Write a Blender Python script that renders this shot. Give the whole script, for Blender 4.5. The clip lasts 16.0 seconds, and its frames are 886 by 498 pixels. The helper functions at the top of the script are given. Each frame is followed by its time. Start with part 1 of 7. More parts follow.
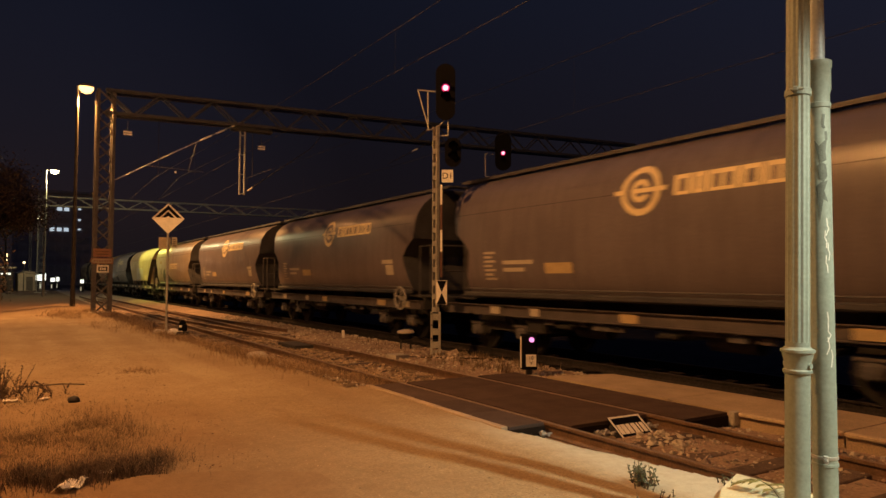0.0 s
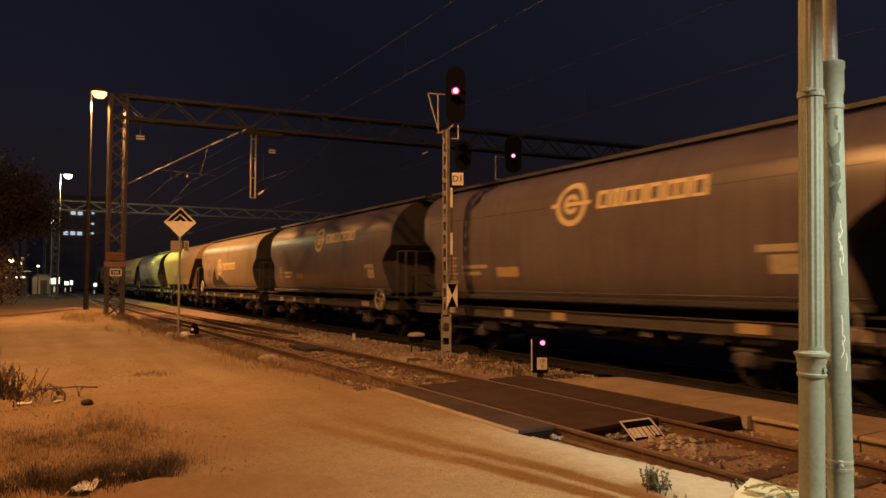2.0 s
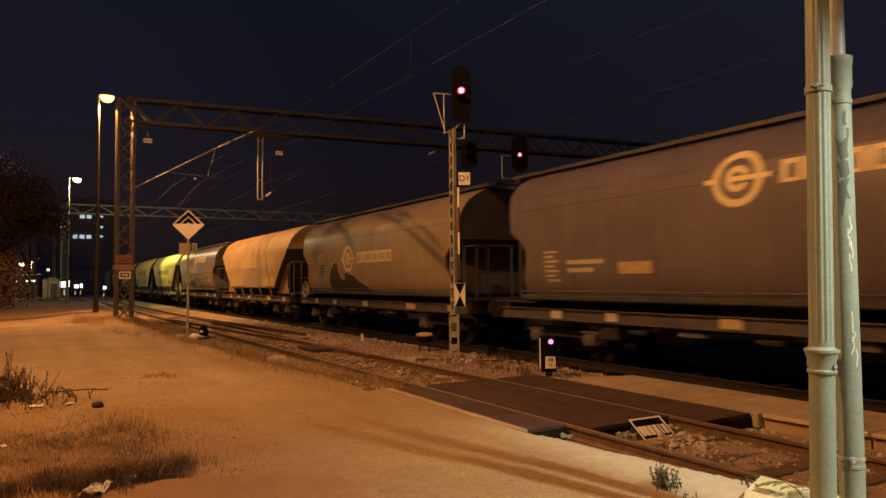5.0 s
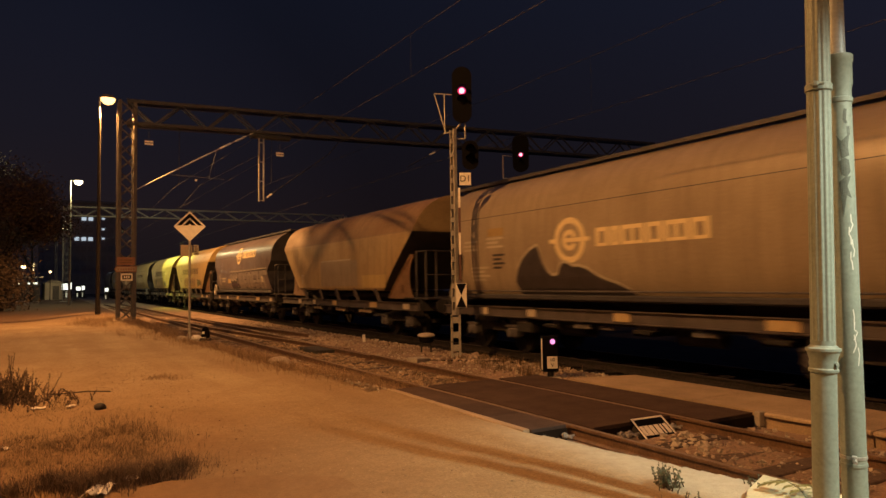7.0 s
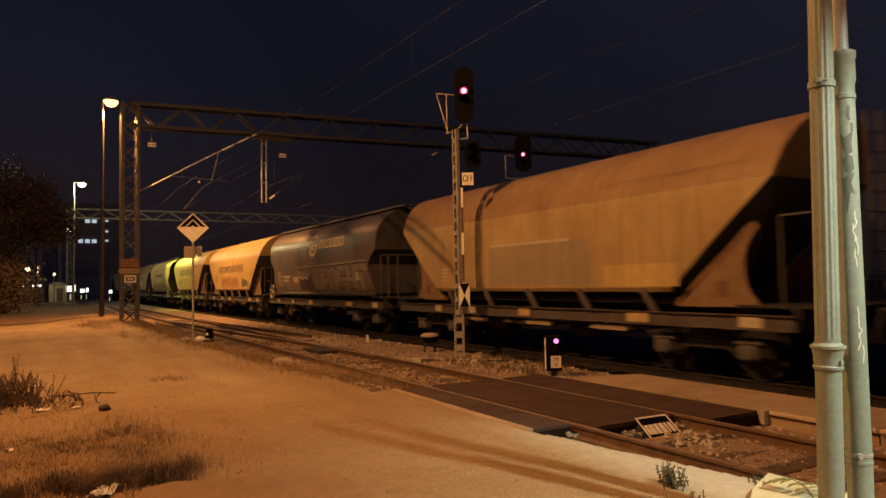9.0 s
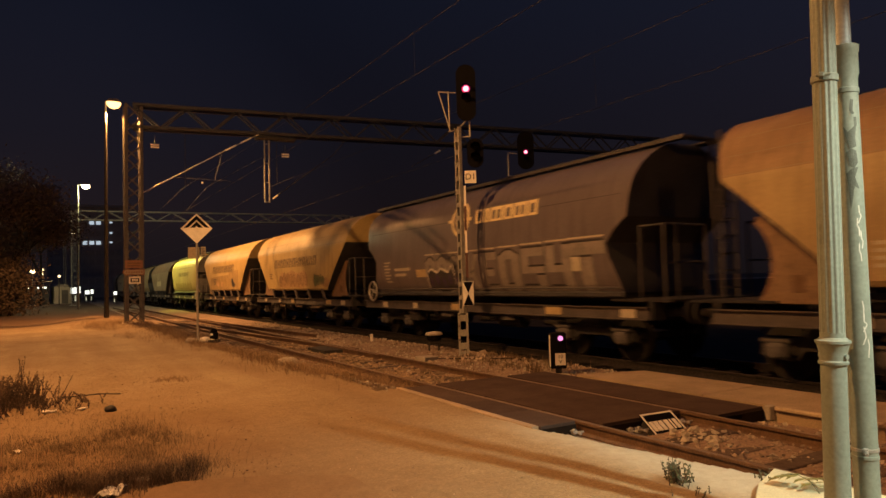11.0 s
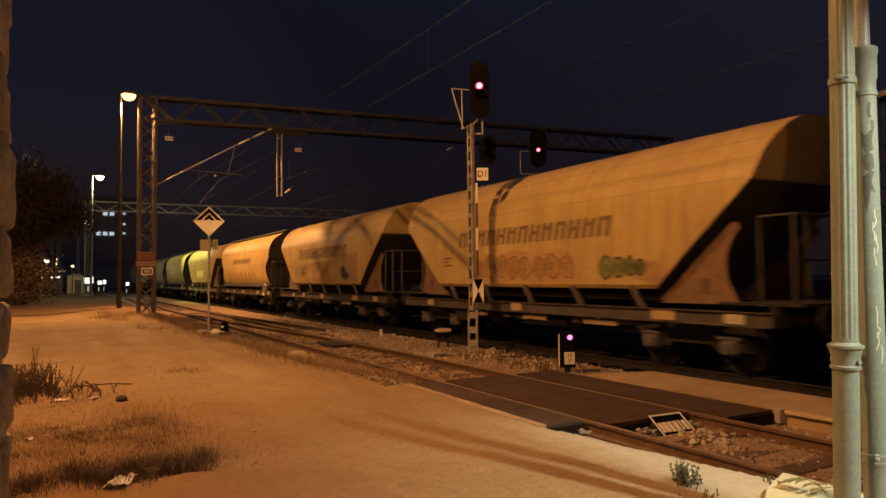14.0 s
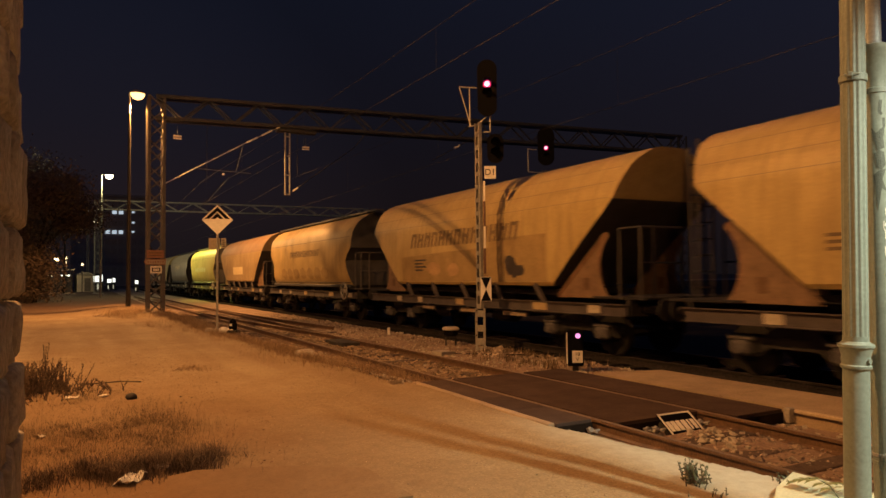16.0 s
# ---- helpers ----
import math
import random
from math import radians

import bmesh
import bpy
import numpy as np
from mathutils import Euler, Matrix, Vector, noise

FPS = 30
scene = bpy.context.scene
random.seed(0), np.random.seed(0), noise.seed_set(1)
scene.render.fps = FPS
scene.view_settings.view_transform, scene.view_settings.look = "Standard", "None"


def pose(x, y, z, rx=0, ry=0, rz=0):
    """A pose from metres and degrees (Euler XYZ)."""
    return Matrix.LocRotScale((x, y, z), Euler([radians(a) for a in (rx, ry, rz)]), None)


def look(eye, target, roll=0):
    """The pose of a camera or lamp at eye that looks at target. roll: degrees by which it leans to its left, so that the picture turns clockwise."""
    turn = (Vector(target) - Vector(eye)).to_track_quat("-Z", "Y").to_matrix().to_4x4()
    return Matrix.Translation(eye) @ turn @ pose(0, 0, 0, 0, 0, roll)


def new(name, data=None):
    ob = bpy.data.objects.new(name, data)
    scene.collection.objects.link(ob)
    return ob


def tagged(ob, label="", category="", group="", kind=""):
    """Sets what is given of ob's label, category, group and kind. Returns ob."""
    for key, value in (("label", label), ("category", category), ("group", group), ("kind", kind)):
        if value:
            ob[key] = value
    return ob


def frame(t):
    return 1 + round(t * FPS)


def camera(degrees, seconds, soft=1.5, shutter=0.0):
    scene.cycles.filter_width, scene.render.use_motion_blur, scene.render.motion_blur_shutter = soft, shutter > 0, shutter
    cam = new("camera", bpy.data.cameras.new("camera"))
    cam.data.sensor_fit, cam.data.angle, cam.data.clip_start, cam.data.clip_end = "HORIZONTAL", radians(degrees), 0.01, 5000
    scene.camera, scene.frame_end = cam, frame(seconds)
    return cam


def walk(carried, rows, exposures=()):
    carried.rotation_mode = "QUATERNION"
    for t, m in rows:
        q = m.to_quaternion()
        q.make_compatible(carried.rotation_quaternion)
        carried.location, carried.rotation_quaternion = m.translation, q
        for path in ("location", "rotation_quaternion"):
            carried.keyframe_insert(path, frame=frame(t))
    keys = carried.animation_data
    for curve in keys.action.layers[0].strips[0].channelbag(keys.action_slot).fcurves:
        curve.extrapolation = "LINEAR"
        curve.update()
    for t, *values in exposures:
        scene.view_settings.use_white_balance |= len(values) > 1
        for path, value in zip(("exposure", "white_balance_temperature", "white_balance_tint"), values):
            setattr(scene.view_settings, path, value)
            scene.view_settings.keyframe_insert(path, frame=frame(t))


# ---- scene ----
cam = camera(66.0, 16.0, shutter=0.8)
PATH = [
    (0, (-0.002, 0.002, 1.781), (1.062, 1.693, 1.868), 0.1),
    (0.5, (0.001, 0.005, 1.786), (1.059, 1.7, 1.875), 0.1),
    (1, (-0.003, 0.002, 1.786), (1.047, 1.701, 1.876), 0.0),
    (1.5, (-0.006, 0.003, 1.784), (1.038, 1.706, 1.877), 0.0),
    (2, (-0.001, 0.003, 1.785), (1.037, 1.71, 1.88), -0.0),
    (2.5, (0.001, 0.004, 1.786), (1.034, 1.714, 1.882), -0.1),
    (3, (0.0, 0.004, 1.784), (1.028, 1.717, 1.879), -0.2),
    (3.5, (0.006, 0.003, 1.785), (1.029, 1.719, 1.88), -0.3),
    (4, (-0.003, -0.001, 1.783), (1.018, 1.716, 1.878), -0.4),
    (6.5, (0.0, -0.001, 1.785), (1.017, 1.718, 1.88), -0.7),
    (7, (0.002, -0.003, 1.783), (1.018, 1.717, 1.879), -0.8),
    (7.5, (-0.002, -0.003, 1.783), (1.013, 1.717, 1.879), -0.9),
    (8, (0.004, -0.001, 1.78), (1.016, 1.721, 1.876), -1.0),
    (8.5, (0.0, -0.001, 1.777), (1.012, 1.721, 1.873), -1.1),
    (9, (0.002, -0.002, 1.776), (1.011, 1.723, 1.873), -1.1),
    (11.5, (0.005, -0.004, 1.775), (1.003, 1.727, 1.866), -1.7),
    (12, (0.009, -0.006, 1.774), (1.004, 1.727, 1.864), -1.7),
    (12.5, (0.002, -0.007, 1.777), (0.993, 1.728, 1.865), -1.7),
    (13, (0.002, -0.003, 1.776), (0.987, 1.736, 1.861), -1.4),
    (13.5, (-0.004, 0.0, 1.782), (0.974, 1.742, 1.866), -0.9),
    (14, (-0.006, -0.006, 1.78), (0.967, 1.739, 1.863), -0.6),
    (14.5, (-0.001, -0.008, 1.781), (0.968, 1.739, 1.862), -0.6),
    (15, (-0.004, -0.01, 1.781), (0.959, 1.741, 1.861), -0.6),
    (15.5, (-0.008, -0.011, 1.781), (0.95, 1.743, 1.859), -0.6),
    (16, (-0.01, -0.005, 1.783), (0.944, 1.751, 1.861), -0.6),
]
walk(cam, [(t, look(eye, target, roll)) for t, eye, target, roll in PATH])

# ---- world and lights ----
world = bpy.data.worlds.new("night_sky")
scene.world = world
world.use_nodes = True
wn = world.node_tree
wn.nodes.clear()
w_out = wn.nodes.new("ShaderNodeOutputWorld")
w_bg = wn.nodes.new("ShaderNodeBackground")
w_tc = wn.nodes.new("ShaderNodeTexCoord")
w_sep = wn.nodes.new("ShaderNodeSeparateXYZ")
w_ramp = wn.nodes.new("ShaderNodeValToRGB")
w_ramp.color_ramp.elements[0].position = 0.0
w_ramp.color_ramp.elements[0].color = (0.0065, 0.0047, 0.0055, 1)
w_ramp.color_ramp.elements[1].position = 0.5
w_ramp.color_ramp.elements[1].color = (0.0062, 0.0088, 0.0195, 1)
high = w_ramp.color_ramp.elements.new(0.95)
high.color = (0.017, 0.025, 0.058, 1)
low = w_ramp.color_ramp.elements.new(0.09)
low.color = (0.0100, 0.0066, 0.0080, 1)
mid = w_ramp.color_ramp.elements.new(0.2)
mid.color = (0.0080, 0.0069, 0.0110, 1)
wn.links.new(w_tc.outputs["Generated"], w_sep.inputs[0])
wn.links.new(w_sep.outputs["Z"], w_ramp.inputs[0])
# the town's glow is stronger down the line than across it
w_wide = wn.nodes.new("ShaderNodeMapRange")
w_town = wn.nodes.new("ShaderNodeMapRange")
w_sum = wn.nodes.new("ShaderNodeMath")
for node, values in ((w_wide, (0.40, 0.88, 1.34, 0.80)), (w_town, (0.90, 1.0, 0.0, 0.55))):
    for i_, v in enumerate(values):
        node.inputs[i_ + 1].default_value = v
    wn.links.new(w_sep.outputs["Y"], node.inputs[0])
    wn.links.new(node.outputs[0], w_sum.inputs[0 if node is w_wide else 1])
wn.links.new(w_sum.outputs[0], w_bg.inputs["Strength"])
wn.links.new(w_ramp.outputs[0], w_bg.inputs["Color"])
wn.links.new(w_bg.outputs[0], w_out.inputs["Surface"])

SODIUM = (1.0, 0.425, 0.115)


def lamp_light(name, place, watts, colour, radius=0.15, cone=None, aim=None, blend=0.85):
    data = bpy.data.lights.new(name, "SPOT" if cone else "POINT")
    data.energy, data.color, data.shadow_soft_size = watts, colour, radius
    ob = new(name, data)
    if cone:
        data.spot_size, data.spot_blend = radians(cone), blend
        ob.matrix_world = look(place, aim)
    else:
        ob.location = place
    return ob


YARD_LAMP = (-3.9, 10.4, 13.0)     # beside the yard, out of view
ROAD_LAMP = (3.14, 42.0, 12.3)     # the one that shows beside the gantry
REAR_LAMP = (-10.0, -14.0, 13.0)   # the next one of the row, behind the view
WALL_LAMP = (5.5, -1.2, 5.2)       # white lamp on the unseen station wall
lamp_light("yard_lamp_light", (YARD_LAMP[0], YARD_LAMP[1], YARD_LAMP[2] - 0.45), 10700, SODIUM, 0.03)
lamp_light("rear_lamp_light", (REAR_LAMP[0], REAR_LAMP[1], REAR_LAMP[2] - 0.45), 5000, SODIUM, 0.12)
lamp_light("road_lamp_light", (ROAD_LAMP[0] + 0.02, ROAD_LAMP[1], ROAD_LAMP[2] - 0.5), 15500, SODIUM, 0.12, 143, (ROAD_LAMP[0] + 0.02, ROAD_LAMP[1] - 0.3, 0.0), 0.1)
lamp_light("wall_lamp_light", (WALL_LAMP[0], WALL_LAMP[1], WALL_LAMP[2] - 0.02), 2600, (1.0, 0.98, 0.70), 0.09, 55, (4.55, 2.9, 0.3))
lamp_light("far_lamp_light", (3.2, 75.6, 11.5), 2600, (1.0, 0.86, 0.42), 0.15)
# Added spot at the far lamp's head, without a lamp; tints the far wagons.
lamp_light("far_added_spot", (3.25, 75.4, 11.6), 20000, (1.0, 0.90, 0.13), 0.25, 36, (11.3, 63.0, 3.8), 0.6)
lamp_light("globe_lamp_light", (-1.91, 105.4, 4.5), 650, (1.0, 0.72, 0.36), 0.3)

# ---- materials ----


def surf(name, col, rough=0.7, metal=0.0, var=0.35, scale=3.0, fine=60.0, bump=0.25, dist=0.01, col2=None, island=0.0, spec=0.5, coat=0.0):
    """A surface with stains at one scale and grain at another."""
    m = bpy.data.materials.new(name)
    m.use_nodes = True
    nt = m.node_tree
    n, l = nt.nodes, nt.links
    b = n["Principled BSDF"]
    tc = n.new("ShaderNodeTexCoord")
    big = n.new("ShaderNodeTexNoise")
    big.inputs["Scale"].default_value, big.inputs["Detail"].default_value, big.inputs["Roughness"].default_value = scale, 6, 0.62
    small = n.new("ShaderNodeTexNoise")
    small.inputs["Scale"].default_value, small.inputs["Detail"].default_value = fine, 4
    l.new(tc.outputs["Object"], big.inputs["Vector"])
    l.new(tc.outputs["Object"], small.inputs["Vector"])
    stretch = n.new("ShaderNodeMapRange")
    stretch.inputs[1].default_value, stretch.inputs[2].default_value = 0.32, 0.68
    l.new(big.outputs["Fac"], stretch.inputs[0])
    mix = n.new("ShaderNodeMix")
    mix.data_type = "RGBA"
    c2 = col2 or tuple(c * (1 - var) for c in col)
    mix.inputs[6].default_value, mix.inputs[7].default_value = (*col, 1), (*c2, 1)
    l.new(stretch.outputs[0], mix.inputs[0])
    grain = n.new("ShaderNodeMix")
    grain.data_type, grain.blend_type = "RGBA", "MULTIPLY"
    grain.inputs[0].default_value = min(1.0, var * 1.6)
    ramp = n.new("ShaderNodeMapRange")
    ramp.inputs[1].default_value, ramp.inputs[2].default_value = 0.3, 0.7
    ramp.inputs[3].default_value, ramp.inputs[4].default_value = 0.55, 1.25
    l.new(small.outputs["Fac"], ramp.inputs[0])
    l.new(mix.outputs[2], grain.inputs[6])
    l.new(ramp.outputs[0], grain.inputs[7])
    colour = grain.outputs[2]
    if island:
        src = n.new("ShaderNodeNewGeometry").outputs["Random Per Island"] if island > 0 else n.new("ShaderNodeObjectInfo").outputs["Random"]
        rr = n.new("ShaderNodeMapRange")
        rr.inputs[3].default_value, rr.inputs[4].default_value = 1 - abs(island), 1 + abs(island)
        l.new(src, rr.inputs[0])
        mul = n.new("ShaderNodeMix")
        mul.data_type, mul.blend_type = "RGBA", "MULTIPLY"
        mul.inputs[0].default_value = 1
        l.new(colour, mul.inputs[6])
        l.new(rr.outputs[0], mul.inputs[7])
        colour = mul.outputs[2]
    l.new(colour, b.inputs["Base Color"])
    rr = n.new("ShaderNodeMapRange")
    rr.inputs[3].default_value, rr.inputs[4].default_value = max(0.02, rough - 0.12), min(1, rough + 0.12)
    l.new(big.outputs["Fac"], rr.inputs[0])
    l.new(rr.outputs[0], b.inputs["Roughness"])
    b.inputs["Metallic"].default_value = metal
    b.inputs["Specular IOR Level"].default_value = spec
    b.inputs["Coat Weight"].default_value = coat
    if bump:
        bp = n.new("ShaderNodeBump")
        bp.inputs["Strength"].default_value, bp.inputs["Distance"].default_value = bump, dist
        l.new(small.outputs["Fac"], bp.inputs["Height"])
        l.new(bp.outputs[0], b.inputs["Normal"])
    return m


def glow(name, col, strength):
    m = bpy.data.materials.new(name)
    m.use_nodes = True
    b = m.node_tree.nodes["Principled BSDF"]
    b.inputs["Base Color"].default_value = (*col, 1)
    b.inputs["Emission Color"].default_value = (*col, 1)
    b.inputs["Emission Strength"].default_value = strength
    return m


SAND = surf("packed_sand", (0.345, 0.27, 0.165), 0.95, var=0.4, scale=0.55, fine=42, bump=0.6, dist=0.016, col2=(0.26, 0.188, 0.107), spec=0.2)


def add_grit(m, scale, strength, dist):
    """A second, coarser relief under the grain, and its clods as darker spots."""
    nt = m.node_tree
    n, l = nt.nodes, nt.links
    b = n["Principled BSDF"]
    first = b.inputs["Normal"].links[0].from_node
    tc = n.new("ShaderNodeTexCoord")
    vo = n.new("ShaderNodeTexNoise")
    vo.inputs["Scale"].default_value, vo.inputs["Detail"].default_value, vo.inputs["Roughness"].default_value = scale, 9, 0.72
    l.new(tc.outputs["Object"], vo.inputs["Vector"])
    bp = n.new("ShaderNodeBump")
    bp.inputs["Strength"].default_value, bp.inputs["Distance"].default_value = strength, dist
    l.new(vo.outputs["Fac"], bp.inputs["Height"])
    l.new(bp.outputs[0], first.inputs["Normal"])
    src = b.inputs["Base Color"].links[0].from_socket
    mr = n.new("ShaderNodeMapRange")
    mr.inputs[1].default_value, mr.inputs[2].default_value, mr.inputs[3].default_value, mr.inputs[4].default_value = 0.36, 0.60, 0.92, 1.10
    l.new(vo.outputs["Fac"], mr.inputs[0])
    mx = n.new("ShaderNodeMix")
    mx.data_type, mx.blend_type = "RGBA", "MULTIPLY"
    mx.inputs[0].default_value = 1.0
    l.new(src, mx.inputs[6])
    l.new(mr.outputs[0], mx.inputs[7])
    l.new(mx.outputs[2], b.inputs["Base Color"])


def add_soil_and_dimming(m, soil):
    """Dark soil where the grass grows, near-yard light falloff in the same colour, a darker far yard, and wheel tracks
    along it.
    """
    nt = m.node_tree
    n, l = nt.nodes, nt.links
    b = n["Principled BSDF"]
    src = b.inputs["Base Color"].links[0].from_socket
    tc = n.new("ShaderNodeTexCoord")
    sep = n.new("ShaderNodeSeparateXYZ")
    l.new(tc.outputs["Object"], sep.inputs[0])
    wob = n.new("ShaderNodeTexNoise")
    wob.inputs["Scale"].default_value, wob.inputs["Detail"].default_value, wob.inputs["Roughness"].default_value = 0.8, 8, 0.7
    l.new(tc.outputs["Object"], wob.inputs["Vector"])

    def ranged(sock, a, b_, wobble):
        ad = n.new("ShaderNodeMath")
        ad.operation = "MULTIPLY_ADD"
        l.new(wob.outputs["Fac"], ad.inputs[0])
        ad.inputs[1].default_value = wobble
        l.new(sock, ad.inputs[2])
        mr = n.new("ShaderNodeMapRange")
        mr.interpolation_type = "SMOOTHSTEP"
        mr.inputs[1].default_value, mr.inputs[2].default_value = a, b_
        l.new(ad.outputs[0], mr.inputs[0])
        return mr.outputs[0]

    def op(kind, a, b_):
        m_ = n.new("ShaderNodeMath")
        m_.operation = kind
        for i_, v in ((0, a), (1, b_)):
            if isinstance(v, float):
                m_.inputs[i_].default_value = v
            else:
                l.new(v, m_.inputs[i_])
        return m_.outputs[0]
    # Runs past the grass so the yard's dimming light is in the soil colour.
    near = op("MULTIPLY", ranged(sep.outputs["X"], 7.2, 2.4, 4.0), ranged(sep.outputs["Y"], 19.0, 9.0, 4.0))
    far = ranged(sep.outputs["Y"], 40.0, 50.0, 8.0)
    mask = op("MAXIMUM", near, far)
    mp = n.new("ShaderNodeMapping")
    mp.inputs["Scale"].default_value = (1.4, 0.13, 1)
    mp.inputs["Rotation"].default_value = (0, 0, radians(8))
    l.new(tc.outputs["Object"], mp.inputs[0])
    trk = n.new("ShaderNodeTexNoise")
    trk.inputs["Scale"].default_value, trk.inputs["Detail"].default_value = 1.0, 5
    l.new(mp.outputs[0], trk.inputs["Vector"])
    tr = n.new("ShaderNodeMapRange")
    tr.inputs[1].default_value, tr.inputs[2].default_value, tr.inputs[3].default_value, tr.inputs[4].default_value = 0.38, 0.62, 0.0, 0.45
    l.new(trk.outputs["Fac"], tr.inputs[0])
    # paler, greyer tone over the sand beside the crossing
    paler = op("MULTIPLY", ranged(sep.outputs["X"], 4.75, 5.4, 0.7), ranged(sep.outputs["Y"], 8.6, 6.6, 1.2))
    dm = n.new("ShaderNodeMix")
    dm.data_type = "RGBA"
    l.new(paler, dm.inputs[0])
    l.new(src, dm.inputs[6])
    dm.inputs[7].default_value = (0.40, 0.375, 0.30, 1)
    src = dm.outputs[2]
    clear = op("SUBTRACT", 1.0, paler)
    allm = op("MAXIMUM", op("MULTIPLY", mask, 0.85), tr.outputs[0])
    mx = n.new("ShaderNodeMix")
    mx.data_type = "RGBA"
    l.new(op("MULTIPLY", allm, clear), mx.inputs[0])
    l.new(src, mx.inputs[6])
    mx.inputs[7].default_value = (*soil, 1)
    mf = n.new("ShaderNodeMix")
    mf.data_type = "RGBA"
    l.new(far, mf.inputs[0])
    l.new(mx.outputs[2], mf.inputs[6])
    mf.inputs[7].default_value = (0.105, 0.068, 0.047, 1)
    l.new(mf.outputs[2], b.inputs["Base Color"])


add_soil_and_dimming(SAND, (0.17, 0.100, 0.052))
add_grit(SAND, 9.0, 0.3, 0.02)
CONCRETE = surf("worn_concrete", (0.55, 0.53, 0.47), 0.9, var=0.28, scale=1.6, fine=55, bump=0.35, dist=0.006)
STEP_CONCRETE = surf("yellowish_concrete", (0.56, 0.54, 0.38), 0.9, var=0.2, scale=1.6, fine=55, bump=0.3, dist=0.005)
STRIP = surf("sandy_concrete", (0.40, 0.31, 0.21), 0.92, var=0.3, scale=1.4, fine=55, bump=0.35, dist=0.006)
NOSING = surf("pale_edge_concrete", (0.52, 0.42, 0.29), 0.92, var=0.25, scale=2, fine=60, bump=0.3, dist=0.004)
KERB = surf("kerb_concrete", (0.40, 0.37, 0.32), 0.9, var=0.3, scale=3, fine=70, bump=0.3, dist=0.004)
BALLAST = surf("ballast_dirt", (0.355, 0.255, 0.185), 0.95, var=0.45, scale=1.3, fine=24, bump=0.8, dist=0.03)
# Shade under the train is put into these two dark ballast colours.
SHADE_BED = surf("train_shade_ballast", (0.042, 0.038, 0.040), 0.95, var=0.4, scale=2.5, fine=24, bump=0.8, dist=0.03, spec=0.03)
SHADE_BITS = surf("train_shade_stone", (0.05, 0.044, 0.044), 0.85, var=0.3, scale=8, fine=60, bump=0.3, island=0.45)
STONE_BITS = surf("ballast_stone", (0.37, 0.30, 0.235), 0.9, var=0.3, scale=8, fine=60, bump=0.3, island=0.45)
PALE_STONE = surf("pale_limestone", (0.50, 0.46, 0.38), 0.9, var=0.3, scale=5, fine=45, bump=0.6, dist=0.01)
WALL_STONE = surf("rough_wall_stone", (0.46, 0.42, 0.37), 0.92, var=0.45, scale=6, fine=40, bump=0.8, dist=0.015, island=-0.15)
MORTAR = surf("old_mortar", (0.30, 0.27, 0.22), 0.95, var=0.35, scale=8, fine=60, bump=0.6)
RUST = surf("rusty_rail", (0.19, 0.115, 0.07), 0.7, metal=0.3, var=0.4, scale=6, fine=50, bump=0.3, dist=0.004)
SHINE = surf("rail_head", (0.25, 0.185, 0.14), 0.5, metal=0.3, var=0.25, scale=5, fine=50, bump=0.1)
# Main line rail, dark because the train's shade is in its colour.
SHADE_RAIL = surf("dark_running_rail", (0.07, 0.062, 0.06), 0.5, metal=0.5, var=0.25, scale=5, fine=50, bump=0.1)
SLEEPER = surf("weathered_sleeper", (0.12, 0.085, 0.065), 0.9, var=0.45, scale=7, fine=40, bump=0.6, island=-0.25)
RUBBER = surf("crossing_rubber", (0.088, 0.062, 0.053), 0.92, var=0.25, scale=2.2, fine=60, bump=0.25, dist=0.003, island=-0.12, spec=0.05)
BLACK = surf("black_rubber", (0.02, 0.014, 0.011), 0.9, var=0.3, scale=9, fine=60, spec=0.1)
GALV = surf("galvanised_steel", (0.42, 0.42, 0.40), 0.55, metal=0.45, var=0.3, scale=7, fine=50, bump=0.1)
OLD_STEEL = surf("dull_painted_steel", (0.17, 0.155, 0.14), 0.75, metal=0.15, var=0.4, scale=5, fine=40, bump=0.2)
DARK_STEEL = surf("dark_steel", (0.045, 0.042, 0.04), 0.7, metal=0.2, var=0.4, scale=6, fine=40, bump=0.2)
WHITE_PAINT = surf("white_paint", (0.82, 0.81, 0.77), 0.55, var=0.16, scale=8, fine=60, bump=0.08)
BLACK_PAINT = surf("black_paint", (0.006, 0.006, 0.007), 0.8, var=0.2, scale=8, fine=60, bump=0.08, spec=0.05)
RED_PAINT = surf("faded_red_paint", (0.11, 0.05, 0.042), 0.6, var=0.3, scale=9, fine=60, bump=0.1)
PIPE_PAINT = surf("grey_green_pipe_paint", (0.215, 0.265, 0.245), 0.5, var=0.20, scale=4, fine=45, bump=0.12, dist=0.004)
ZINC = surf("bare_zinc_pipe", (0.30, 0.34, 0.38), 0.55, metal=0.3, var=0.2, scale=5, fine=50, bump=0.1)
SCRAWL = surf("faded_dark_scrawl", (0.085, 0.105, 0.095), 0.6, var=0.3, scale=20, fine=80)
PALE_SCRAWL = surf("pale_scrawl", (0.70, 0.72, 0.70), 0.6, var=0.2, scale=20, fine=80)
BARK = surf("bark", (0.12, 0.09, 0.06), 0.95, var=0.4, scale=6, fine=30, bump=0.7)
LEAF = surf("dull_leaf", (0.085, 0.048, 0.024), 0.7, var=0.4, scale=3, fine=20, bump=0.0, island=0.4)
CROWN_LEAF = surf("crown_leaf", (0.105, 0.075, 0.055), 0.8, var=0.4, scale=3, fine=20, bump=0.0, island=0.4)
WIRE = surf("grey_wire", (0.026, 0.028, 0.034), 0.8, var=0.2, scale=3, fine=20, bump=0.0)
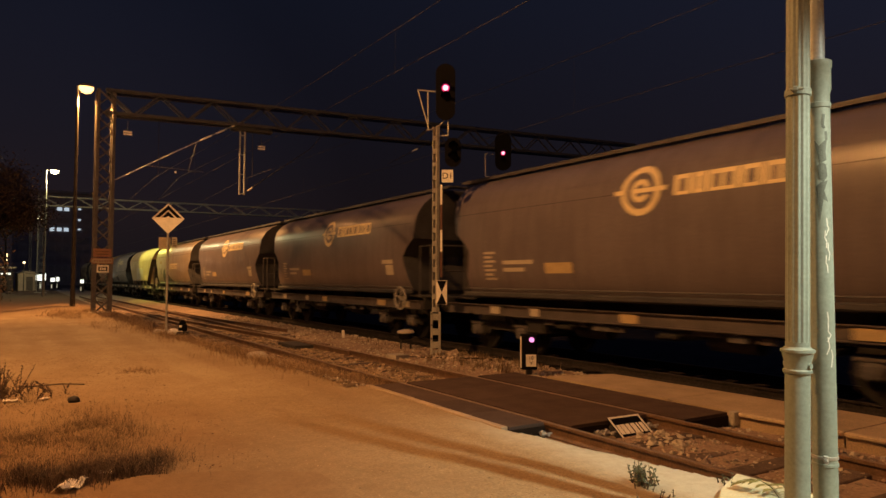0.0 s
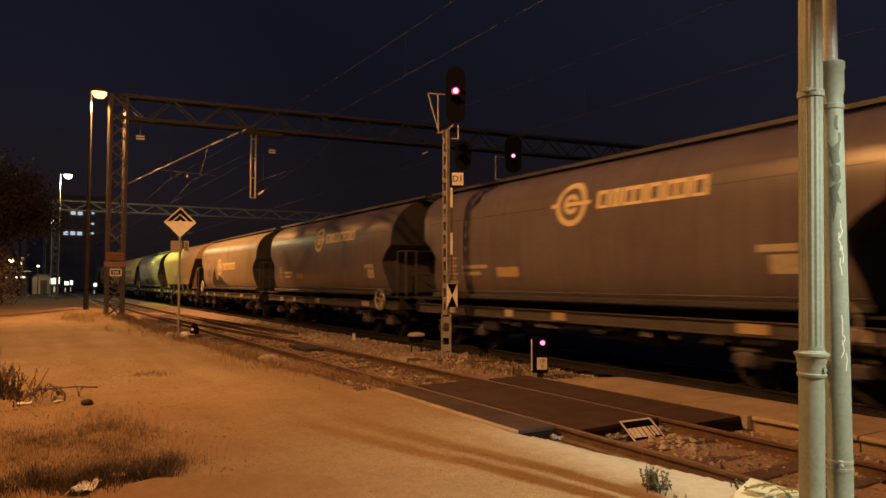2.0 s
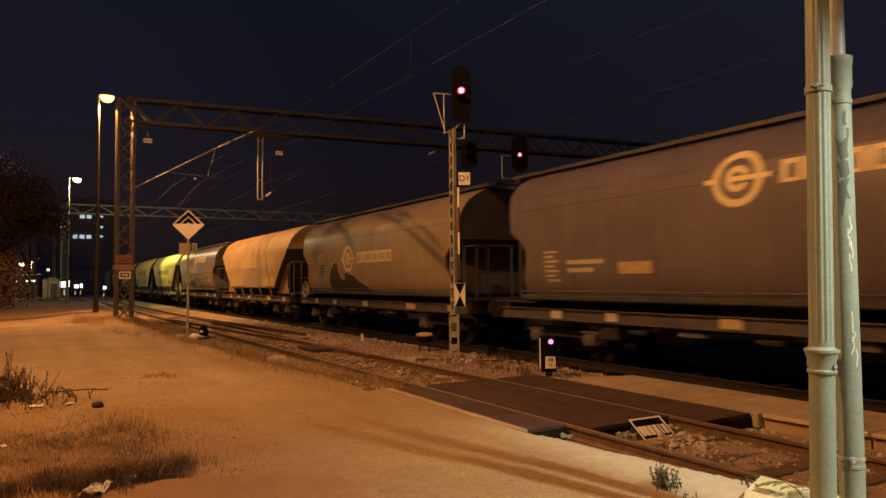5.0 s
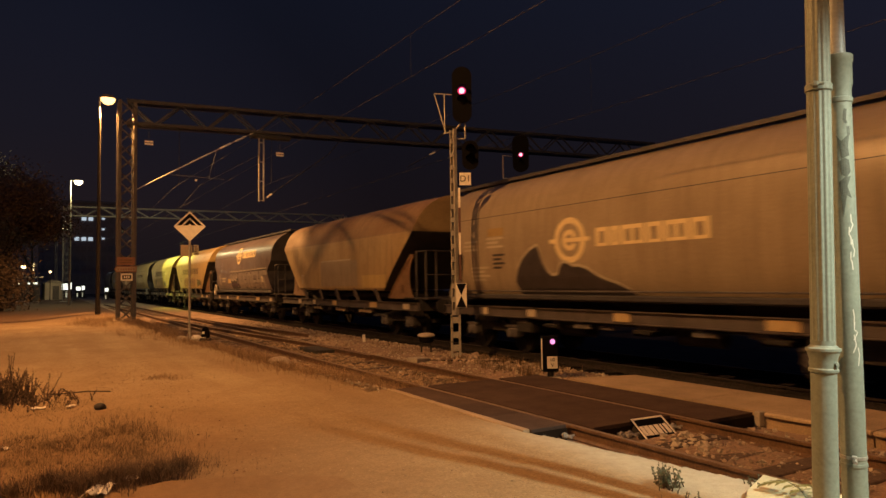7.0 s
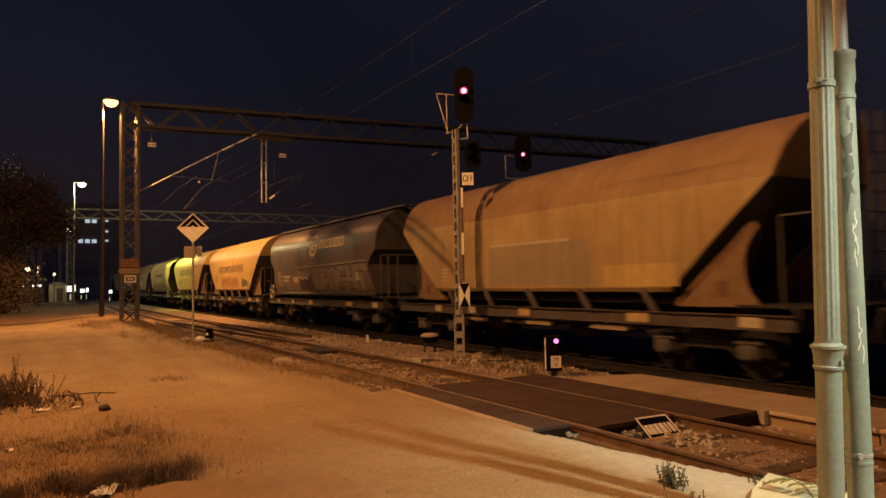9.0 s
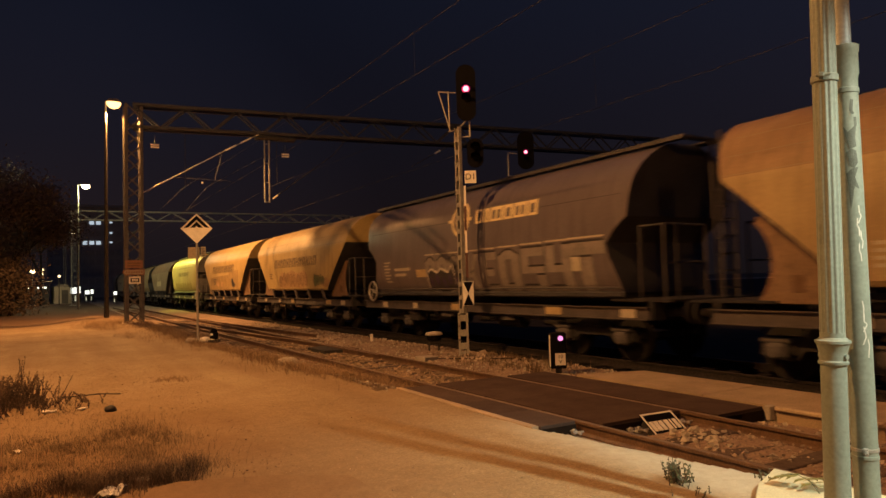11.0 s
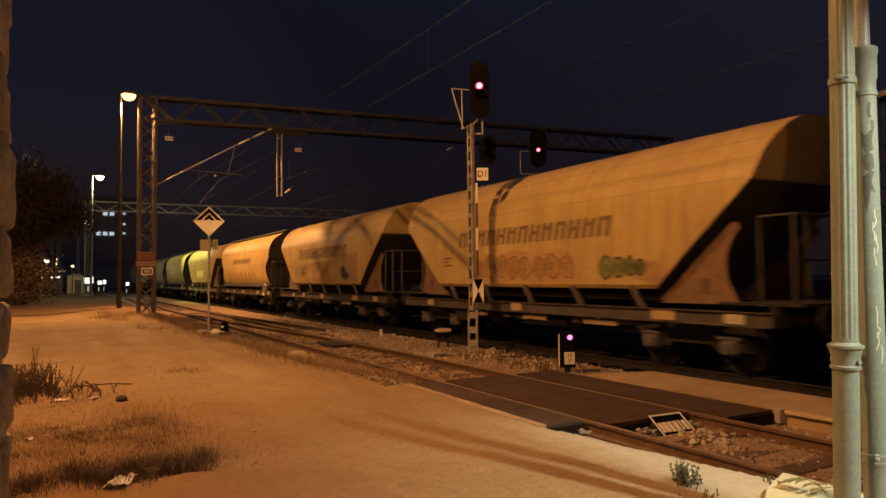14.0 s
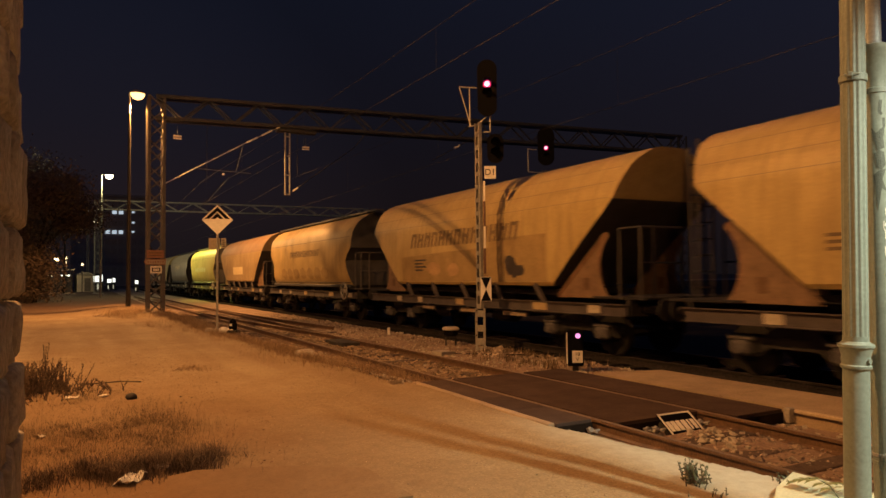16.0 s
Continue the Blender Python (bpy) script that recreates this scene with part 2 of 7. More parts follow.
FRESH_LEAF = surf("fresh_leaf", (0.075, 0.086, 0.034), 0.6, var=0.3, scale=9, fine=40, bump=0.1, island=-0.2)
FROND_LEAF = surf("frond_leaf", (0.19, 0.185, 0.06), 0.6, var=0.3, scale=9, fine=40, bump=0.1, island=-0.2)
DRY_GRASS = surf("dry_grass", (0.17, 0.12, 0.066), 0.9, var=0.35, scale=2, fine=30, bump=0.0, island=0.45)
LEAF_LITTER = surf("leaf_litter", (0.19, 0.11, 0.06), 0.9, var=0.4, scale=5, fine=40, bump=0.0, island=0.5)
LITTER = surf("crumpled_litter", (0.72, 0.70, 0.66), 0.6, var=0.15, scale=9, fine=40)
RED_GLOW = glow("red_signal_glow", (1.0, 0.50, 0.62), 1.9)
RED_HALO = glow("red_signal_halo_glow", (1.0, 0.035, 0.22), 0.42)
SHUNT_GLOW = glow("violet_signal_glow", (1.0, 0.30, 0.66), 1.5)
SODIUM_GLOW = glow("sodium_glow", (1.0, 0.56, 0.19), 3.6)
PALE_GLOW = glow("pale_lamp_glow", (1.0, 0.86, 0.55), 9.0)
WHITE_GLOW = glow("white_lamp_glow", (0.95, 0.97, 0.85), 1.5)
GLOBE_GLOW = glow("globe_glow", (1.0, 0.72, 0.40), 3.0)
WINDOW_GLOW = glow("lit_window", (0.62, 0.74, 0.84), 0.75)
GLASS_DARK = surf("dark_window", (0.34, 0.29, 0.29), 0.5, var=0.2)
BLOCK_WALL = surf("dull_block_wall", (0.42, 0.36, 0.36), 0.9, var=0.2, scale=0.4, fine=9)
FACADE = surf("far_facade", (0.045, 0.042, 0.045), 0.9, var=0.2, scale=0.4, fine=9)

# ---- mesh helpers ----


def mesh_of(bm, name, mats, smooth=None):
    me = bpy.data.meshes.new(name)
    bmesh.ops.recalc_face_normals(bm, faces=bm.faces[:])
    bm.to_mesh(me)
    bm.free()
    for m in (mats if isinstance(mats, (list, tuple)) else [mats]):
        me.materials.append(m)
    if smooth:
        me.polygons.foreach_set("use_smooth", [True] * len(me.polygons))
        me.set_sharp_from_angle(angle=radians(smooth))
    return me


def part(name, bm, material, parent=None, label="", smooth=None):
    """Links a bmesh (or a ready mesh) as one mesh object under a thing or a part."""
    me = bm if isinstance(bm, bpy.types.Mesh) else mesh_of(bm, name, material, smooth)
    ob = new(name, me)
    ob.parent = parent
    if label:
        ob["label"] = label
    return ob


def thing(name, m, label, category, group="", kind=""):
    ob = new(name)
    ob.empty_display_size = 0.2
    ob.matrix_basis = m
    return tagged(ob, label, category, group, kind)


def box(bm, c, s, m=None, bevel=0.0, mat=0):
    """A box of centre c and size s, with bevelled edges."""
    r = bmesh.ops.create_cube(bm, size=1.0, matrix=Matrix.Translation(c) @ Matrix.Diagonal((*s, 1)))
    vs = r["verts"]
    if bevel:
        es = list({e for v in vs for e in v.link_edges})
        o = bmesh.ops.bevel(bm, geom=es, offset=bevel, segments=1, affect="EDGES")
        vs = list({v for f in o["faces"] for v in f.verts} | {v for v in vs if v.is_valid})
    if mat:
        for f in {f for v in vs for f in v.link_faces}:
            f.material_index = mat
    if m is not None:
        bmesh.ops.transform(bm, matrix=m, verts=vs)
    return vs


def bar(bm, p, q, w, h=None, up=(0, 0, 1)):
    """A rectangular bar from p to q."""
    p, q = Vector(p), Vector(q)
    d = q - p
    z = d.normalized()
    x = z.cross(Vector(up))
    x = z.cross(Vector((1, 0, 0))) if x.length < 1e-4 else x
    x.normalize()
    y = z.cross(x)
    m = Matrix((x, y, z)).transposed().to_4x4()
    m.translation = (p + q) / 2
    bmesh.ops.create_cube(bm, size=1.0, matrix=m @ Matrix.Diagonal((w, h or w, d.length, 1)))


def rod(bm, p, q, r, r2=None, seg=10, caps=True):
    """A round bar from p to q."""
    p, q = Vector(p), Vector(q)
    d = q - p
    m = d.to_track_quat("Z", "Y").to_matrix().to_4x4()
    m.translation = (p + q) / 2
    return bmesh.ops.create_cone(bm, cap_ends=caps, segments=seg, radius1=r, radius2=r if r2 is None else r2, depth=d.length, matrix=m)["verts"]


def lathe(bm, rings, seg=20, at=(0, 0, 0), flutes=0, depth=0.0):
    """A turned solid: rings of (radius, z), closed at both ends; flutes cuts grooves."""
    prev = None
    rows = []
    for r, z in rings:
        row = []
        for i in range(seg):
            a = 2 * math.pi * i / seg
            rr = r - (depth * (0.5 + 0.5 * math.cos(a * flutes)) if flutes else 0)
            row.append(bm.verts.new((at[0] + rr * math.cos(a), at[1] + rr * math.sin(a), at[2] + z)))
        rows.append(row)
    for a, b in zip(rows, rows[1:]):
        for i in range(seg):
            j = (i + 1) % seg
            bm.faces.new((a[i], a[j], b[j], b[i]))
    bm.faces.new(rows[0][::-1])
    bm.faces.new(rows[-1])


def prism(bm, outline, thick, m):
    """An outline in the local x-y plane, made thick along z, and put by m."""
    lo = [bm.verts.new(m @ Vector((x, y, -thick / 2))) for x, y in outline]
    hi = [bm.verts.new(m @ Vector((x, y, thick / 2))) for x, y in outline]
    n = len(outline)
    bm.faces.new(lo[::-1])
    bm.faces.new(hi)
    for i in range(n):
        bm.faces.new((lo[i], lo[(i + 1) % n], hi[(i + 1) % n], hi[i]))


def tube(bm, pts, r, seg=6):
    """One continuous tube along points."""
    rows = []
    for k, p in enumerate(pts):
        d = (Vector(pts[min(k + 1, len(pts) - 1)]) - Vector(pts[max(k - 1, 0)])).normalized()
        x = d.cross(Vector((0.03, 0.02, 1))).normalized()
        y = d.cross(x)
        rows.append([bm.verts.new(Vector(p) + (x * math.cos(2 * math.pi * i / seg) + y * math.sin(2 * math.pi * i / seg)) * r) for i in range(seg)])
    for a, b in zip(rows, rows[1:]):
        for i in range(seg):
            bm.faces.new((a[i], a[(i + 1) % seg], b[(i + 1) % seg], b[i]))
    bm.faces.new(rows[0][::-1])
    bm.faces.new(rows[-1])


def pydata(name, verts, faces, mats, parent=None):
    me = bpy.data.meshes.new(name)
    me.from_pydata(verts, [], faces)
    for m in (mats if isinstance(mats, (list, tuple)) else [mats]):
        me.materials.append(m)
    ob = new(name, me)
    ob.parent = parent
    return ob


BM = bmesh.new
SIDE = Matrix(((0, 0, 1, 0), (1, 0, 0, 0), (0, 1, 0, 0), (0, 0, 0, 1)))   # local x, y to world y, z

# ---- ground ----
# Lines along the tracks: the siding's centre, the main track's centre.
SIDING, MAIN = 6.42, 11.25
BEND, RADIUS = 125.0, 250.0


def on_line(x, s):
    """Place and heading on a line at x beside the straight, which bends to the right past BEND."""
    if s <= BEND:
        return Vector((x, s, 0)), 0.0
    a = (s - BEND) / RADIUS
    r = RADIUS - x
    return Vector((RADIUS - r * math.cos(a), BEND + r * math.sin(a), 0)), -a


def yard_edge(y):
    """Where the sand of the yard ends and the trackbed begins."""
    return float(np.interp(y, (-60, 3.4, 3.95, 5.3, 6.5, 10.2, 12, 14, 17, 22, 30, 38, 60, 130, 400), (5.56, 5.56, 5.46, 5.16, 4.98, 5.05, 4.85, 4.5, 4.35, 4.1, 4.0, 4.3, 4.6, 5.2, 130)))


def ground_height(x, y):
    e = yard_edge(y)
    t = min(1.0, max(0.0, (x - e) / (0.08 if y < 11 else 0.35)))
    h = -0.17 * t
    if x > 8 and y > 9.2:
        h += 0.06 * min(1, (x - 8) / 0.6)
    if x > 9.6:
        h -= 0.12 * min(1, (x - 9.6) / 0.5)
    if 5.78 < x < 7.08 and y < 6.0:
        h += 0.05
    n = noise.noise((x * 0.45, y * 0.45, 0))
    h += 0.32 * math.exp(-((x - 2.3) / 1.9) ** 2 - ((y - 43.5) / 3.5) ** 2)
    return h + 0.035 * n * (1 if x < e else 0.6) + 0.018 * noise.noise((x * 2.3, y * 2.3, 3)) + (0.03 * max(0, noise.noise((x * 0.9, y * 0.5, 7))) if x < 3 and y < 15 else 0)


def ground():
    xs = np.concatenate([np.linspace(-900, -30, 12), np.linspace(-26, -4, 14), np.linspace(-3, 4.2, 48), np.linspace(4.25, 5.8, 44), np.linspace(5.9, 14, 55), np.linspace(15, 40, 20), np.linspace(50, 900, 12)])
    ys = np.concatenate([np.linspace(-900, -20, 12), np.linspace(-16, 1, 14), np.linspace(1.2, 26, 150), np.linspace(26.4, 80, 90), np.linspace(84, 160, 20), np.linspace(180, 1800, 16)])
    verts = [(x, y, ground_height(x, y)) for y in ys for x in xs]
    nx = len(xs)
    faces, kinds = [], []
    for j in range(len(ys) - 1):
        for i in range(nx - 1):
            a = j * nx + i
            faces.append((a, a + 1, a + nx + 1, a + nx))
            cx, cy = (xs[i] + xs[i + 1]) / 2, (ys[j] + ys[j + 1]) / 2
            # Kind 2 paints the train's shade on the ground.
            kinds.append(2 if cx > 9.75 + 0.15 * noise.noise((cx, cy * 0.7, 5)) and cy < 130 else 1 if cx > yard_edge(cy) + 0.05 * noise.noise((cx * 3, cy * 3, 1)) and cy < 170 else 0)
    ob = pydata("ground", verts, faces, [SAND, BALLAST, SHADE_BED])
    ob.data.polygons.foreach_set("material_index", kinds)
    ob.data.polygons.foreach_set("use_smooth", [True] * len(faces))
    tagged(ob, "packed sandy yard beside the ballast of the tracks", "ground", kind="structure")


ground()

# ---- tracks ----
RAIL_OUT = ((-0.075, -0.16), (0.075, -0.16), (0.075, -0.145), (0.012, -0.125), (0.010, -0.045), (0.036, -0.035), (0.036, -0.006), (0.028, 0.0), (-0.028, 0.0), (-0.036, -0.006), (-0.036, -0.035), (-0.010, -0.045), (-0.012, -0.125), (-0.075, -0.145))


def rail(parent, points, label="", mats=None):
    """A rail of true section along points; its running face is bright."""
    verts, faces, kinds = [], [], []
    n = len(RAIL_OUT)
    for k, p in enumerate(points):
        a, b = Vector(points[max(k - 1, 0)]), Vector(points[min(k + 1, len(points) - 1)])
        d = (b - a).normalized()
        side = Vector((d.y, -d.x, 0))
        verts += [tuple(Vector(p) + side * u + Vector((0, 0, v))) for u, v in RAIL_OUT]
    for k in range(len(points) - 1):
        for i in range(n):
            j = (i + 1) % n
            faces.append((k * n + i, k * n + j, (k + 1) * n + j, (k + 1) * n + i))
            kinds.append(1 if i == 7 else 0)
    faces += [tuple(range(n)), tuple(range((len(points) - 1) * n, len(points) * n))]
    kinds += [0, 0]
    ob = pydata("rail", verts, faces, mats or [RUST, SHINE], parent)
    ob.data.polygons.foreach_set("material_index", kinds)
    if label:
        ob["label"] = label
    return ob


def line_points(x, y0, y1, step=4.0):
    return [tuple(on_line(x, s)[0]) for s in np.arange(y0, y1 + 0.01, step)]


def tracks():
    siding = thing("track_siding", pose(0, 0, 0), "disused siding with rusty rails and half buried sleepers", "track", kind="structure")
    for x in (SIDING - 0.745, SIDING + 0.735):
        rail(siding, line_points(x, -14, 78))
    main = thing("track_main", pose(0, 0, 0), "main line track, its worn rails and ballast coloured dark as train shade", "track", kind="structure")
    for x in (MAIN - 0.75, MAIN + 0.75):
        rail(main, line_points(x, -30, 230), "", [SHADE_BED, SHADE_RAIL])
    # the turnout's branch, cut short beside the main line
    branch = thing("track_branch", pose(0, 0, 0), "rusty branch rails of a turnout, cut short", "track", kind="structure")

    def off(y):
        return 0.0017 * (48 - y) ** 2
    rail(branch, [(SIDING - 0.66 + off(y), y, -0.004) for y in np.arange(46, 17.0, -1.5)])
    rail(branch, [(SIDING + 0.82 + off(y), y, -0.004) for y in np.arange(46, 22.5, -1.5)])
    for x, y0, y1 in ((SIDING - 0.65, 19.5, 16.0), (SIDING + 0.64, 20.5, 15.6)):
        rail(branch, [(x, y0, -0.01), (x, (y0 + y1) / 2, -0.01), (x + 0.02, y1, -0.01)])
    bm = BM()
    box(bm, (SIDING + 0.45, 18.6, -0.1), (0.7, 1.4, 0.1), bevel=0.01)
    part("frog_plate", bm, DARK_STEEL, branch)
    bm = BM()
    box(bm, (0, 0, -0.2), (2.3, 0.25, 0.14), bevel=0.012)
    me = mesh_of(bm, "sleeper", SLEEPER)
    rnd = random.Random(4)
    for y in np.arange(-2.0, 70.0, 0.62):
        if 5.6 < y < 10.1:
            continue
        ob = part("sleeper", me, None, siding)
        wide = 1.25 if 22 < y < 46 else 0.56 if y < 6.2 else 1.0
        ob.matrix_basis = pose(SIDING + (0.25 if wide > 1 else 0) + rnd.uniform(-0.05, 0.05), y, rnd.uniform(-0.055, -0.015) + (0.06 if y < 6.2 else 0.012), 0, rnd.uniform(-0.7, 0.7), rnd.uniform(-1.5, 1.5)) @ Matrix.Diagonal((wide, 1, 1, 1))
    bm = BM()
    box(bm, (0, 0, -0.2), (2.5, 0.25, 0.14), bevel=0.012)
    me = mesh_of(bm, "sleeper", SHADE_BED)
    for y in np.arange(2.0, 60.0, 0.62):
        ob = part("sleeper", me, None, main)
        ob.matrix_basis = pose(MAIN, y, -0.02)


tracks()


def crossing():
    """Rubber level crossing panels between and beside the siding's rails."""
    cr = thing("level_crossing", pose(0, 0, 0), "dark rubber level crossing panels over the siding", "crossing", kind="structure")
    for x0, x1, y0, y1 in ((5.06, 5.60, 6.55, 10.3), (5.745, 7.075, 6.22, 10.3), (7.235, 8.10, 5.75, 10.3)):
        n = 4
        for k in range(n):
            a, b = y0 + (y1 - y0) * k / n, y0 + (y1 - y0) * (k + 1) / n
            bm = BM()
            box(bm, ((x0 + x1) / 2, (a + b) / 2, -0.085), (x1 - x0, b - a - 0.003, 0.19), bevel=0.005)
            part("rubber_panel", bm, RUBBER, cr)
    for x0, x1, y in ((5.06, 5.60, 6.53), (5.80, 7.04, 6.2), (7.25, 8.09, 5.73)):
        bm = BM()
        box(bm, ((x0 + x1) / 2, y, -0.1), (x1 - x0 - 0.02, 0.02, 0.15), bevel=0.005)
        part("end_plate", bm, BLACK, cr, "black rubber end face")
    # bolts and tie rods at the open end
    for x, y in ((5.2, 6.48), (5.5, 6.46), (6.1, 6.12), (6.22, 6.10), (6.86, 6.12), (6.98, 6.1)):
        bm = BM()
        rod(bm, (x, y + 0.08, -0.1), (x, y - 0.12, -0.1), 0.016, seg=8)
        rod(bm, (x, y - 0.02, -0.1), (x, y + 0.02, -0.1), 0.04, seg=6)
        rod(bm, (x - 0.05, y - 0.05, -0.1), (x + 0.07, y - 0.09, -0.085), 0.012, seg=6)
        part("tie_bolt", bm, GALV, cr, "galvanised tie bolt")
    # sloping deflector plate with a white frame and a maker's mark
    pl = thing("deflector_plate", pose(0, 0, 0), "sloping black deflector plate with white border between the rails", "plate")
    pl.matrix_basis = pose(6.53, 5.98, -0.072, 36, 0, -3) @ Matrix.Diagonal((1.32, 1.15, 1, 1))
    bm = BM()
    box(bm, (0, 0, 0), (0.39, 0.36, 0.02), bevel=0.006)
    part("plate", bm, BLACK_PAINT, pl)
    for c, s in (((0, 0.168, 0.013), (0.39, 0.02, 0.006)), ((0, -0.168, 0.013), (0.39, 0.02, 0.006)), ((0.186, 0, 0.013), (0.018, 0.34, 0.006)), ((-0.186, 0, 0.013), (0.018, 0.34, 0.006))):
        bm = BM()
        box(bm, c, s)
        part("border", bm, WHITE_PAINT, pl, "white painted border")
    for k, (x, w) in enumerate(((-0.145, 0.04), (-0.09, 0.05), (-0.03, 0.045), (0.035, 0.05), (0.09, 0.02), (0.14, 0.04))):
        bm = BM()
        box(bm, (x, 0, 0.013), (w, 0.13, 0.006))
        part("mark_bar", bm, WHITE_PAINT, pl, "white bar of a maker's mark")
    bm = BM()
    box(bm, (0, 0.0, -0.065), (0.34, 0.26, 0.1), bevel=0.01)
    part("wedge", bm, DARK_STEEL, pl)


crossing()


def aprons():
    """Concrete beside the tracks."""
    ap = thing("concrete_apron", pose(0, 0, 0), "pale concrete slab beside the siding", "pavement", kind="structure")
    bm = BM()
    prism(bm, [(4.5, 2.2), (5.5, 2.2), (5.5, 3.82), (5.0, 3.62), (4.5, 3.3)], 0.2, Matrix.Translation((0, 0, -0.05)))
    part("step_slab", bm, STEP_CONCRETE, ap, "pale concrete slab at the foot of the pipes")
    kerb = thing("crossing_kerb", pose(0, 0, 0), "narrow pale concrete kerb along the rubber panels", "kerb", kind="structure")
    for k in range(5):
        y0 = 6.55 + k * 0.76
        bm = BM()
        box(bm, (4.99 + 0.012 * k, y0 + 0.375, -0.08), (0.1, 0.745, 0.2), bevel=0.01)
        part("kerb_stone", bm, STRIP, kerb)
    st = thing("concrete_strip", pose(0, 0, 0), "long concrete strip between siding and main line", "pavement", kind="structure")
    y = 9.25
    while y > -8:
        bm = BM()
        vs = [(8.16, y - 2.48), (9.45, y - 2.48), (9.45, y), (8.16, y)]
        if y > 9:
            vs = [(8.16, y - 2.48), (9.45, y - 2.48), (9.45, y - 0.15), (8.2, y + 0.25)]
        prism(bm, vs, 0.22, Matrix.Translation((0, 0, -0.085)))
        part("slab", bm, STRIP, st)
        if y < 8:
            bm = BM()
            box(bm, (8.145, min(y, 5.6) / 2 + (y - 2.48) / 2, 0.0), (0.075, min(y, 5.6) - y + 2.48, 0.055), bevel=0.014)
            part("edge_stone", bm, NOSING, st, "pale raised edge of the strip")
        y -= 2.5
    bm = BM()
    box(bm, (8.13, 5.67, -0.06), (0.13, 0.09, 0.19), bevel=0.012)
    part("end_stone", bm, KERB, st)


aprons()

# ---- the train ----
# travelled metres by time
RUN = ((0, 0.0), (2, 12.55), (4, 24.9), (6, 37.1), (8, 49.14), (10, 60.94), (12, 72.54), (14, 83.97), (16, 95.32))
# where each wagon's middle stands on the line at the start
MIDDLES = (8.72, 23.45, 38.1, 53.05, 68.0, 82.72, 97.58, 112.39, 127.4, 142.3, 157.2, 172.0, 186.9, 201.7)


def wagon_paint(name, col, col2, rough=0.45, coat=0.0):
    """Wagon paint with road dirt that streaks down and gathers low on the sides."""
    m = surf(name, col, rough, var=0.25, scale=0.9, fine=26, bump=0.06, dist=0.004, col2=col2, coat=coat)
    nt = m.node_tree
    n, l = nt.nodes, nt.links
    b = n["Principled BSDF"]
    src = b.inputs["Base Color"].links[0].from_socket
    tc = n.new("ShaderNodeTexCoord")
    mp = n.new("ShaderNodeMapping")
    mp.inputs["Scale"].default_value = (1, 5.0, 0.35)
    st = n.new("ShaderNodeTexNoise")
    st.inputs["Scale"].default_value, st.inputs["Detail"].default_value = 1.6, 7
    l.new(tc.outputs["Object"], mp.inputs[0])
    l.new(mp.outputs[0], st.inputs["Vector"])
    mr = n.new("ShaderNodeMapRange")
    mr.inputs[1].default_value, mr.inputs[2].default_value = 0.45, 0.75
    mr.inputs[3].default_value, mr.inputs[4].default_value = 0.0, 0.55
    l.new(st.outputs["Fac"], mr.inputs[0])
    mx = n.new("ShaderNodeMix")
    mx.data_type = "RGBA"
    l.new(mr.outputs[0], mx.inputs[0])
    l.new(src, mx.inputs[6])
    mx.inputs[7].default_value = (*(c * 0.55 for c in col2), 1)
    l.new(mx.outputs[2], b.inputs["Base Color"])
    return m


GREY_BROWN = wagon_paint("grey_brown_wagon_paint", (0.150, 0.132, 0.152), (0.118, 0.102, 0.12), 0.36)
TAN = wagon_paint("tan_wagon_paint", (0.317, 0.268, 0.207), (0.255, 0.211, 0.158), 0.4)
RUST_TAN = wagon_paint("rusty_tan_wagon_paint", (0.42, 0.33, 0.185), (0.30, 0.22, 0.12), 0.55)
RUST_ROOF = wagon_paint("rusty_roof_paint", (0.33, 0.225, 0.125), (0.22, 0.14, 0.08), 0.65)
CREAM = wagon_paint("cream_wagon_paint", (0.52, 0.405, 0.185), (0.42, 0.315, 0.135), 0.5)
UNDER = surf("underframe_dirt", (0.026, 0.026, 0.032), 0.9, var=0.5, scale=3, fine=30, bump=0.3)
BOARD_PALE = surf("pale_lever_board", (0.34, 0.29, 0.22), 0.7, var=0.3, scale=6, fine=30, bump=0.1)
SEAM = surf("weld_seam_paint", (0.30, 0.245, 0.155), 0.6, var=0.3, scale=6, fine=30, bump=0.0)
SOLE = surf("sole_bar_paint", (0.085, 0.076, 0.084), 0.7, var=0.4, scale=2.5, fine=30, bump=0.15)
GUSSET = surf("rusty_gusset_paint", (0.24, 0.155, 0.10), 0.7, var=0.4, scale=3, fine=30, bump=0.1)
RAILING = surf("dull_railing_paint", (0.075, 0.074, 0.082), 0.6, metal=0.2, var=0.3, scale=6, fine=40, bump=0.1)
# Dark paint that holds the shade of the wagons' ends in its colour.
SHADE_PAINT = surf("shade_dark_paint", (0.05, 0.051, 0.062), 0.7, var=0.4, scale=1.5, fine=30, bump=0.1)
DUST_GREY = surf("dusty_grey_casting", (0.105, 0.105, 0.12), 0.85, var=0.4, scale=5, fine=30, bump=0.2)
WHEEL = surf("wheel_steel", (0.014, 0.013, 0.014), 0.7, metal=0.2, var=0.4, scale=6, fine=40)
MARK_CREAM = surf("cream_lettering", (0.72, 0.62, 0.38), 0.6, var=0.15, scale=4, fine=40, bump=0.0)
MARK_PALE = surf("pale_data_panel", (0.50, 0.46, 0.38), 0.6, var=0.3, scale=12, fine=60, bump=0.0)
MARK_DARK = surf("dark_brown_lettering", (0.20, 0.145, 0.085), 0.7, var=0.35, scale=4, fine=40, bump=0.0)
TAG_YELLOW = surf("yellow_tag", (0.46, 0.36, 0.20), 0.6, var=0.2, scale=8, fine=40, bump=0.0)
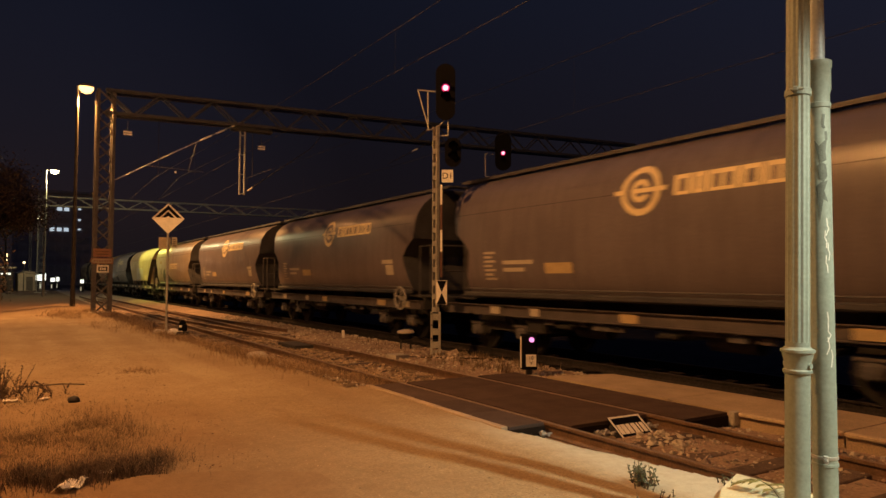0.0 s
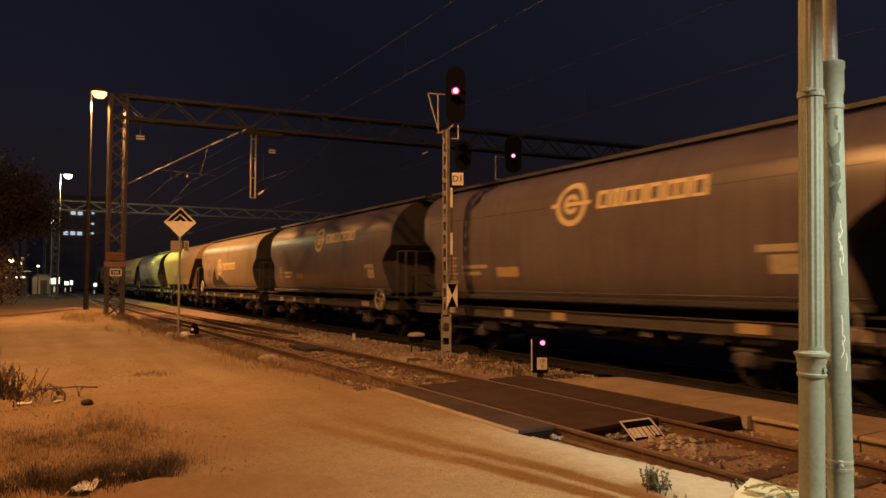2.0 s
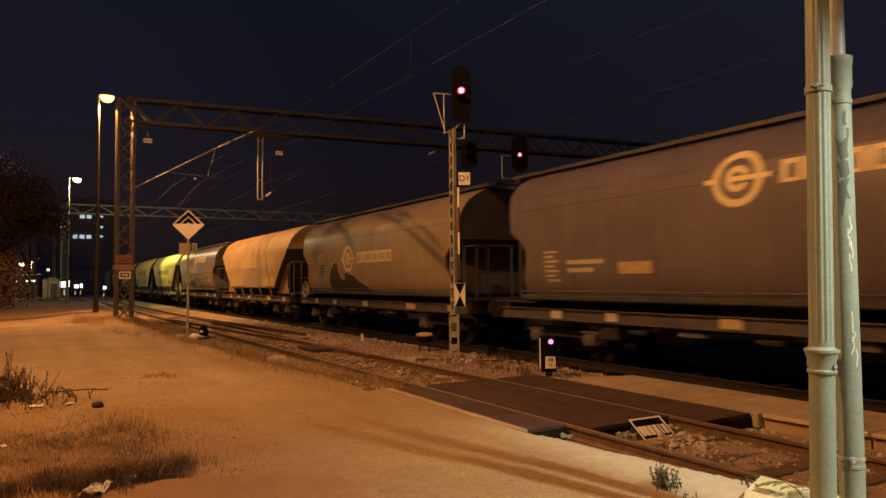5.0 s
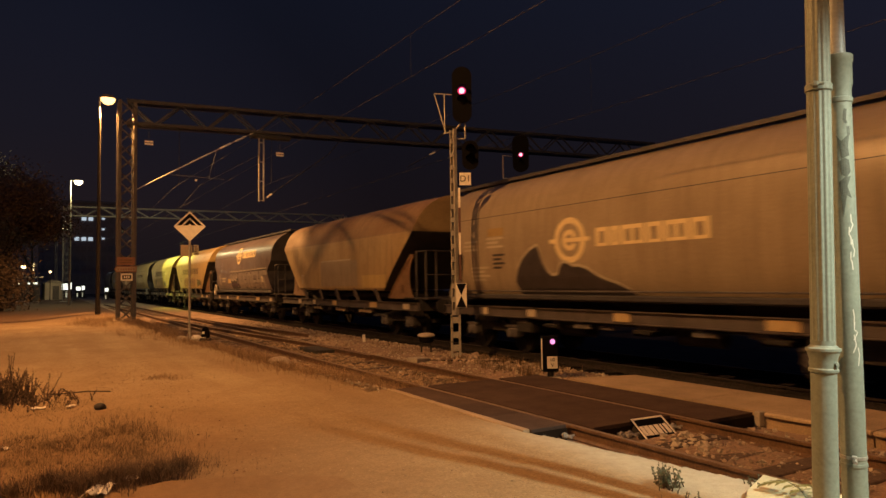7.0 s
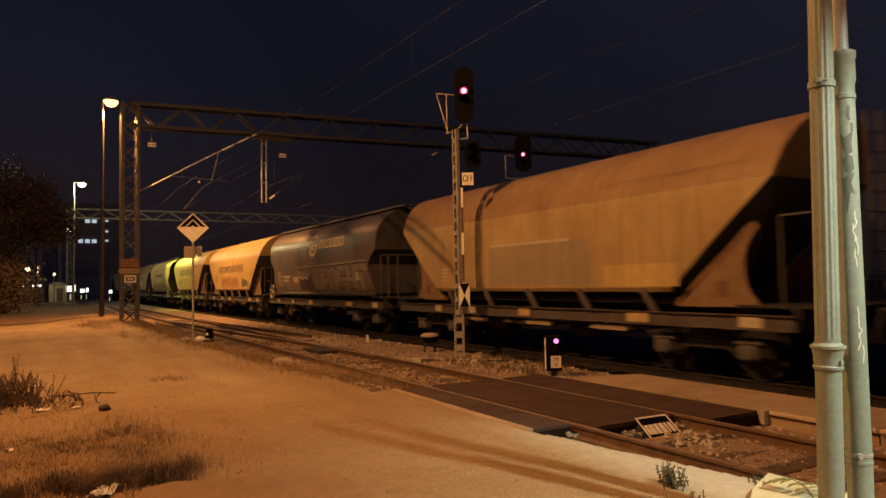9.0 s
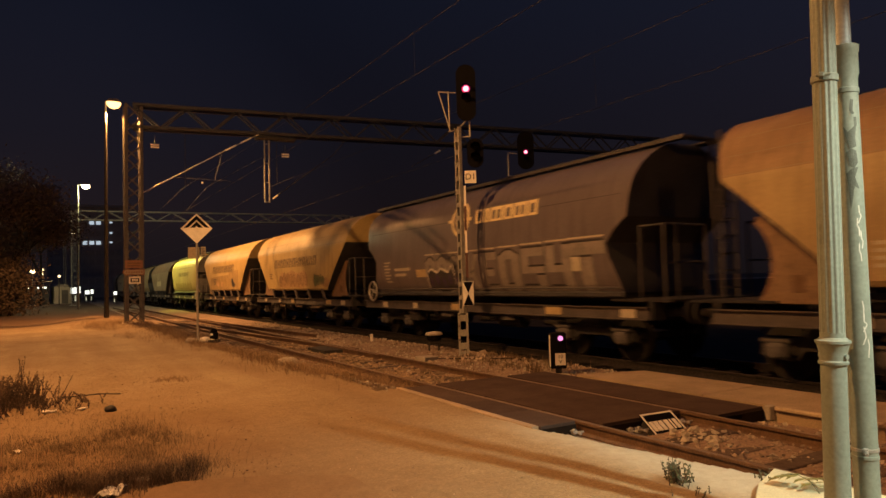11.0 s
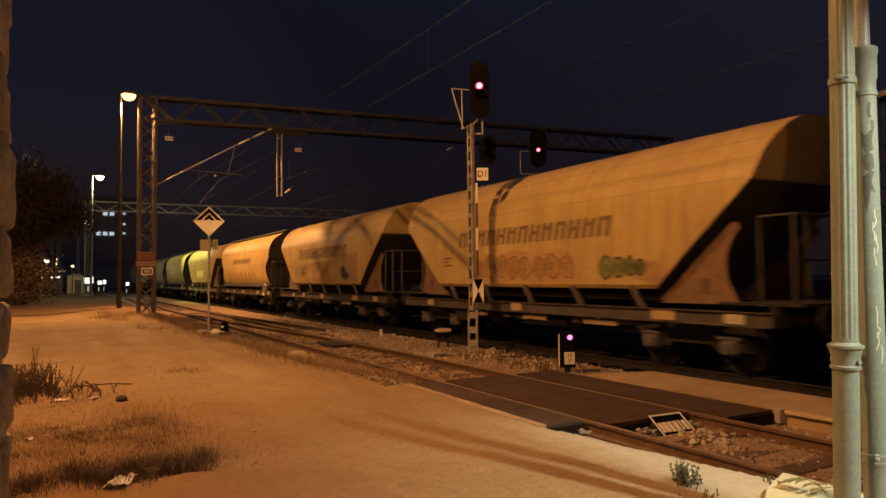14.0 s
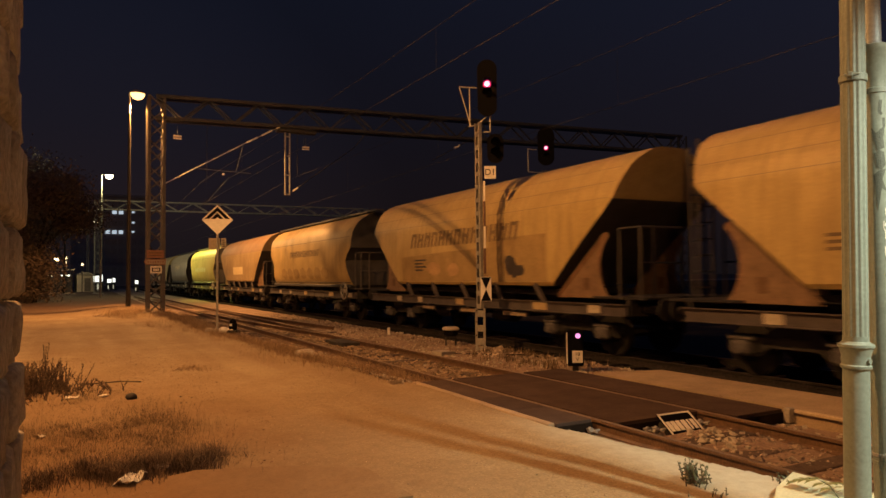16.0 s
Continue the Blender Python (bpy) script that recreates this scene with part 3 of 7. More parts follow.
SPRAY_DARK = surf("dark_spray", (0.042, 0.037, 0.045), 0.55, var=0.35, scale=2.5, fine=30, bump=0.0)
SPRAY_GREY = surf("silver_grey_spray", (0.27, 0.25, 0.25), 0.5, var=0.35, scale=2.0, fine=30, bump=0.0)
SPRAY_ORANGE = surf("orange_spray", (0.44, 0.29, 0.15), 0.6, var=0.4, scale=2.5, fine=30, bump=0.0)
SPRAY_RUST = surf("rusty_spray", (0.24, 0.11, 0.055), 0.6, var=0.4, scale=2.5, fine=30, bump=0.0)
SPRAY_FAINT = surf("faint_orange_spray", (0.50, 0.33, 0.17), 0.6, var=0.3, scale=2.5, fine=30, bump=0.0)
SPRAY_GREEN = surf("green_spray", (0.22, 0.27, 0.10), 0.6, var=0.4, scale=2.5, fine=30, bump=0.0)
SPRAY_VIOLET = surf("violet_spray", (0.065, 0.04, 0.12), 0.6, var=0.4, scale=4, fine=30, bump=0.0)
SPRAY_PALE = surf("pale_spray", (0.62, 0.60, 0.58), 0.6, var=0.3, scale=3, fine=30, bump=0.0)
SPRAY_OCHRE = surf("ochre_overpaint", (0.38, 0.275, 0.125), 0.7, var=0.3, scale=2, fine=30, bump=0.0)

# half sections of the bodies: (z, half width, half length there)
BARREL = ((1.42, 1.20, 5.85), (1.60, 1.31, 5.85), (1.85, 1.40, 5.8), (2.15, 1.45, 5.68), (2.45, 1.47, 5.62), (2.70, 1.475, 5.85), (2.95, 1.47, 6.22), (3.30, 1.455, 6.27), (3.58, 1.41, 6.32), (3.80, 1.32, 6.38), (3.99, 1.18, 6.42), (4.16, 0.98, 6.46), (4.30, 0.72, 6.48), (4.39, 0.48, 6.48), (4.42, 0.28, 6.46))
TRAPEZE = ((1.52, 1.36, 4.22), (1.60, 1.42, 4.32), (2.20, 1.455, 5.0), (2.80, 1.455, 5.7), (3.28, 1.445, 6.27), (3.36, 1.44, 6.34), (3.50, 1.40, 6.38), (3.80, 1.26, 6.46), (4.05, 1.09, 6.54), (4.22, 0.90, 6.6), (4.36, 0.66, 6.64), (4.45, 0.44, 6.66), (4.48, 0.28, 6.66))


def side_x(section, z):
    return float(np.interp(z, [s[0] for s in section], [s[1] for s in section]))


def body_mesh(section, paint, end_paint, roof_paint):
    bm = BM()
    full = [(-w, z, e) for z, w, e in section] + [(w, z, e) for z, w, e in reversed(section)]
    ys = [-1, -0.96, -0.6, -0.2, 0.2, 0.6, 0.96, 1]
    grid = []
    for k in ys:
        grid.append([bm.verts.new((x * (0.985 if abs(k) == 1 else 1), e * k, z)) for x, z, e in full])
    n = len(full)
    for a, b in zip(grid, grid[1:]):
        for i in range(n - 1):
            f = bm.faces.new((a[i], a[i + 1], b[i + 1], b[i]))
            f.material_index = 2 if min(full[i][1], full[i + 1][1]) > 3.35 else 0
        bm.faces.new((a[n - 1], a[0], b[0], b[n - 1]))
    # Second material darkens the end walls in place of real shade.
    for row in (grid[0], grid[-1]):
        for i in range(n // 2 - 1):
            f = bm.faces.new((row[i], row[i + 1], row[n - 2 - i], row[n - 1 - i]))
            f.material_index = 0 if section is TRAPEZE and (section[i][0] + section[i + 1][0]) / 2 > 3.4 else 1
    return mesh_of(bm, "body", [paint, end_paint, roof_paint], 28)


def skin(section, polys, lift=0.006):
    """Flat shapes given as outlines in (y, z), laid on the yard side of a body."""
    bm = BM()
    for outline in polys:
        vs = [bm.verts.new((0, y, z)) for y, z in outline]
        bm.faces.new(vs)
    bmesh.ops.remove_doubles(bm, verts=bm.verts[:], dist=0.002)
    zs = [p[1] for o in polys for p in o]
    z = math.floor(min(zs) * 10) / 10 + 0.1
    while z < max(zs):
        bmesh.ops.bisect_plane(bm, geom=bm.verts[:] + bm.edges[:] + bm.faces[:], plane_co=(0, 0, z), plane_no=(0, 0, 1))
        z += 0.1
    for v in bm.verts:
        v.co.x = -(side_x(section, v.co.z) + lift)
    return bm


def rect(y0, z0, y1, z1, slant=0.0):
    """The reader's left is at the higher y."""
    return [(y0, z0), (y1, z0), (y1 - slant, z1), (y0 - slant, z1)]


def ring(cy, cz, r0, r1, a0=0, a1=360, n=26):
    """Quads of a ring, as outlines."""
    out = []
    for k in range(n):
        a, b = radians(a0 + (a1 - a0) * k / n), radians(a0 + (a1 - a0) * (k + 1) / n)
        out.append([(cy - r0 * math.cos(a), cz + r0 * math.sin(a)), (cy - r1 * math.cos(a), cz + r1 * math.sin(a)), (cy - r1 * math.cos(b), cz + r1 * math.sin(b)), (cy - r0 * math.cos(b), cz + r0 * math.sin(b))])
    return out


def stroke(shape, wide):
    """The outline of a shape as a band of quads."""
    cy, cz = sum(p[0] for p in shape) / len(shape), sum(p[1] for p in shape) / len(shape)
    inner = []
    for y, z in shape:
        d = math.hypot(y - cy, z - cz)
        k = max(0.1, 1 - wide / d)
        inner.append((cy + (y - cy) * k, cz + (z - cz) * k))
    n = len(shape)
    return [[shape[i], shape[(i + 1) % n], inner[(i + 1) % n], inner[i]] for i in range(n)]


def blob(cy, cz, ry, rz, seed, n=18, rough=0.3):
    r = random.Random(seed)
    return [(cy + ry * math.cos(2 * math.pi * k / n) * r.uniform(1 - rough, 1), cz + rz * math.sin(2 * math.pi * k / n) * r.uniform(1 - rough, 1)) for k in range(n)]


BOGIE_MESH = {}


def bogie_parts(wagon, y):
    if not BOGIE_MESH:
        bm = BM()
        for sx in (-1, 1):
            out = [(-1.25, 0.42), (-1.15, 0.66), (-0.55, 0.70), (-0.35, 0.86), (0.35, 0.86), (0.55, 0.70), (1.15, 0.66), (1.25, 0.42), (0.62, 0.36), (0.45, 0.52), (-0.45, 0.52), (-0.62, 0.36)]
            prism(bm, out, 0.1, Matrix.Translation((sx * 1.0, 0, 0)) @ SIDE)
            for yy in (-0.9, 0.9):
                box(bm, (sx * 1.08, yy, 0.47), (0.14, 0.34, 0.24), bevel=0.03)
                rod(bm, (sx * 1.14, yy, 0.46), (sx * 1.2, yy, 0.46), 0.1, seg=10)
                for d in (-0.23, 0.23):
                    rod(bm, (sx * 1.05, yy + d, 0.44), (sx * 1.05, yy + d, 0.66), 0.075, seg=8)
            box(bm, (sx * 0.95, 0, 0.8), (0.3, 0.5, 0.2), bevel=0.03)
        box(bm, (0, 0, 0.72), (2.0, 0.45, 0.22), bevel=0.03)
        for yy in (-1.2, 1.2):
            box(bm, (0, yy, 0.55), (1.9, 0.08, 0.12))
        BOGIE_MESH["frame"] = mesh_of(bm, "bogie_frame", UNDER)
        bm = BM()
        rod(bm, (-1.0, 0, 0), (1.0, 0, 0), 0.08, seg=10)
        for sx in (-1, 1):
            rod(bm, (sx * 0.70, 0, 0), (sx * 0.81, 0, 0), 0.455, seg=28)
            rod(bm, (sx * 0.675, 0, 0), (sx * 0.705, 0, 0), 0.485, seg=28)
            rod(bm, (sx * 0.81, 0, 0), (sx * 0.85, 0, 0), 0.16, 0.12, seg=14)
            for a in range(4):
                m = Matrix.Rotation(radians(90 * a + 20), 4, "X")
                box(bm, (sx * 0.815, 0, 0.29), (0.02, 0.09, 0.13), m, bevel=0.006)
        BOGIE_MESH["wheels"] = mesh_of(bm, "wheelset", WHEEL, 35)
    part("bogie_frame", BOGIE_MESH["frame"], None, wagon).matrix_basis = pose(0, y, 0)
    out = []
    for yy in (-0.9, 0.9):
        w = part("wheelset", BOGIE_MESH["wheels"], None, wagon, "pair of worn steel wheels on an axle")
        w.matrix_basis = pose(0, y + yy, 0.46)
        out.append(w)
    return out


WAGON_MESH = {}


def shared(key, build):
    if key not in WAGON_MESH:
        WAGON_MESH[key] = build()
    return WAGON_MESH[key]


def under_mesh(trapeze):
    bm = BM()
    for sx in (-1, 1):
        box(bm, (sx * 0.3, 0, 1.1), (0.12, 13.2, 0.3))
    n = 4 if trapeze else 3
    for k in range(n):
        y = (k - (n - 1) / 2) * (2.2 if trapeze else 2.9)
        m = Matrix.Translation((0, y, 0))
        vs = bmesh.ops.create_cone(bm, cap_ends=True, segments=4, radius1=0.55, radius2=1.35, depth=0.75, matrix=m @ Matrix.Translation((0, 0, 1.12)) @ Matrix.Rotation(radians(45), 4, "Z"))["verts"]
        box(bm, (0, y, 0.68), (1.5, 0.5, 0.12), bevel=0.02)
    for y in (-1.6, 1.7):
        rod(bm, (-0.9, y - 0.45, 0.72), (-0.9, y + 0.45, 0.72), 0.19, seg=12)
    box(bm, (-1.15, 3.2, 0.72), (0.3, 0.6, 0.34), bevel=0.03)
    rod(bm, (-1.1, -4.2, 0.86), (-1.1, 4.2, 0.86), 0.035, seg=8)
    box(bm, (0, 0, 1.36), (2.2, 8.6 if trapeze else 11.5, 0.12))
    return mesh_of(bm, "underframe", UNDER)


def sole_mesh():
    bm = BM()
    box(bm, (0, 0, 1.03), (0.06, 13.3, 0.24), bevel=0.008)
    for z in (0.915, 1.145):
        box(bm, (-0.04, 0, z), (0.1, 13.3, 0.018))
    for y in np.arange(-5.6, 5.7, 1.4):
        box(bm, (-0.03, y, 1.03), (0.02, 0.04, 0.21))
    return mesh_of(bm, "sole_bar", SOLE)


def buffer_mesh():
    bm = BM()
    for sx in (-1, 1):
        rod(bm, (sx * 0.88, 0, 0), (sx * 0.88, 0.42, 0), 0.10, seg=12)
        rod(bm, (sx * 0.88, 0.38, 0), (sx * 0.88, 0.60, 0), 0.075, seg=12)
        rod(bm, (sx * 0.88, 0.58, 0), (sx * 0.88, 0.63, 0), 0.225, seg=18)
    box(bm, (0, -0.03, 0.03), (2.6, 0.12, 0.38), bevel=0.01)
    rod(bm, (0, 0, 0), (0, 0.45, -0.02), 0.06, seg=8)
    rod(bm, (-0.12, 0.42, -0.04), (0.12, 0.42, -0.04), 0.04, seg=8)
    rod(bm, (0.35, 0.02, -0.1), (0.38, 0.3, -0.45), 0.03, seg=6)
    return mesh_of(bm, "buffer_beam", UNDER, 40)


def walkway_mesh():
    bm = BM()
    box(bm, (-0.52, 0, 4.45), (0.36, 14.1, 0.03), bevel=0.006)
    box(bm, (0.52, 0, 4.45), (0.36, 14.1, 0.03), bevel=0.006)
    box(bm, (-0.69, 0, 4.43), (0.025, 14.1, 0.08))
    for y in (-6.95, 6.95):
        box(bm, (0, y, 4.43), (1.4, 0.2, 0.05), bevel=0.006)
    for y in np.arange(-6.0, 6.1, 1.5):
        box(bm, (0, y, 4.41), (1.3, 0.05, 0.07))
    box(bm, (0, 0, 4.42), (0.3, 11.6, 0.12), bevel=0.03)
    return mesh_of(bm, "roof_walkway", RAILING)


def hatch_mesh():
    bm = BM()
    box(bm, (0, 0, 4.49), (0.42, 11.6, 0.07), bevel=0.02)
    return mesh_of(bm, "roof_hatch", OLD_STEEL)


def rail_mesh():
    """The railing of an end platform and the ladder to the roof."""
    bm = BM()
    for x in (-1.3, -0.95, -0.15):
        rod(bm, (x, -7.0, 1.25), (x, -7.0, 2.72), 0.026, seg=6)
    rod(bm, (-1.3, -7.0, 2.72), (-0.15, -7.0, 2.72), 0.026, seg=6)
    rod(bm, (-1.3, -7.0, 2.0), (-0.15, -7.0, 2.0), 0.02, seg=6)
    rod(bm, (-1.3, -6.4, 1.25), (-1.3, -6.4, 2.72), 0.022, seg=6)
    rod(bm, (-1.3, -7.0, 2.72), (-1.3, -6.4, 2.72), 0.022, seg=6)
    for x in (0.1, 0.5):
        rod(bm, (x, -7.08, 1.2), (x, -7.02, 4.42), 0.032, seg=6)
    for k in range(9):
        z = 1.5 + k * 0.32
        rod(bm, (0.1, -7.05, z), (0.5, -7.05, z), 0.016, seg=6)
    return mesh_of(bm, "end_ladder", RAILING)


def axle_box_mesh():
    bm = BM()
    box(bm, (0, 0, 0), (0.2, 0.36, 0.26), bevel=0.05)
    box(bm, (0, 0, 0.17), (0.14, 0.5, 0.08), bevel=0.02)
    rod(bm, (-0.13, 0, -0.01), (0.13, 0, -0.01), 0.1, seg=12)
    return mesh_of(bm, "axle_box", DUST_GREY)


def platform_mesh():
    bm = BM()
    box(bm, (0, 6.35, 1.28), (2.6, 1.6, 0.05), bevel=0.008)
    return mesh_of(bm, "end_platform", UNDER)


def wheel_mesh():
    bm = BM()
    n = 28
    for k in range(n):
        a, b = 2 * math.pi * k / n, 2 * math.pi * (k + 1) / n
        rod(bm, (0, 0.32 * math.cos(a), 0.32 * math.sin(a)), (0, 0.32 * math.cos(b), 0.32 * math.sin(b)), 0.034, seg=6)
    for a in (20, 110, 200, 290):
        rod(bm, (0, 0, 0), (0, 0.32 * math.cos(radians(a)), 0.32 * math.sin(radians(a))), 0.024, seg=6)
    rod(bm, (-0.03, 0, 0), (0.15, 0, 0), 0.05, seg=10)
    return mesh_of(bm, "hand_wheel", GALV)


def gusset_mesh(end):
    """The triangular end plate of a hopper with its round cut-out and a small square hole's cover."""
    bm = BM()
    arc = [(6.5 - 0.87 * math.cos(radians(a)), 1.93 + 0.87 * math.sin(radians(a))) for a in range(-50, 49, 7)]
    out = [(4.15, 1.25)] + arc + [(5.86, 2.68)]
    prism(bm, [(end * y, z) for y, z in out], 0.03, SIDE)
    for x in (-0.03, 0.03):
        bar(bm, (x, end * 4.2, 1.3), (x, end * 5.84, 2.66), 0.05, 0.05)
    return mesh_of(bm, "end_gusset", GUSSET)


def gusset_cover(end):
    bm = BM()
    box(bm, (0, end * 5.2, 1.57), (0.05, 0.2, 0.28), bevel=0.006)
    return mesh_of(bm, "gusset_cover", RUST)


def emblem(wagon, section, cy, cz, size):
    """The owner's mark as plain shapes: a ring with a bar, and six plain blocks."""
    r = size
    polys = ring(cy, cz, r * 0.74, r * 1.0) + ring(cy, cz, r * 0.25, r * 0.47, 20, 330, 16)
    polys += [rect(cy + r * 1.35, cz - 0.09 * r, cy + r * 0.76, cz + 0.09 * r), rect(cy + r * 0.45, cz - 0.09 * r, cy - r * 1.25, cz + 0.09 * r)]
    part("ring_emblem", skin(section, polys), MARK_CREAM, wagon, "cream ring-shaped emblem")
    y = cy - r * 1.65
    u = size * 0.86
    for w in (0.85, 0.6, 1.4, 0.9, 1.3, 0.9):
        w *= u
        z0, z1, b = cz - 0.42 * u, cz + 0.48 * u, 0.24 * u
        polys = [rect(y, z0, y - b, z1), rect(y - w + b, z0, y - w, z1), rect(y - b, z1 - b * 0.8, y - w + b, z1), rect(y - b, z0, y - w + b, z0 + b * 0.6)]
        if w > 1.1 * u:
            polys.append(rect(y - w / 2 + b * 0.45, z0 + b * 0.6, y - w / 2 - b * 0.45, z1 - b * 0.8))
        part("mark_block", skin(section, polys), MARK_CREAM, wagon, "plain cream frame of the owner's mark")
        y -= w + 0.12 * u


def bar_word(wagon, section, y, z0, z1, count, width, mat, gap=0.22, label="dark brown lettering bar"):
    """A word that stays plain figures of bars, one for each character, leaning forward."""
    w = width / (count + (count - 1) * gap)
    h = z1 - z0
    for k in range(count):
        b, lean = w * 0.36, 0.09 * h / 0.37
        polys = [rect(y, z0, y - b, z1, lean), rect(y - w + b, z0, y - w, z1 - h * 0.05 * (k % 2), lean)]
        z = z0 + h * (0.78, 0.42, 0.6)[k % 3]
        off = lean * (z - z0) / h
        polys.append(rect(y - b * 0.9 - off, z, y - w + b * 0.9 - off, z + h * 0.2, lean * 0.2))
        part("lettering_bar", skin(section, polys), mat, wagon, label)
        y -= w * (1 + gap)


GLYPHS = {   # strokes in a unit square, as corners from the lower left round
    "K": ((0, 0, 0.32, 0, 0.32, 1, 0, 1), (0.32, 0.4, 0.68, 1, 1, 1, 0.5, 0.42), (0.36, 0.5, 0.66, 0, 1, 0, 0.58, 0.6)),
    "E": ((0, 0, 0.36, 0, 0.36, 1, 0, 1), (0.36, 0, 1, 0, 1, 0.22, 0.36, 0.22), (0.36, 0.4, 0.85, 0.4, 0.85, 0.6, 0.36, 0.6), (0.36, 0.78, 1, 0.78, 1, 1, 0.36, 1)),
    "O": ((0, 0.12, 0.36, 0, 0.36, 1, 0, 0.88), (0.64, 0, 1, 0.12, 1, 0.88, 0.64, 1), (0.36, 0, 0.64, 0, 0.64, 0.24, 0.36, 0.24), (0.36, 0.76, 0.64, 0.76, 0.64, 1, 0.36, 1)),
    "5": ((0, 0.42, 0.32, 0.42, 0.32, 1, 0, 1), (0.32, 0.78, 1, 0.78, 1, 1, 0.32, 1), (0.32, 0.42, 1, 0.42, 1, 0.6, 0.32, 0.6), (0.66, 0.2, 1, 0.1, 1, 0.42, 0.66, 0.42), (0, 0, 0.9, 0, 1, 0.1, 0.66, 0.2, 0, 0.2)),
    "Y": ((0, 0.42, 0.34, 0.42, 0.34, 1, 0, 1), (0.66, 0, 1, 0, 1, 1, 0.66, 1), (0.34, 0.42, 0.66, 0.42, 0.66, 0.6, 0.34, 0.6), (0.1, 0, 0.66, 0, 0.66, 0.18, 0.1, 0.18)),
    "T": ((0, 0.72, 1, 0.72, 1, 1, 0, 1), (0.34, 0, 0.66, 0, 0.66, 0.72, 0.34, 0.72)),
}


def glyph(ch, y, z0, w, h, lean=0.0):
    """The strokes of a block letter from the reader's left at y."""
    out = []
    for p in GLYPHS[ch]:
        out.append([(y - p[i] * w + lean * p[i + 1], z0 + p[i + 1] * h) for i in range(0, len(p), 2)])
    return out


def data_panel(wagon, section, y, z, w, rows, mat=None, h=0.055):
    for k in range(rows):
        line = rect(y, z - k * h * 1.9, y - w * (1 if k % 2 == 0 else 0.72), z - k * h * 1.9 + h)
        part("data_line", skin(section, [line]), mat or MARK_PALE, wagon, "small line of unreadable writing")


WHEELSETS = []
WAGONS = []
KINDS = ("barrel", "barrel", "barrel", "barrel", "trapeze", "barrel", "trapeze", "trapeze", "barrel", "trapeze", "barrel", "barrel", "trapeze", "barrel")
PAINTS = (GREY_BROWN, GREY_BROWN, GREY_BROWN, TAN, RUST_TAN, GREY_BROWN, CREAM, CREAM, CREAM, RUST_TAN, CREAM, TAN, CREAM, TAN)
LABELS = ("grey-brown bulk grain wagon with a cream ring emblem", "grey-brown bulk grain wagon with a cream ring emblem", "grey-brown bulk grain wagon with a cream ring emblem",
          "tan grain wagon with dark arched graffiti below its emblem", "rusty tan hopper wagon with sloping ends and a patched side", "grey-brown grain wagon with large silver graffiti blocks",
          "cream hopper wagon with dark lettering bars and orange and green graffiti", "cream hopper wagon with dark lettering bars and a dark splash", "cream round-sided grain wagon with ochre patches on its lower sides",
          "rusty tan hopper wagon with a pale overpainted patch", "cream round-sided grain wagon with white scrawl", "tan round-sided grain wagon in the rear of the train", "cream hopper wagon in the rear of the train", "tan round-sided grain wagon at the far end")


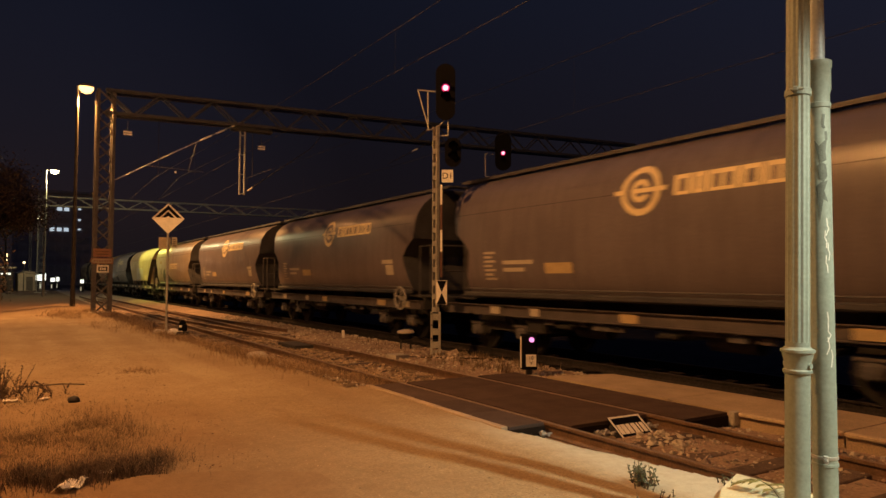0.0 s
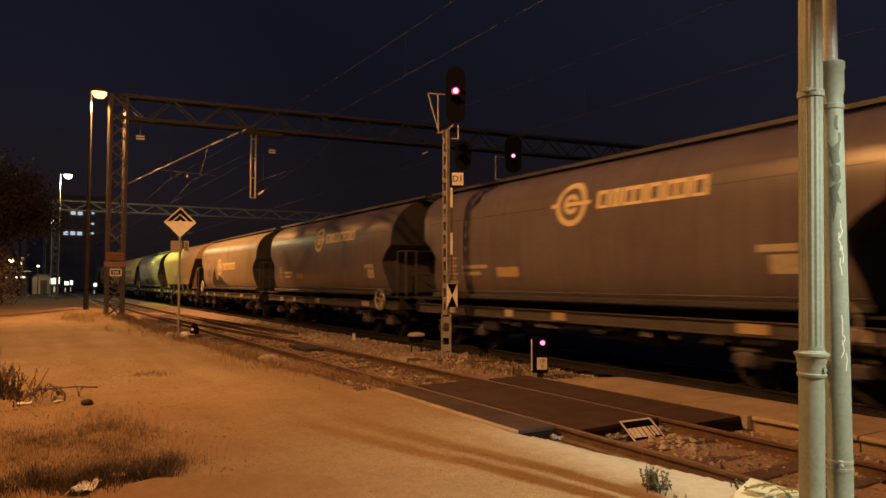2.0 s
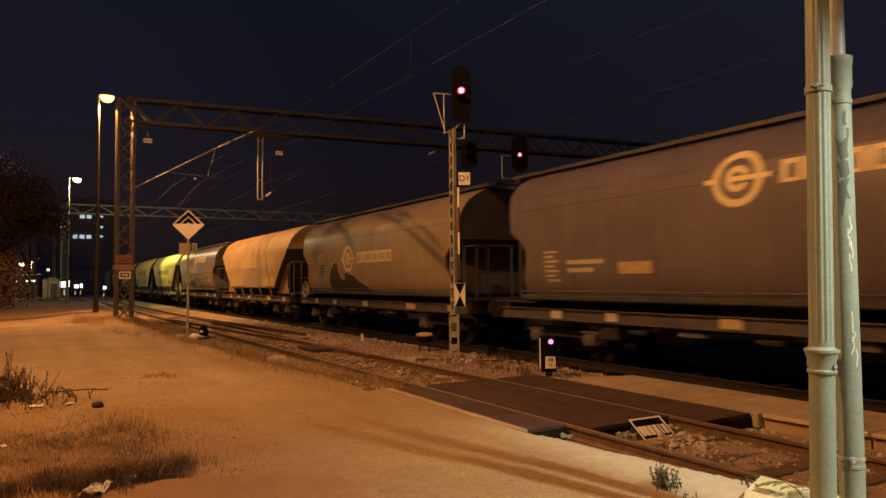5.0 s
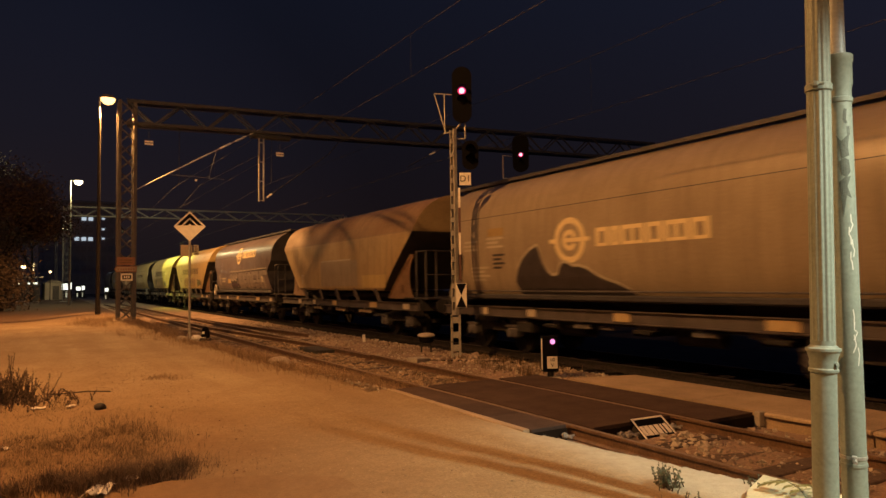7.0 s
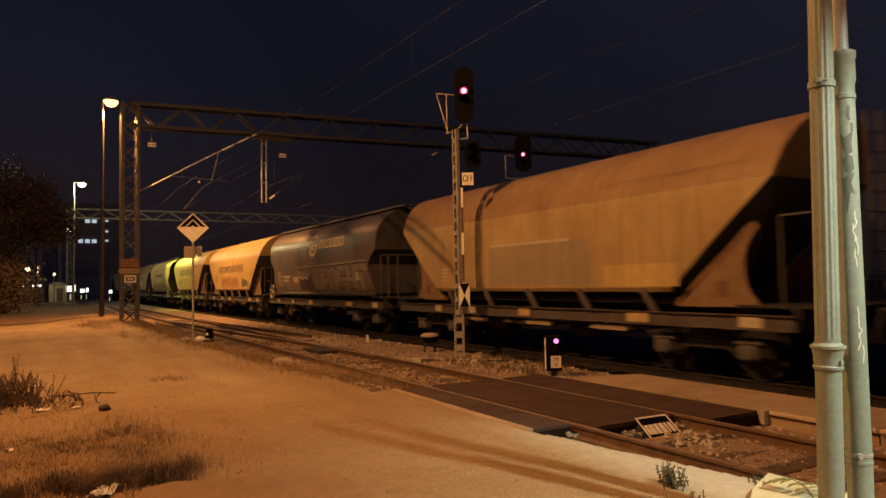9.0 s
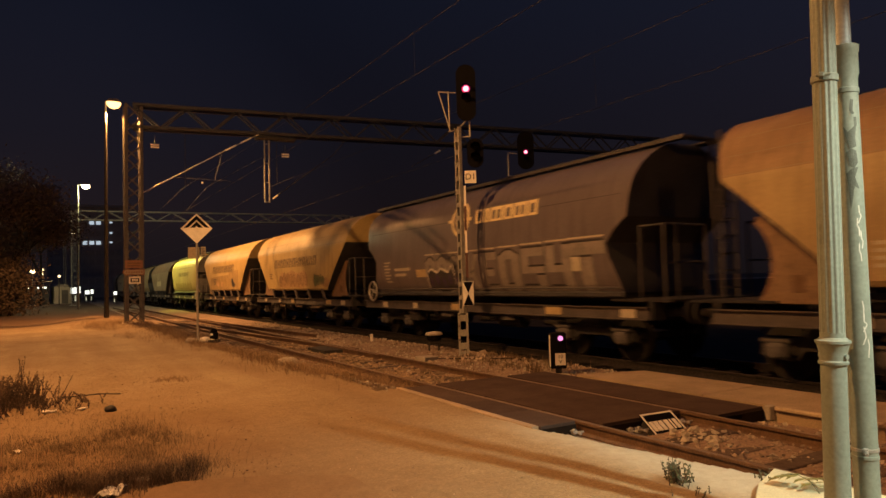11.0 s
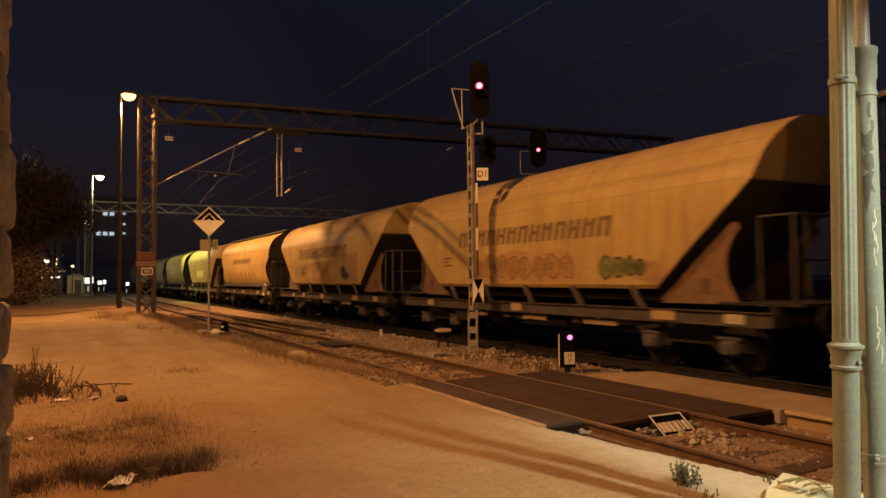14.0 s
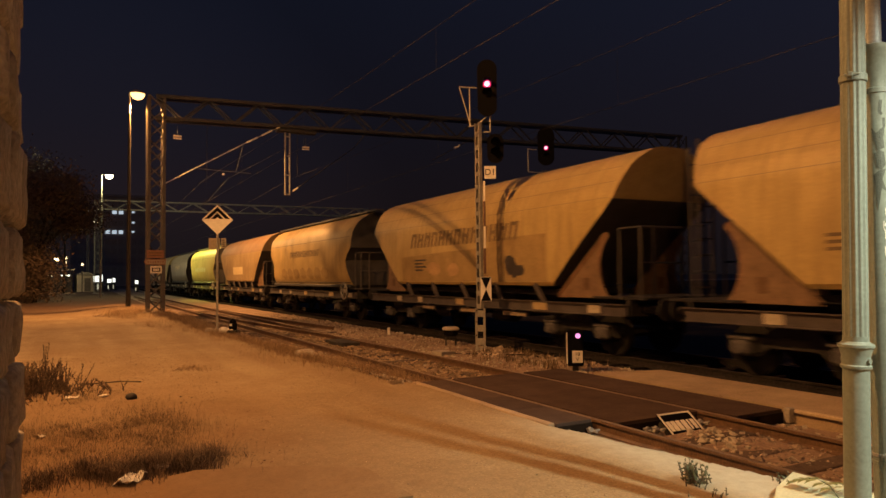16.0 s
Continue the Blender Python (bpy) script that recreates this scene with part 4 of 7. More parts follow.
def build_wagon(k):
    kind, paint = KINDS[k], PAINTS[k]
    section = BARREL if kind == "barrel" else TRAPEZE
    w = thing("grain_wagon", pose(0, 0, 0), LABELS[k], "freight wagon", "wagons of the train")
    part("body", shared(("body", kind, paint.name), lambda: body_mesh(section, paint, SHADE_PAINT, RUST_ROOF if k == 4 else paint)), None, w)
    part("underframe", shared(("under", kind), lambda: under_mesh(kind == "trapeze")), None, w)
    for sx in (-1, 1):
        part("sole_bar", shared("sole", sole_mesh), None, w).matrix_basis = pose(sx * 1.36, 0, 0, 0, 0, 0 if sx < 0 else 180)
    for e in (0, 180):
        part("buffer_beam", shared("buffer", buffer_mesh), None, w).matrix_basis = pose(0, 0, 1.06, 0, 0, e) @ pose(0, 6.65, 0)
        part("end_platform", shared("platform", platform_mesh), None, w).matrix_basis = pose(0, 0, 0, 0, 0, e)
        part("end_ladder", shared("ladder", rail_mesh), None, w).matrix_basis = pose(0, 0, 0, 0, 0, e)
    if kind == "barrel":
        part("roof_walkway", shared("walk", walkway_mesh), None, w)
    else:
        part("roof_hatch", shared("hatch", hatch_mesh), None, w)
    for y in (-4.75, 4.75):
        WHEELSETS.extend((k, o) for o in bogie_parts(w, y))
        for yy in (-0.9, 0.9):
            for sx in (-1, 1):
                part("axle_box", shared("axle_box", axle_box_mesh), None, w, "dusty grey axle box").matrix_basis = pose(sx * 1.13, y + yy, 0.5)
    for y, wide in ((-2.6, 1.0), (-0.3, 0.9), (2.2, 0.75)) if kind == "trapeze" else ((-1.9, 0.3), (1.1, 0.5)):
        bm = BM()
        box(bm, (-1.33, y, 0.80), (0.04, wide, 0.11), bevel=0.006)
        box(bm, (-1.31, y + wide * 0.1, 0.9), (0.03, 0.12, 0.2))
        part("lever_board", bm, BOARD_PALE if kind == "trapeze" else DUST_GREY, w, "pale board hanging below the sole bar")
    if kind == "trapeze":
        for e in (-1, 1):
            for sx in (-1, 1):
                part("end_gusset", shared(("gusset", e), lambda: gusset_mesh(e)), None, w, "rusty triangular end plate with a round cut-out").location.x = sx * 1.15
                part("gusset_cover", shared(("cover", e), lambda: gusset_cover(e)), None, w, "small rusty cover plate").location.x = sx * 1.15
        for z in (3.38, 3.72, 4.05):
            part("weld_seam", skin(section, [rect(6.3, z, -6.3, z + 0.012)], 0.004), SEAM, w)
        for y in np.arange(-3.6, 3.7, 1.8):
            bm = BM()
            bar(bm, (-1.4, y, 1.56), (-1.36, y - 0.28, 1.13), 0.06, 0.12)
            part("strut", bm, SOLE, w)
    else:
        bm = BM()
        rod(bm, (-1.35, -5.9, 1.535), (-1.35, 5.9, 1.535), 0.018, seg=8)
        part("side_pipe", bm, DUST_GREY, w, "thin pipe along the lower side")
        bm = BM()
        box(bm, (-1.3, 0, 1.395), (0.12, 11.9, 0.13), bevel=0.03)
        part("lower_ledge", bm, SHADE_PAINT, w, "grey ledge under the curved side")
        part("weld_seam", skin(section, [rect(6.1, 3.40, -6.1, 3.415)], 0.004), SOLE, w)
    # hand brake wheel near the end, and the small tags along the sole bar
    if kind == "barrel":
        part("hand_wheel", shared("wheel", wheel_mesh), None, w, "spoked brake hand wheel").matrix_basis = pose(-1.47, -5.5 if k not in (3, 5) else 5.9, 1.2 if k not in (3, 5) else 1.48)
    rnd = random.Random(30 + k)
    for y, z, ww in ((-3.1, 0.84, 0.4), (-2.2, 0.8, 0.25), (-0.9, 0.86, 0.5), (0.6, 0.8, 0.3), (1.9, 0.85, 0.22), (2.9, 0.82, 0.35)):
        bm = BM()
        box(bm, (-1.27, y + rnd.uniform(-0.4, 0.4), z), (0.1, ww, 0.11), bevel=0.012)
        part("brake_gear", bm, SOLE, w)
    for y, ww, mat in ((-3.9, 0.55, TAG_YELLOW), (0.2, 0.42, TAG_YELLOW), (2.6, 0.3, MARK_PALE), (4.6, 0.35, MARK_PALE), (-5.9, 0.4, MARK_PALE)):
        bm = BM()
        box(bm, (-1.415, y + rnd.uniform(-0.5, 0.5), 1.03), (0.012, ww, 0.17))
        part("sole_tag", bm, mat, w, "small painted tag on the sole bar")
    return w, section


def dress_wagon(k, w, section):
    if k in (0, 1, 2, 5):
        emblem(w, section, 0.0, 3.42, 0.47)
        data_panel(w, section, 4.95, 2.38, 0.45, 7)
        data_panel(w, section, 4.2, 2.12, 1.1, 2, h=0.09)
        part("data_plate", skin(section, [rect(2.7, 1.9, 1.85, 2.13)]), TAG_YELLOW, w, "yellow data plate")
        part("data_plate", skin(section, [rect(-4.3, 2.24, -5.0, 2.36), rect(-4.5, 1.9, -5.0, 2.2)]), MARK_PALE, w, "pale data plate")
    if k == 3:
        emblem(w, section, 1.3, 2.64, 0.49)
        data_panel(w, section, 5.5, 2.78, 0.62, 3)
        data_panel(w, section, 4.45, 2.82, 0.7, 3)
        part("data_plate", skin(section, [rect(4.4, 2.9, 3.72, 3.1)]), SPRAY_OCHRE, w, "dark brown data plate")
        data_panel(w, section, 5.2, 2.1, 0.8, 4)
        data_panel(w, section, 4.2, 2.4, 0.5, 4, SPRAY_DARK)
        polys = [[(3.3, 1.46), (3.36, 1.75), (3.22, 2.02), (3.0, 2.28), (2.7, 2.48), (2.42, 2.57), (2.34, 2.42), (2.24, 2.16), (2.1, 1.96), (1.95, 1.87), (1.78, 1.9), (1.68, 2.06), (1.56, 2.16), (1.4, 2.14), (1.25, 2.06), (1.08, 2.07), (0.8, 2.0), (0.55, 1.86), (0.3, 1.76), (0.0, 1.68), (-0.22, 1.58), (-0.42, 1.44)]]
        part("graffiti", skin(section, polys), SPRAY_DARK, w, "dark arched spray paint")
        edge = []
        pts = polys[0]
        for a, b in zip(pts, pts[1:]):
            edge.append([(a[0], a[1]), (b[0], b[1]), (b[0], b[1] + 0.06), (a[0], a[1] + 0.06)])
        part("graffiti_outline", skin(section, edge, 0.009), MARK_PALE, w, "pale outline of the spray paint")
    if k == 5:
        for ch, y, ww in (("O", 2.1, 0.6), ("O", 1.42, 0.6), ("O", 0.74, 0.6), ("K", -0.12, 0.72), ("E", -0.92, 0.7), ("O", -1.74, 0.86), ("5", -2.7, 0.86), ("Y", -3.64, 0.86), ("T", -4.4, 1.15)):
            h = 1.08 + 0.05 * max(0, -y) / 4
            strokes = glyph(ch, y, 1.42, ww, h, -0.06)
            part("graffiti_letter", skin(section, strokes, 0.008), SPRAY_GREY, w, "silver-grey block letter of graffiti")
            for p in strokes:
                (ya, za), (yb, zb) = sorted(p, key=lambda q: q[1])[-2:]
                part("graffiti_outline", skin(section, [[(ya, za), (yb, zb), (yb, zb - 0.05), (ya, za - 0.05)]], 0.012), SPRAY_DARK, w, "dark upper edge of a graffiti letter")
            y0, z0 = y + 0.02, 1.42 + h
            part("graffiti_outline", skin(section, [rect(y0 - 0.06, z0 + 0.03, y0 - 0.06 - ww, z0 + 0.07)], 0.012), MARK_PALE, w, "pale edge above a graffiti letter")
        part("graffiti", skin(section, [[(2.0, 1.5), (1.95, 2.0), (1.72, 2.1), (1.42, 1.98), (1.15, 2.1), (0.8, 1.98), (0.5, 2.15), (0.25, 2.2), (0.2, 1.85), (0.0, 1.62), (0.35, 1.58), (0.7, 1.5), (1.2, 1.46)]], 0.010), SPRAY_DARK, w, "dark spray over the blocks")
        for pts in ([(2.02, 1.5), (1.97, 2.0), (1.72, 2.1), (1.42, 1.98), (1.15, 2.1), (0.8, 1.98)], [(0.8, 1.98), (0.5, 2.2), (0.45, 1.9), (0.5, 1.6)], [(1.85, 1.44), (1.2, 1.38), (0.75, 1.44)]):
            part("graffiti_outline", skin(section, [[a, b, (b[0] - 0.03, b[1] + 0.06), (a[0] - 0.03, a[1] + 0.06)] for a, b in zip(pts, pts[1:])], 0.013), SPRAY_PALE, w, "pale outline of the spray paint")
        for i in range(5):
            part("graffiti", skin(section, [blob(1.8 - i * 0.36, 1.72 + 0.08 * (i % 2), 0.11, 0.18, 6 + i)], 0.012), SPRAY_VIOLET, w, "violet spray patch")
    if k in (6, 7):
        bar_word(w, section, 3.2 if k == 7 else 3.05, 2.68 if k == 7 else 2.6, 3.14 if k == 7 else 3.02, 13, 6.1, MARK_DARK, 0.24)
    if k == 6:
        rnd = random.Random(8)
        part("graffiti", skin(section, [[(2.25, 1.7), (1.4, 1.62), (0.2, 1.68), (-0.9, 1.62), (-1.9, 1.7), (-1.95, 2.2), (-1.5, 2.42), (-0.6, 2.3), (0.3, 2.45), (1.1, 2.3), (1.9, 2.42), (2.3, 2.1)]], 0.006), SPRAY_FAINT, w, "faint orange ground of the scrawl")
        for i in range(8):
            cy, cz = 1.95 - i * 0.52, 2.02 + rnd.uniform(-0.05, 0.05)
            shape = blob(cy, cz, 0.34 * rnd.uniform(0.85, 1.15), 0.36 * rnd.uniform(0.9, 1.15), 300 + i, 11, 0.42)
            part("graffiti", skin(section, [shape], 0.008 + 0.0008 * i), SPRAY_ORANGE, w, "faded orange letter of the scrawl")
            part("graffiti_outline", skin(section, stroke(shape, 0.035), 0.0165), SPRAY_RUST, w, "rusty outline of the scrawl")
            inner = blob(cy + 0.03, cz, 0.1, 0.14, 340 + i, 7, 0.45)
            part("graffiti_outline", skin(section, stroke(inner, 0.03), 0.0165), SPRAY_RUST, w, "rusty inner stroke of the scrawl")
        part("graffiti", skin(section, [blob(-4.1, 1.85, 0.55, 0.24, 91)], 0.008), SPRAY_ORANGE, w, "faded orange patch")
        for i, (cy, ry, rz) in enumerate(((-2.95, 0.24, 0.3), (-3.32, 0.2, 0.27), (-3.62, 0.17, 0.25), (-3.9, 0.16, 0.2))):
            shape = blob(cy, 1.95, ry, rz, 70 + i, 14, 0.25)
            part("graffiti", skin(section, [shape], 0.009 + 0.0008 * i), SPRAY_GREEN, w, "green bubble letter")
            part("graffiti_outline", skin(section, stroke(shape, 0.045), 0.014), SPRAY_DARK, w, "dark outline of a green letter")
            part("graffiti_outline", skin(section, [rect(cy + 0.03, 1.85, cy - 0.03, 2.02)], 0.014), SPRAY_DARK, w, "dark inner stroke of a green letter")
        data_panel(w, section, 3.9, 2.3, 0.45, 3, MARK_DARK)
    if k == 7:
        part("overpaint", skin(section, [[(3.9, 1.62), (3.9, 2.4), (0.6, 2.5), (-1.6, 2.52), (-1.62, 2.74), (-4.1, 2.76), (-4.1, 1.62)]], 0.005), SPRAY_OCHRE, w, "dull ochre overpainted patch")
        [part("graffiti", skin(section, [b_], 0.009), SPRAY_DARK, w, "dark splash") for b_ in (blob(-2.6, 2.05, 0.3, 0.3, 21), blob(-2.95, 1.9, 0.3, 0.16, 22), blob(-2.75, 1.85, 0.16, 0.2, 25))]
        [part("graffiti", skin(section, [b_], 0.008), SPRAY_FAINT, w, "faint orange splash") for b_ in (blob(1.6, 2.0, 0.5, 0.25, 23), blob(0.4, 1.95, 0.4, 0.22, 24))]
        data_panel(w, section, 2.9, 2.25, 0.8, 4, SPRAY_DARK)
    if k == 4:
        part("patch", skin(section, [rect(1.5, 1.66, -2.2, 2.62)], 0.005), TAN, w, "tan repaired patch")
        part("patch", skin(section, [rect(1.4, 2.62, -1.6, 2.68)], 0.008), MARK_PALE, w, "pale strip above the patch")
        part("patch", skin(section, [rect(-2.6, 1.62, -4.5, 2.05)], 0.006), CREAM, w, "cream data field")
        data_panel(w, section, 3.9, 2.1, 0.35, 4)
    if k == 8:
        bar_word(w, section, 2.4, 2.75, 3.05, 13, 4.6, MARK_DARK)
        rnd = random.Random(3)
        [part("low_patch", skin(section, [blob(3.6 - i * 1.1, 1.95, 0.6, 0.32, 40 + i)], 0.006), SPRAY_OCHRE, w, "dull ochre patch low on the side") for i in range(7)]
    if k == 9:
        part("overpaint", skin(section, [rect(1.6, 2.0, -1.4, 2.5)], 0.006), MARK_CREAM, w, "pale overpainted patch")
    if k == 10:
        [part("graffiti", skin(section, [blob(2.8 - i * 0.9, 2.5, 0.38, 0.24, 60 + i)], 0.006), SPRAY_PALE, w, "white scrawl") for i in range(6)]
    if k in (11, 13):
        emblem(w, section, 2.0, 2.9, 0.42)
    if k == 12:
        bar_word(w, section, 2.4, 2.65, 2.95, 9, 4.2, MARK_DARK)


for _k in range(len(KINDS)):
    _w, _s = build_wagon(_k)
    dress_wagon(_k, _w, _s)
    WAGONS.append(_w)

# ---- street lamps, gantries, signals ----


def street_lamp(place, height, head, label, glowing, steel=None):
    lamp = thing("street_lamp", pose(*place), label, "street lamp", "yard lamps")
    # Dark pole, pale top bracket: shade and lamplight are put into their steels.
    bm = BM()
    rod(bm, (0, 0, -0.1), (0, 0, height - 1.2), 0.11, 0.07, seg=12)
    rod(bm, (0, 0, -0.05), (0, 0, 1.1), 0.14, 0.13, seg=12)
    part("pole", bm, steel or DARK_STEEL, lamp)
    bm = BM()
    rod(bm, (0, 0, height - 1.25), (0, 0, height), 0.06, 0.05, seg=10)
    rod(bm, (0, 0, height - 0.02), (head * 0.6, 0, height + 0.05), 0.035, seg=8)
    part("bracket", bm, GALV, lamp)
    bm = BM()
    lathe(bm, [(0.02, 0.16), (0.14, 0.14), (0.2, 0.05), (0.2, 0.0)], 14)
    bmesh.ops.transform(bm, matrix=Matrix.Translation((head * 0.75, 0, height)) @ Matrix.Diagonal((2.0, 1.3, 1.2, 1)), verts=bm.verts[:])
    part("head", bm, OLD_STEEL, lamp)
    bm = BM()
    lathe(bm, [(0.18, 0.0), (0.17, -0.08), (0.11, -0.16), (0.02, -0.19)], 14)
    bmesh.ops.transform(bm, matrix=Matrix.Translation((head * 0.75, 0, height)) @ Matrix.Diagonal((2.1, 1.4, 2.0, 1)), verts=bm.verts[:])
    part("lens", bm, glowing, lamp, "glowing lamp glass")
    return lamp


street_lamp((2.74, 42, 0), 12.32, 0.55, "tall steel street lamp with a glowing orange head", SODIUM_GLOW)
street_lamp((YARD_LAMP[0] - 0.4, YARD_LAMP[1], 0), YARD_LAMP[2] + 0.02, 0.55, "tall steel street lamp with a glowing orange head beside the yard", SODIUM_GLOW)
street_lamp((REAR_LAMP[0] - 0.4, REAR_LAMP[1], 0), REAR_LAMP[2] + 0.02, 0.55, "tall steel street lamp with an orange head behind the gate", SODIUM_GLOW)
street_lamp((2.45, 75.6, 0), 12.2, 0.9, "tall steel street lamp with a pale yellow head", PALE_GLOW, GALV)
street_lamp((2.0, 124, 0), 12.3, 1.2, "distant street lamp with a pale head", PALE_GLOW, GALV)
street_lamp((2.2, 121, 0), 11.1, 1.3, "distant street lamp with a pale head beside its taller neighbour", PALE_GLOW, GALV)


def globe_lamp(place, height, r, glowing, label):
    lamp = thing("globe_lamp", pose(*place), label, "street lamp", "globe lamps")
    bm = BM()
    rod(bm, (0, 0, -0.1), (0, 0, height - r), 0.06, 0.045, seg=10)
    part("pole", bm, DARK_STEEL, lamp)
    bm = BM()
    bmesh.ops.create_uvsphere(bm, u_segments=16, v_segments=10, radius=r)
    bmesh.ops.translate(bm, verts=bm.verts[:], vec=(0, 0, height))
    part("globe", bm, glowing, lamp, "lamp globe", smooth=60)
    bm = BM()
    rod(bm, (0, 0, height - r * 1.15), (0, 0, height - r * 0.8), r * 0.35, r * 0.6, seg=12)
    part("socket", bm, DARK_STEEL, lamp)


for _x, _h, _rr in ((-1.91, 4.52, 0.3), (-0.95, 4.13, 0.22), (1.16, 3.82, 0.17)):
    globe_lamp((_x, 106, 0), _h, _rr, GLOBE_GLOW, "low street lamp with a glowing round globe")
globe_lamp((-0.67, 106, 0), 4.75, 0.26, KERB, "low street lamp with an unlit round globe")


def lattice_tower(place, height, wide, mat, label, turn=0.0, leg_w=0.085, brace_w=0.045):
    tw = thing("gantry_tower", pose(*place, 0, 0, turn), label, "gantry tower", "gantry towers")
    h = wide / 2
    corners = [(-h, -h), (h, -h), (h, h), (-h, h)]
    bm = BM()
    bar(bm, (0, 0, -0.15), (0, 0, height), leg_w)
    leg = mesh_of(bm, "leg", mat)
    for x, y in corners:
        part("leg", leg, None, tw).matrix_basis = pose(x, y, 0)
    step = wide * 0.95
    n = int(height / step)
    step = height / n
    bm = BM()
    bar(bm, (-h, 0, 0), (h, 0, step), brace_w)
    up = mesh_of(bm, "brace", mat)
    for k in range(n):
        for f in range(4):
            ob = part("brace", up, None, tw)
            ob.matrix_basis = pose(0, 0, k * step, 0, 0, 90 * f) @ pose(0, -h, 0, 0, 0, 180 if k % 2 else 0)
    bm = BM()
    box(bm, (0, 0, -0.1), (wide + 0.5, wide + 0.5, 0.3), bevel=0.03)
    part("footing", bm, CONCRETE, tw, "concrete footing")
    return tw


def lattice_beam(p, q, z0, z1, deep, panel, mat, label):
    """A lattice girder from p to q over the tracks."""
    p, q = Vector((*p, 0)), Vector((*q, 0))
    d = q - p
    gb = thing("gantry_beam", pose(p.x, p.y, 0, 0, 0, math.degrees(math.atan2(d.y, d.x))), label, "gantry beam", "gantry beams")
    L = d.length
    bm = BM()
    bar(bm, (0, 0, 0), (L, 0, 0), 0.15)
    chord = mesh_of(bm, "chord", mat)
    for y in (-deep / 2, deep / 2):
        for z in (z0, z1):
            part("chord", chord, None, gb).matrix_basis = pose(0, y, z)
    n = round(L / panel)
    s = L / n
    bm = BM()
    bar(bm, (0, 0, z0), (s, 0, z1), 0.08)
    a = mesh_of(bm, "brace", mat)
    bm = BM()
    bar(bm, (0, 0, z1), (s, 0, z0), 0.08)
    b = mesh_of(bm, "brace", mat)
    bm = BM()
    bar(bm, (0, -deep / 2, 0), (s, deep / 2, 0), 0.05)
    c = mesh_of(bm, "cross_brace", mat)
    for k in range(n):
        for y in (-deep / 2, deep / 2):
            part("brace", a if k % 2 else b, None, gb).matrix_basis = pose(k * s, y, 0)
        part("cross_brace", c, None, gb).matrix_basis = pose(k * s, 0, z0)
    return gb


PALE_STEEL = surf("pale_painted_steel", (0.40, 0.39, 0.37), 0.7, var=0.2, scale=3, fine=30, bump=0.1)
GANTRY_STEEL = surf("gantry_steel", (0.050, 0.060, 0.086), 0.7, metal=0.2, var=0.3, scale=3, fine=30, bump=0.15)
TOWER_STEEL = surf("dull_brown_tower_steel", (0.105, 0.105, 0.122), 0.8, metal=0.1, var=0.35, scale=3, fine=30, bump=0.15)
lattice_tower((3.85, 39.1, 0), 11.5, 0.74, TOWER_STEEL, "tall dull brown lattice tower of the overhead line gantry", 0.0, 0.16, 0.075)
lattice_beam((3.85, 39.1), (38.0, 34.5), 10.32, 11.5, 0.75, 1.35, GANTRY_STEEL, "long steel lattice girder over the tracks")
lattice_tower((38.0, 34.5, 0), 11.5, 0.74, GANTRY_STEEL, "steel lattice tower at the far end of the gantry", -7.7)
lattice_tower((2.75, 95, 0), 11.6, 0.8, PALE_STEEL, "pale steel lattice tower of a distant gantry")
lattice_beam((2.75, 95), (38, 93), 10.5, 11.6, 0.75, 1.9, PALE_STEEL, "pale steel lattice girder of a distant gantry")
lattice_tower((38, 93, 0), 11.6, 0.8, GALV, "pale steel lattice tower of a distant gantry")


def beam_y(x):
    return 39.1 - (x - 3.85) * 4.6 / 34.15


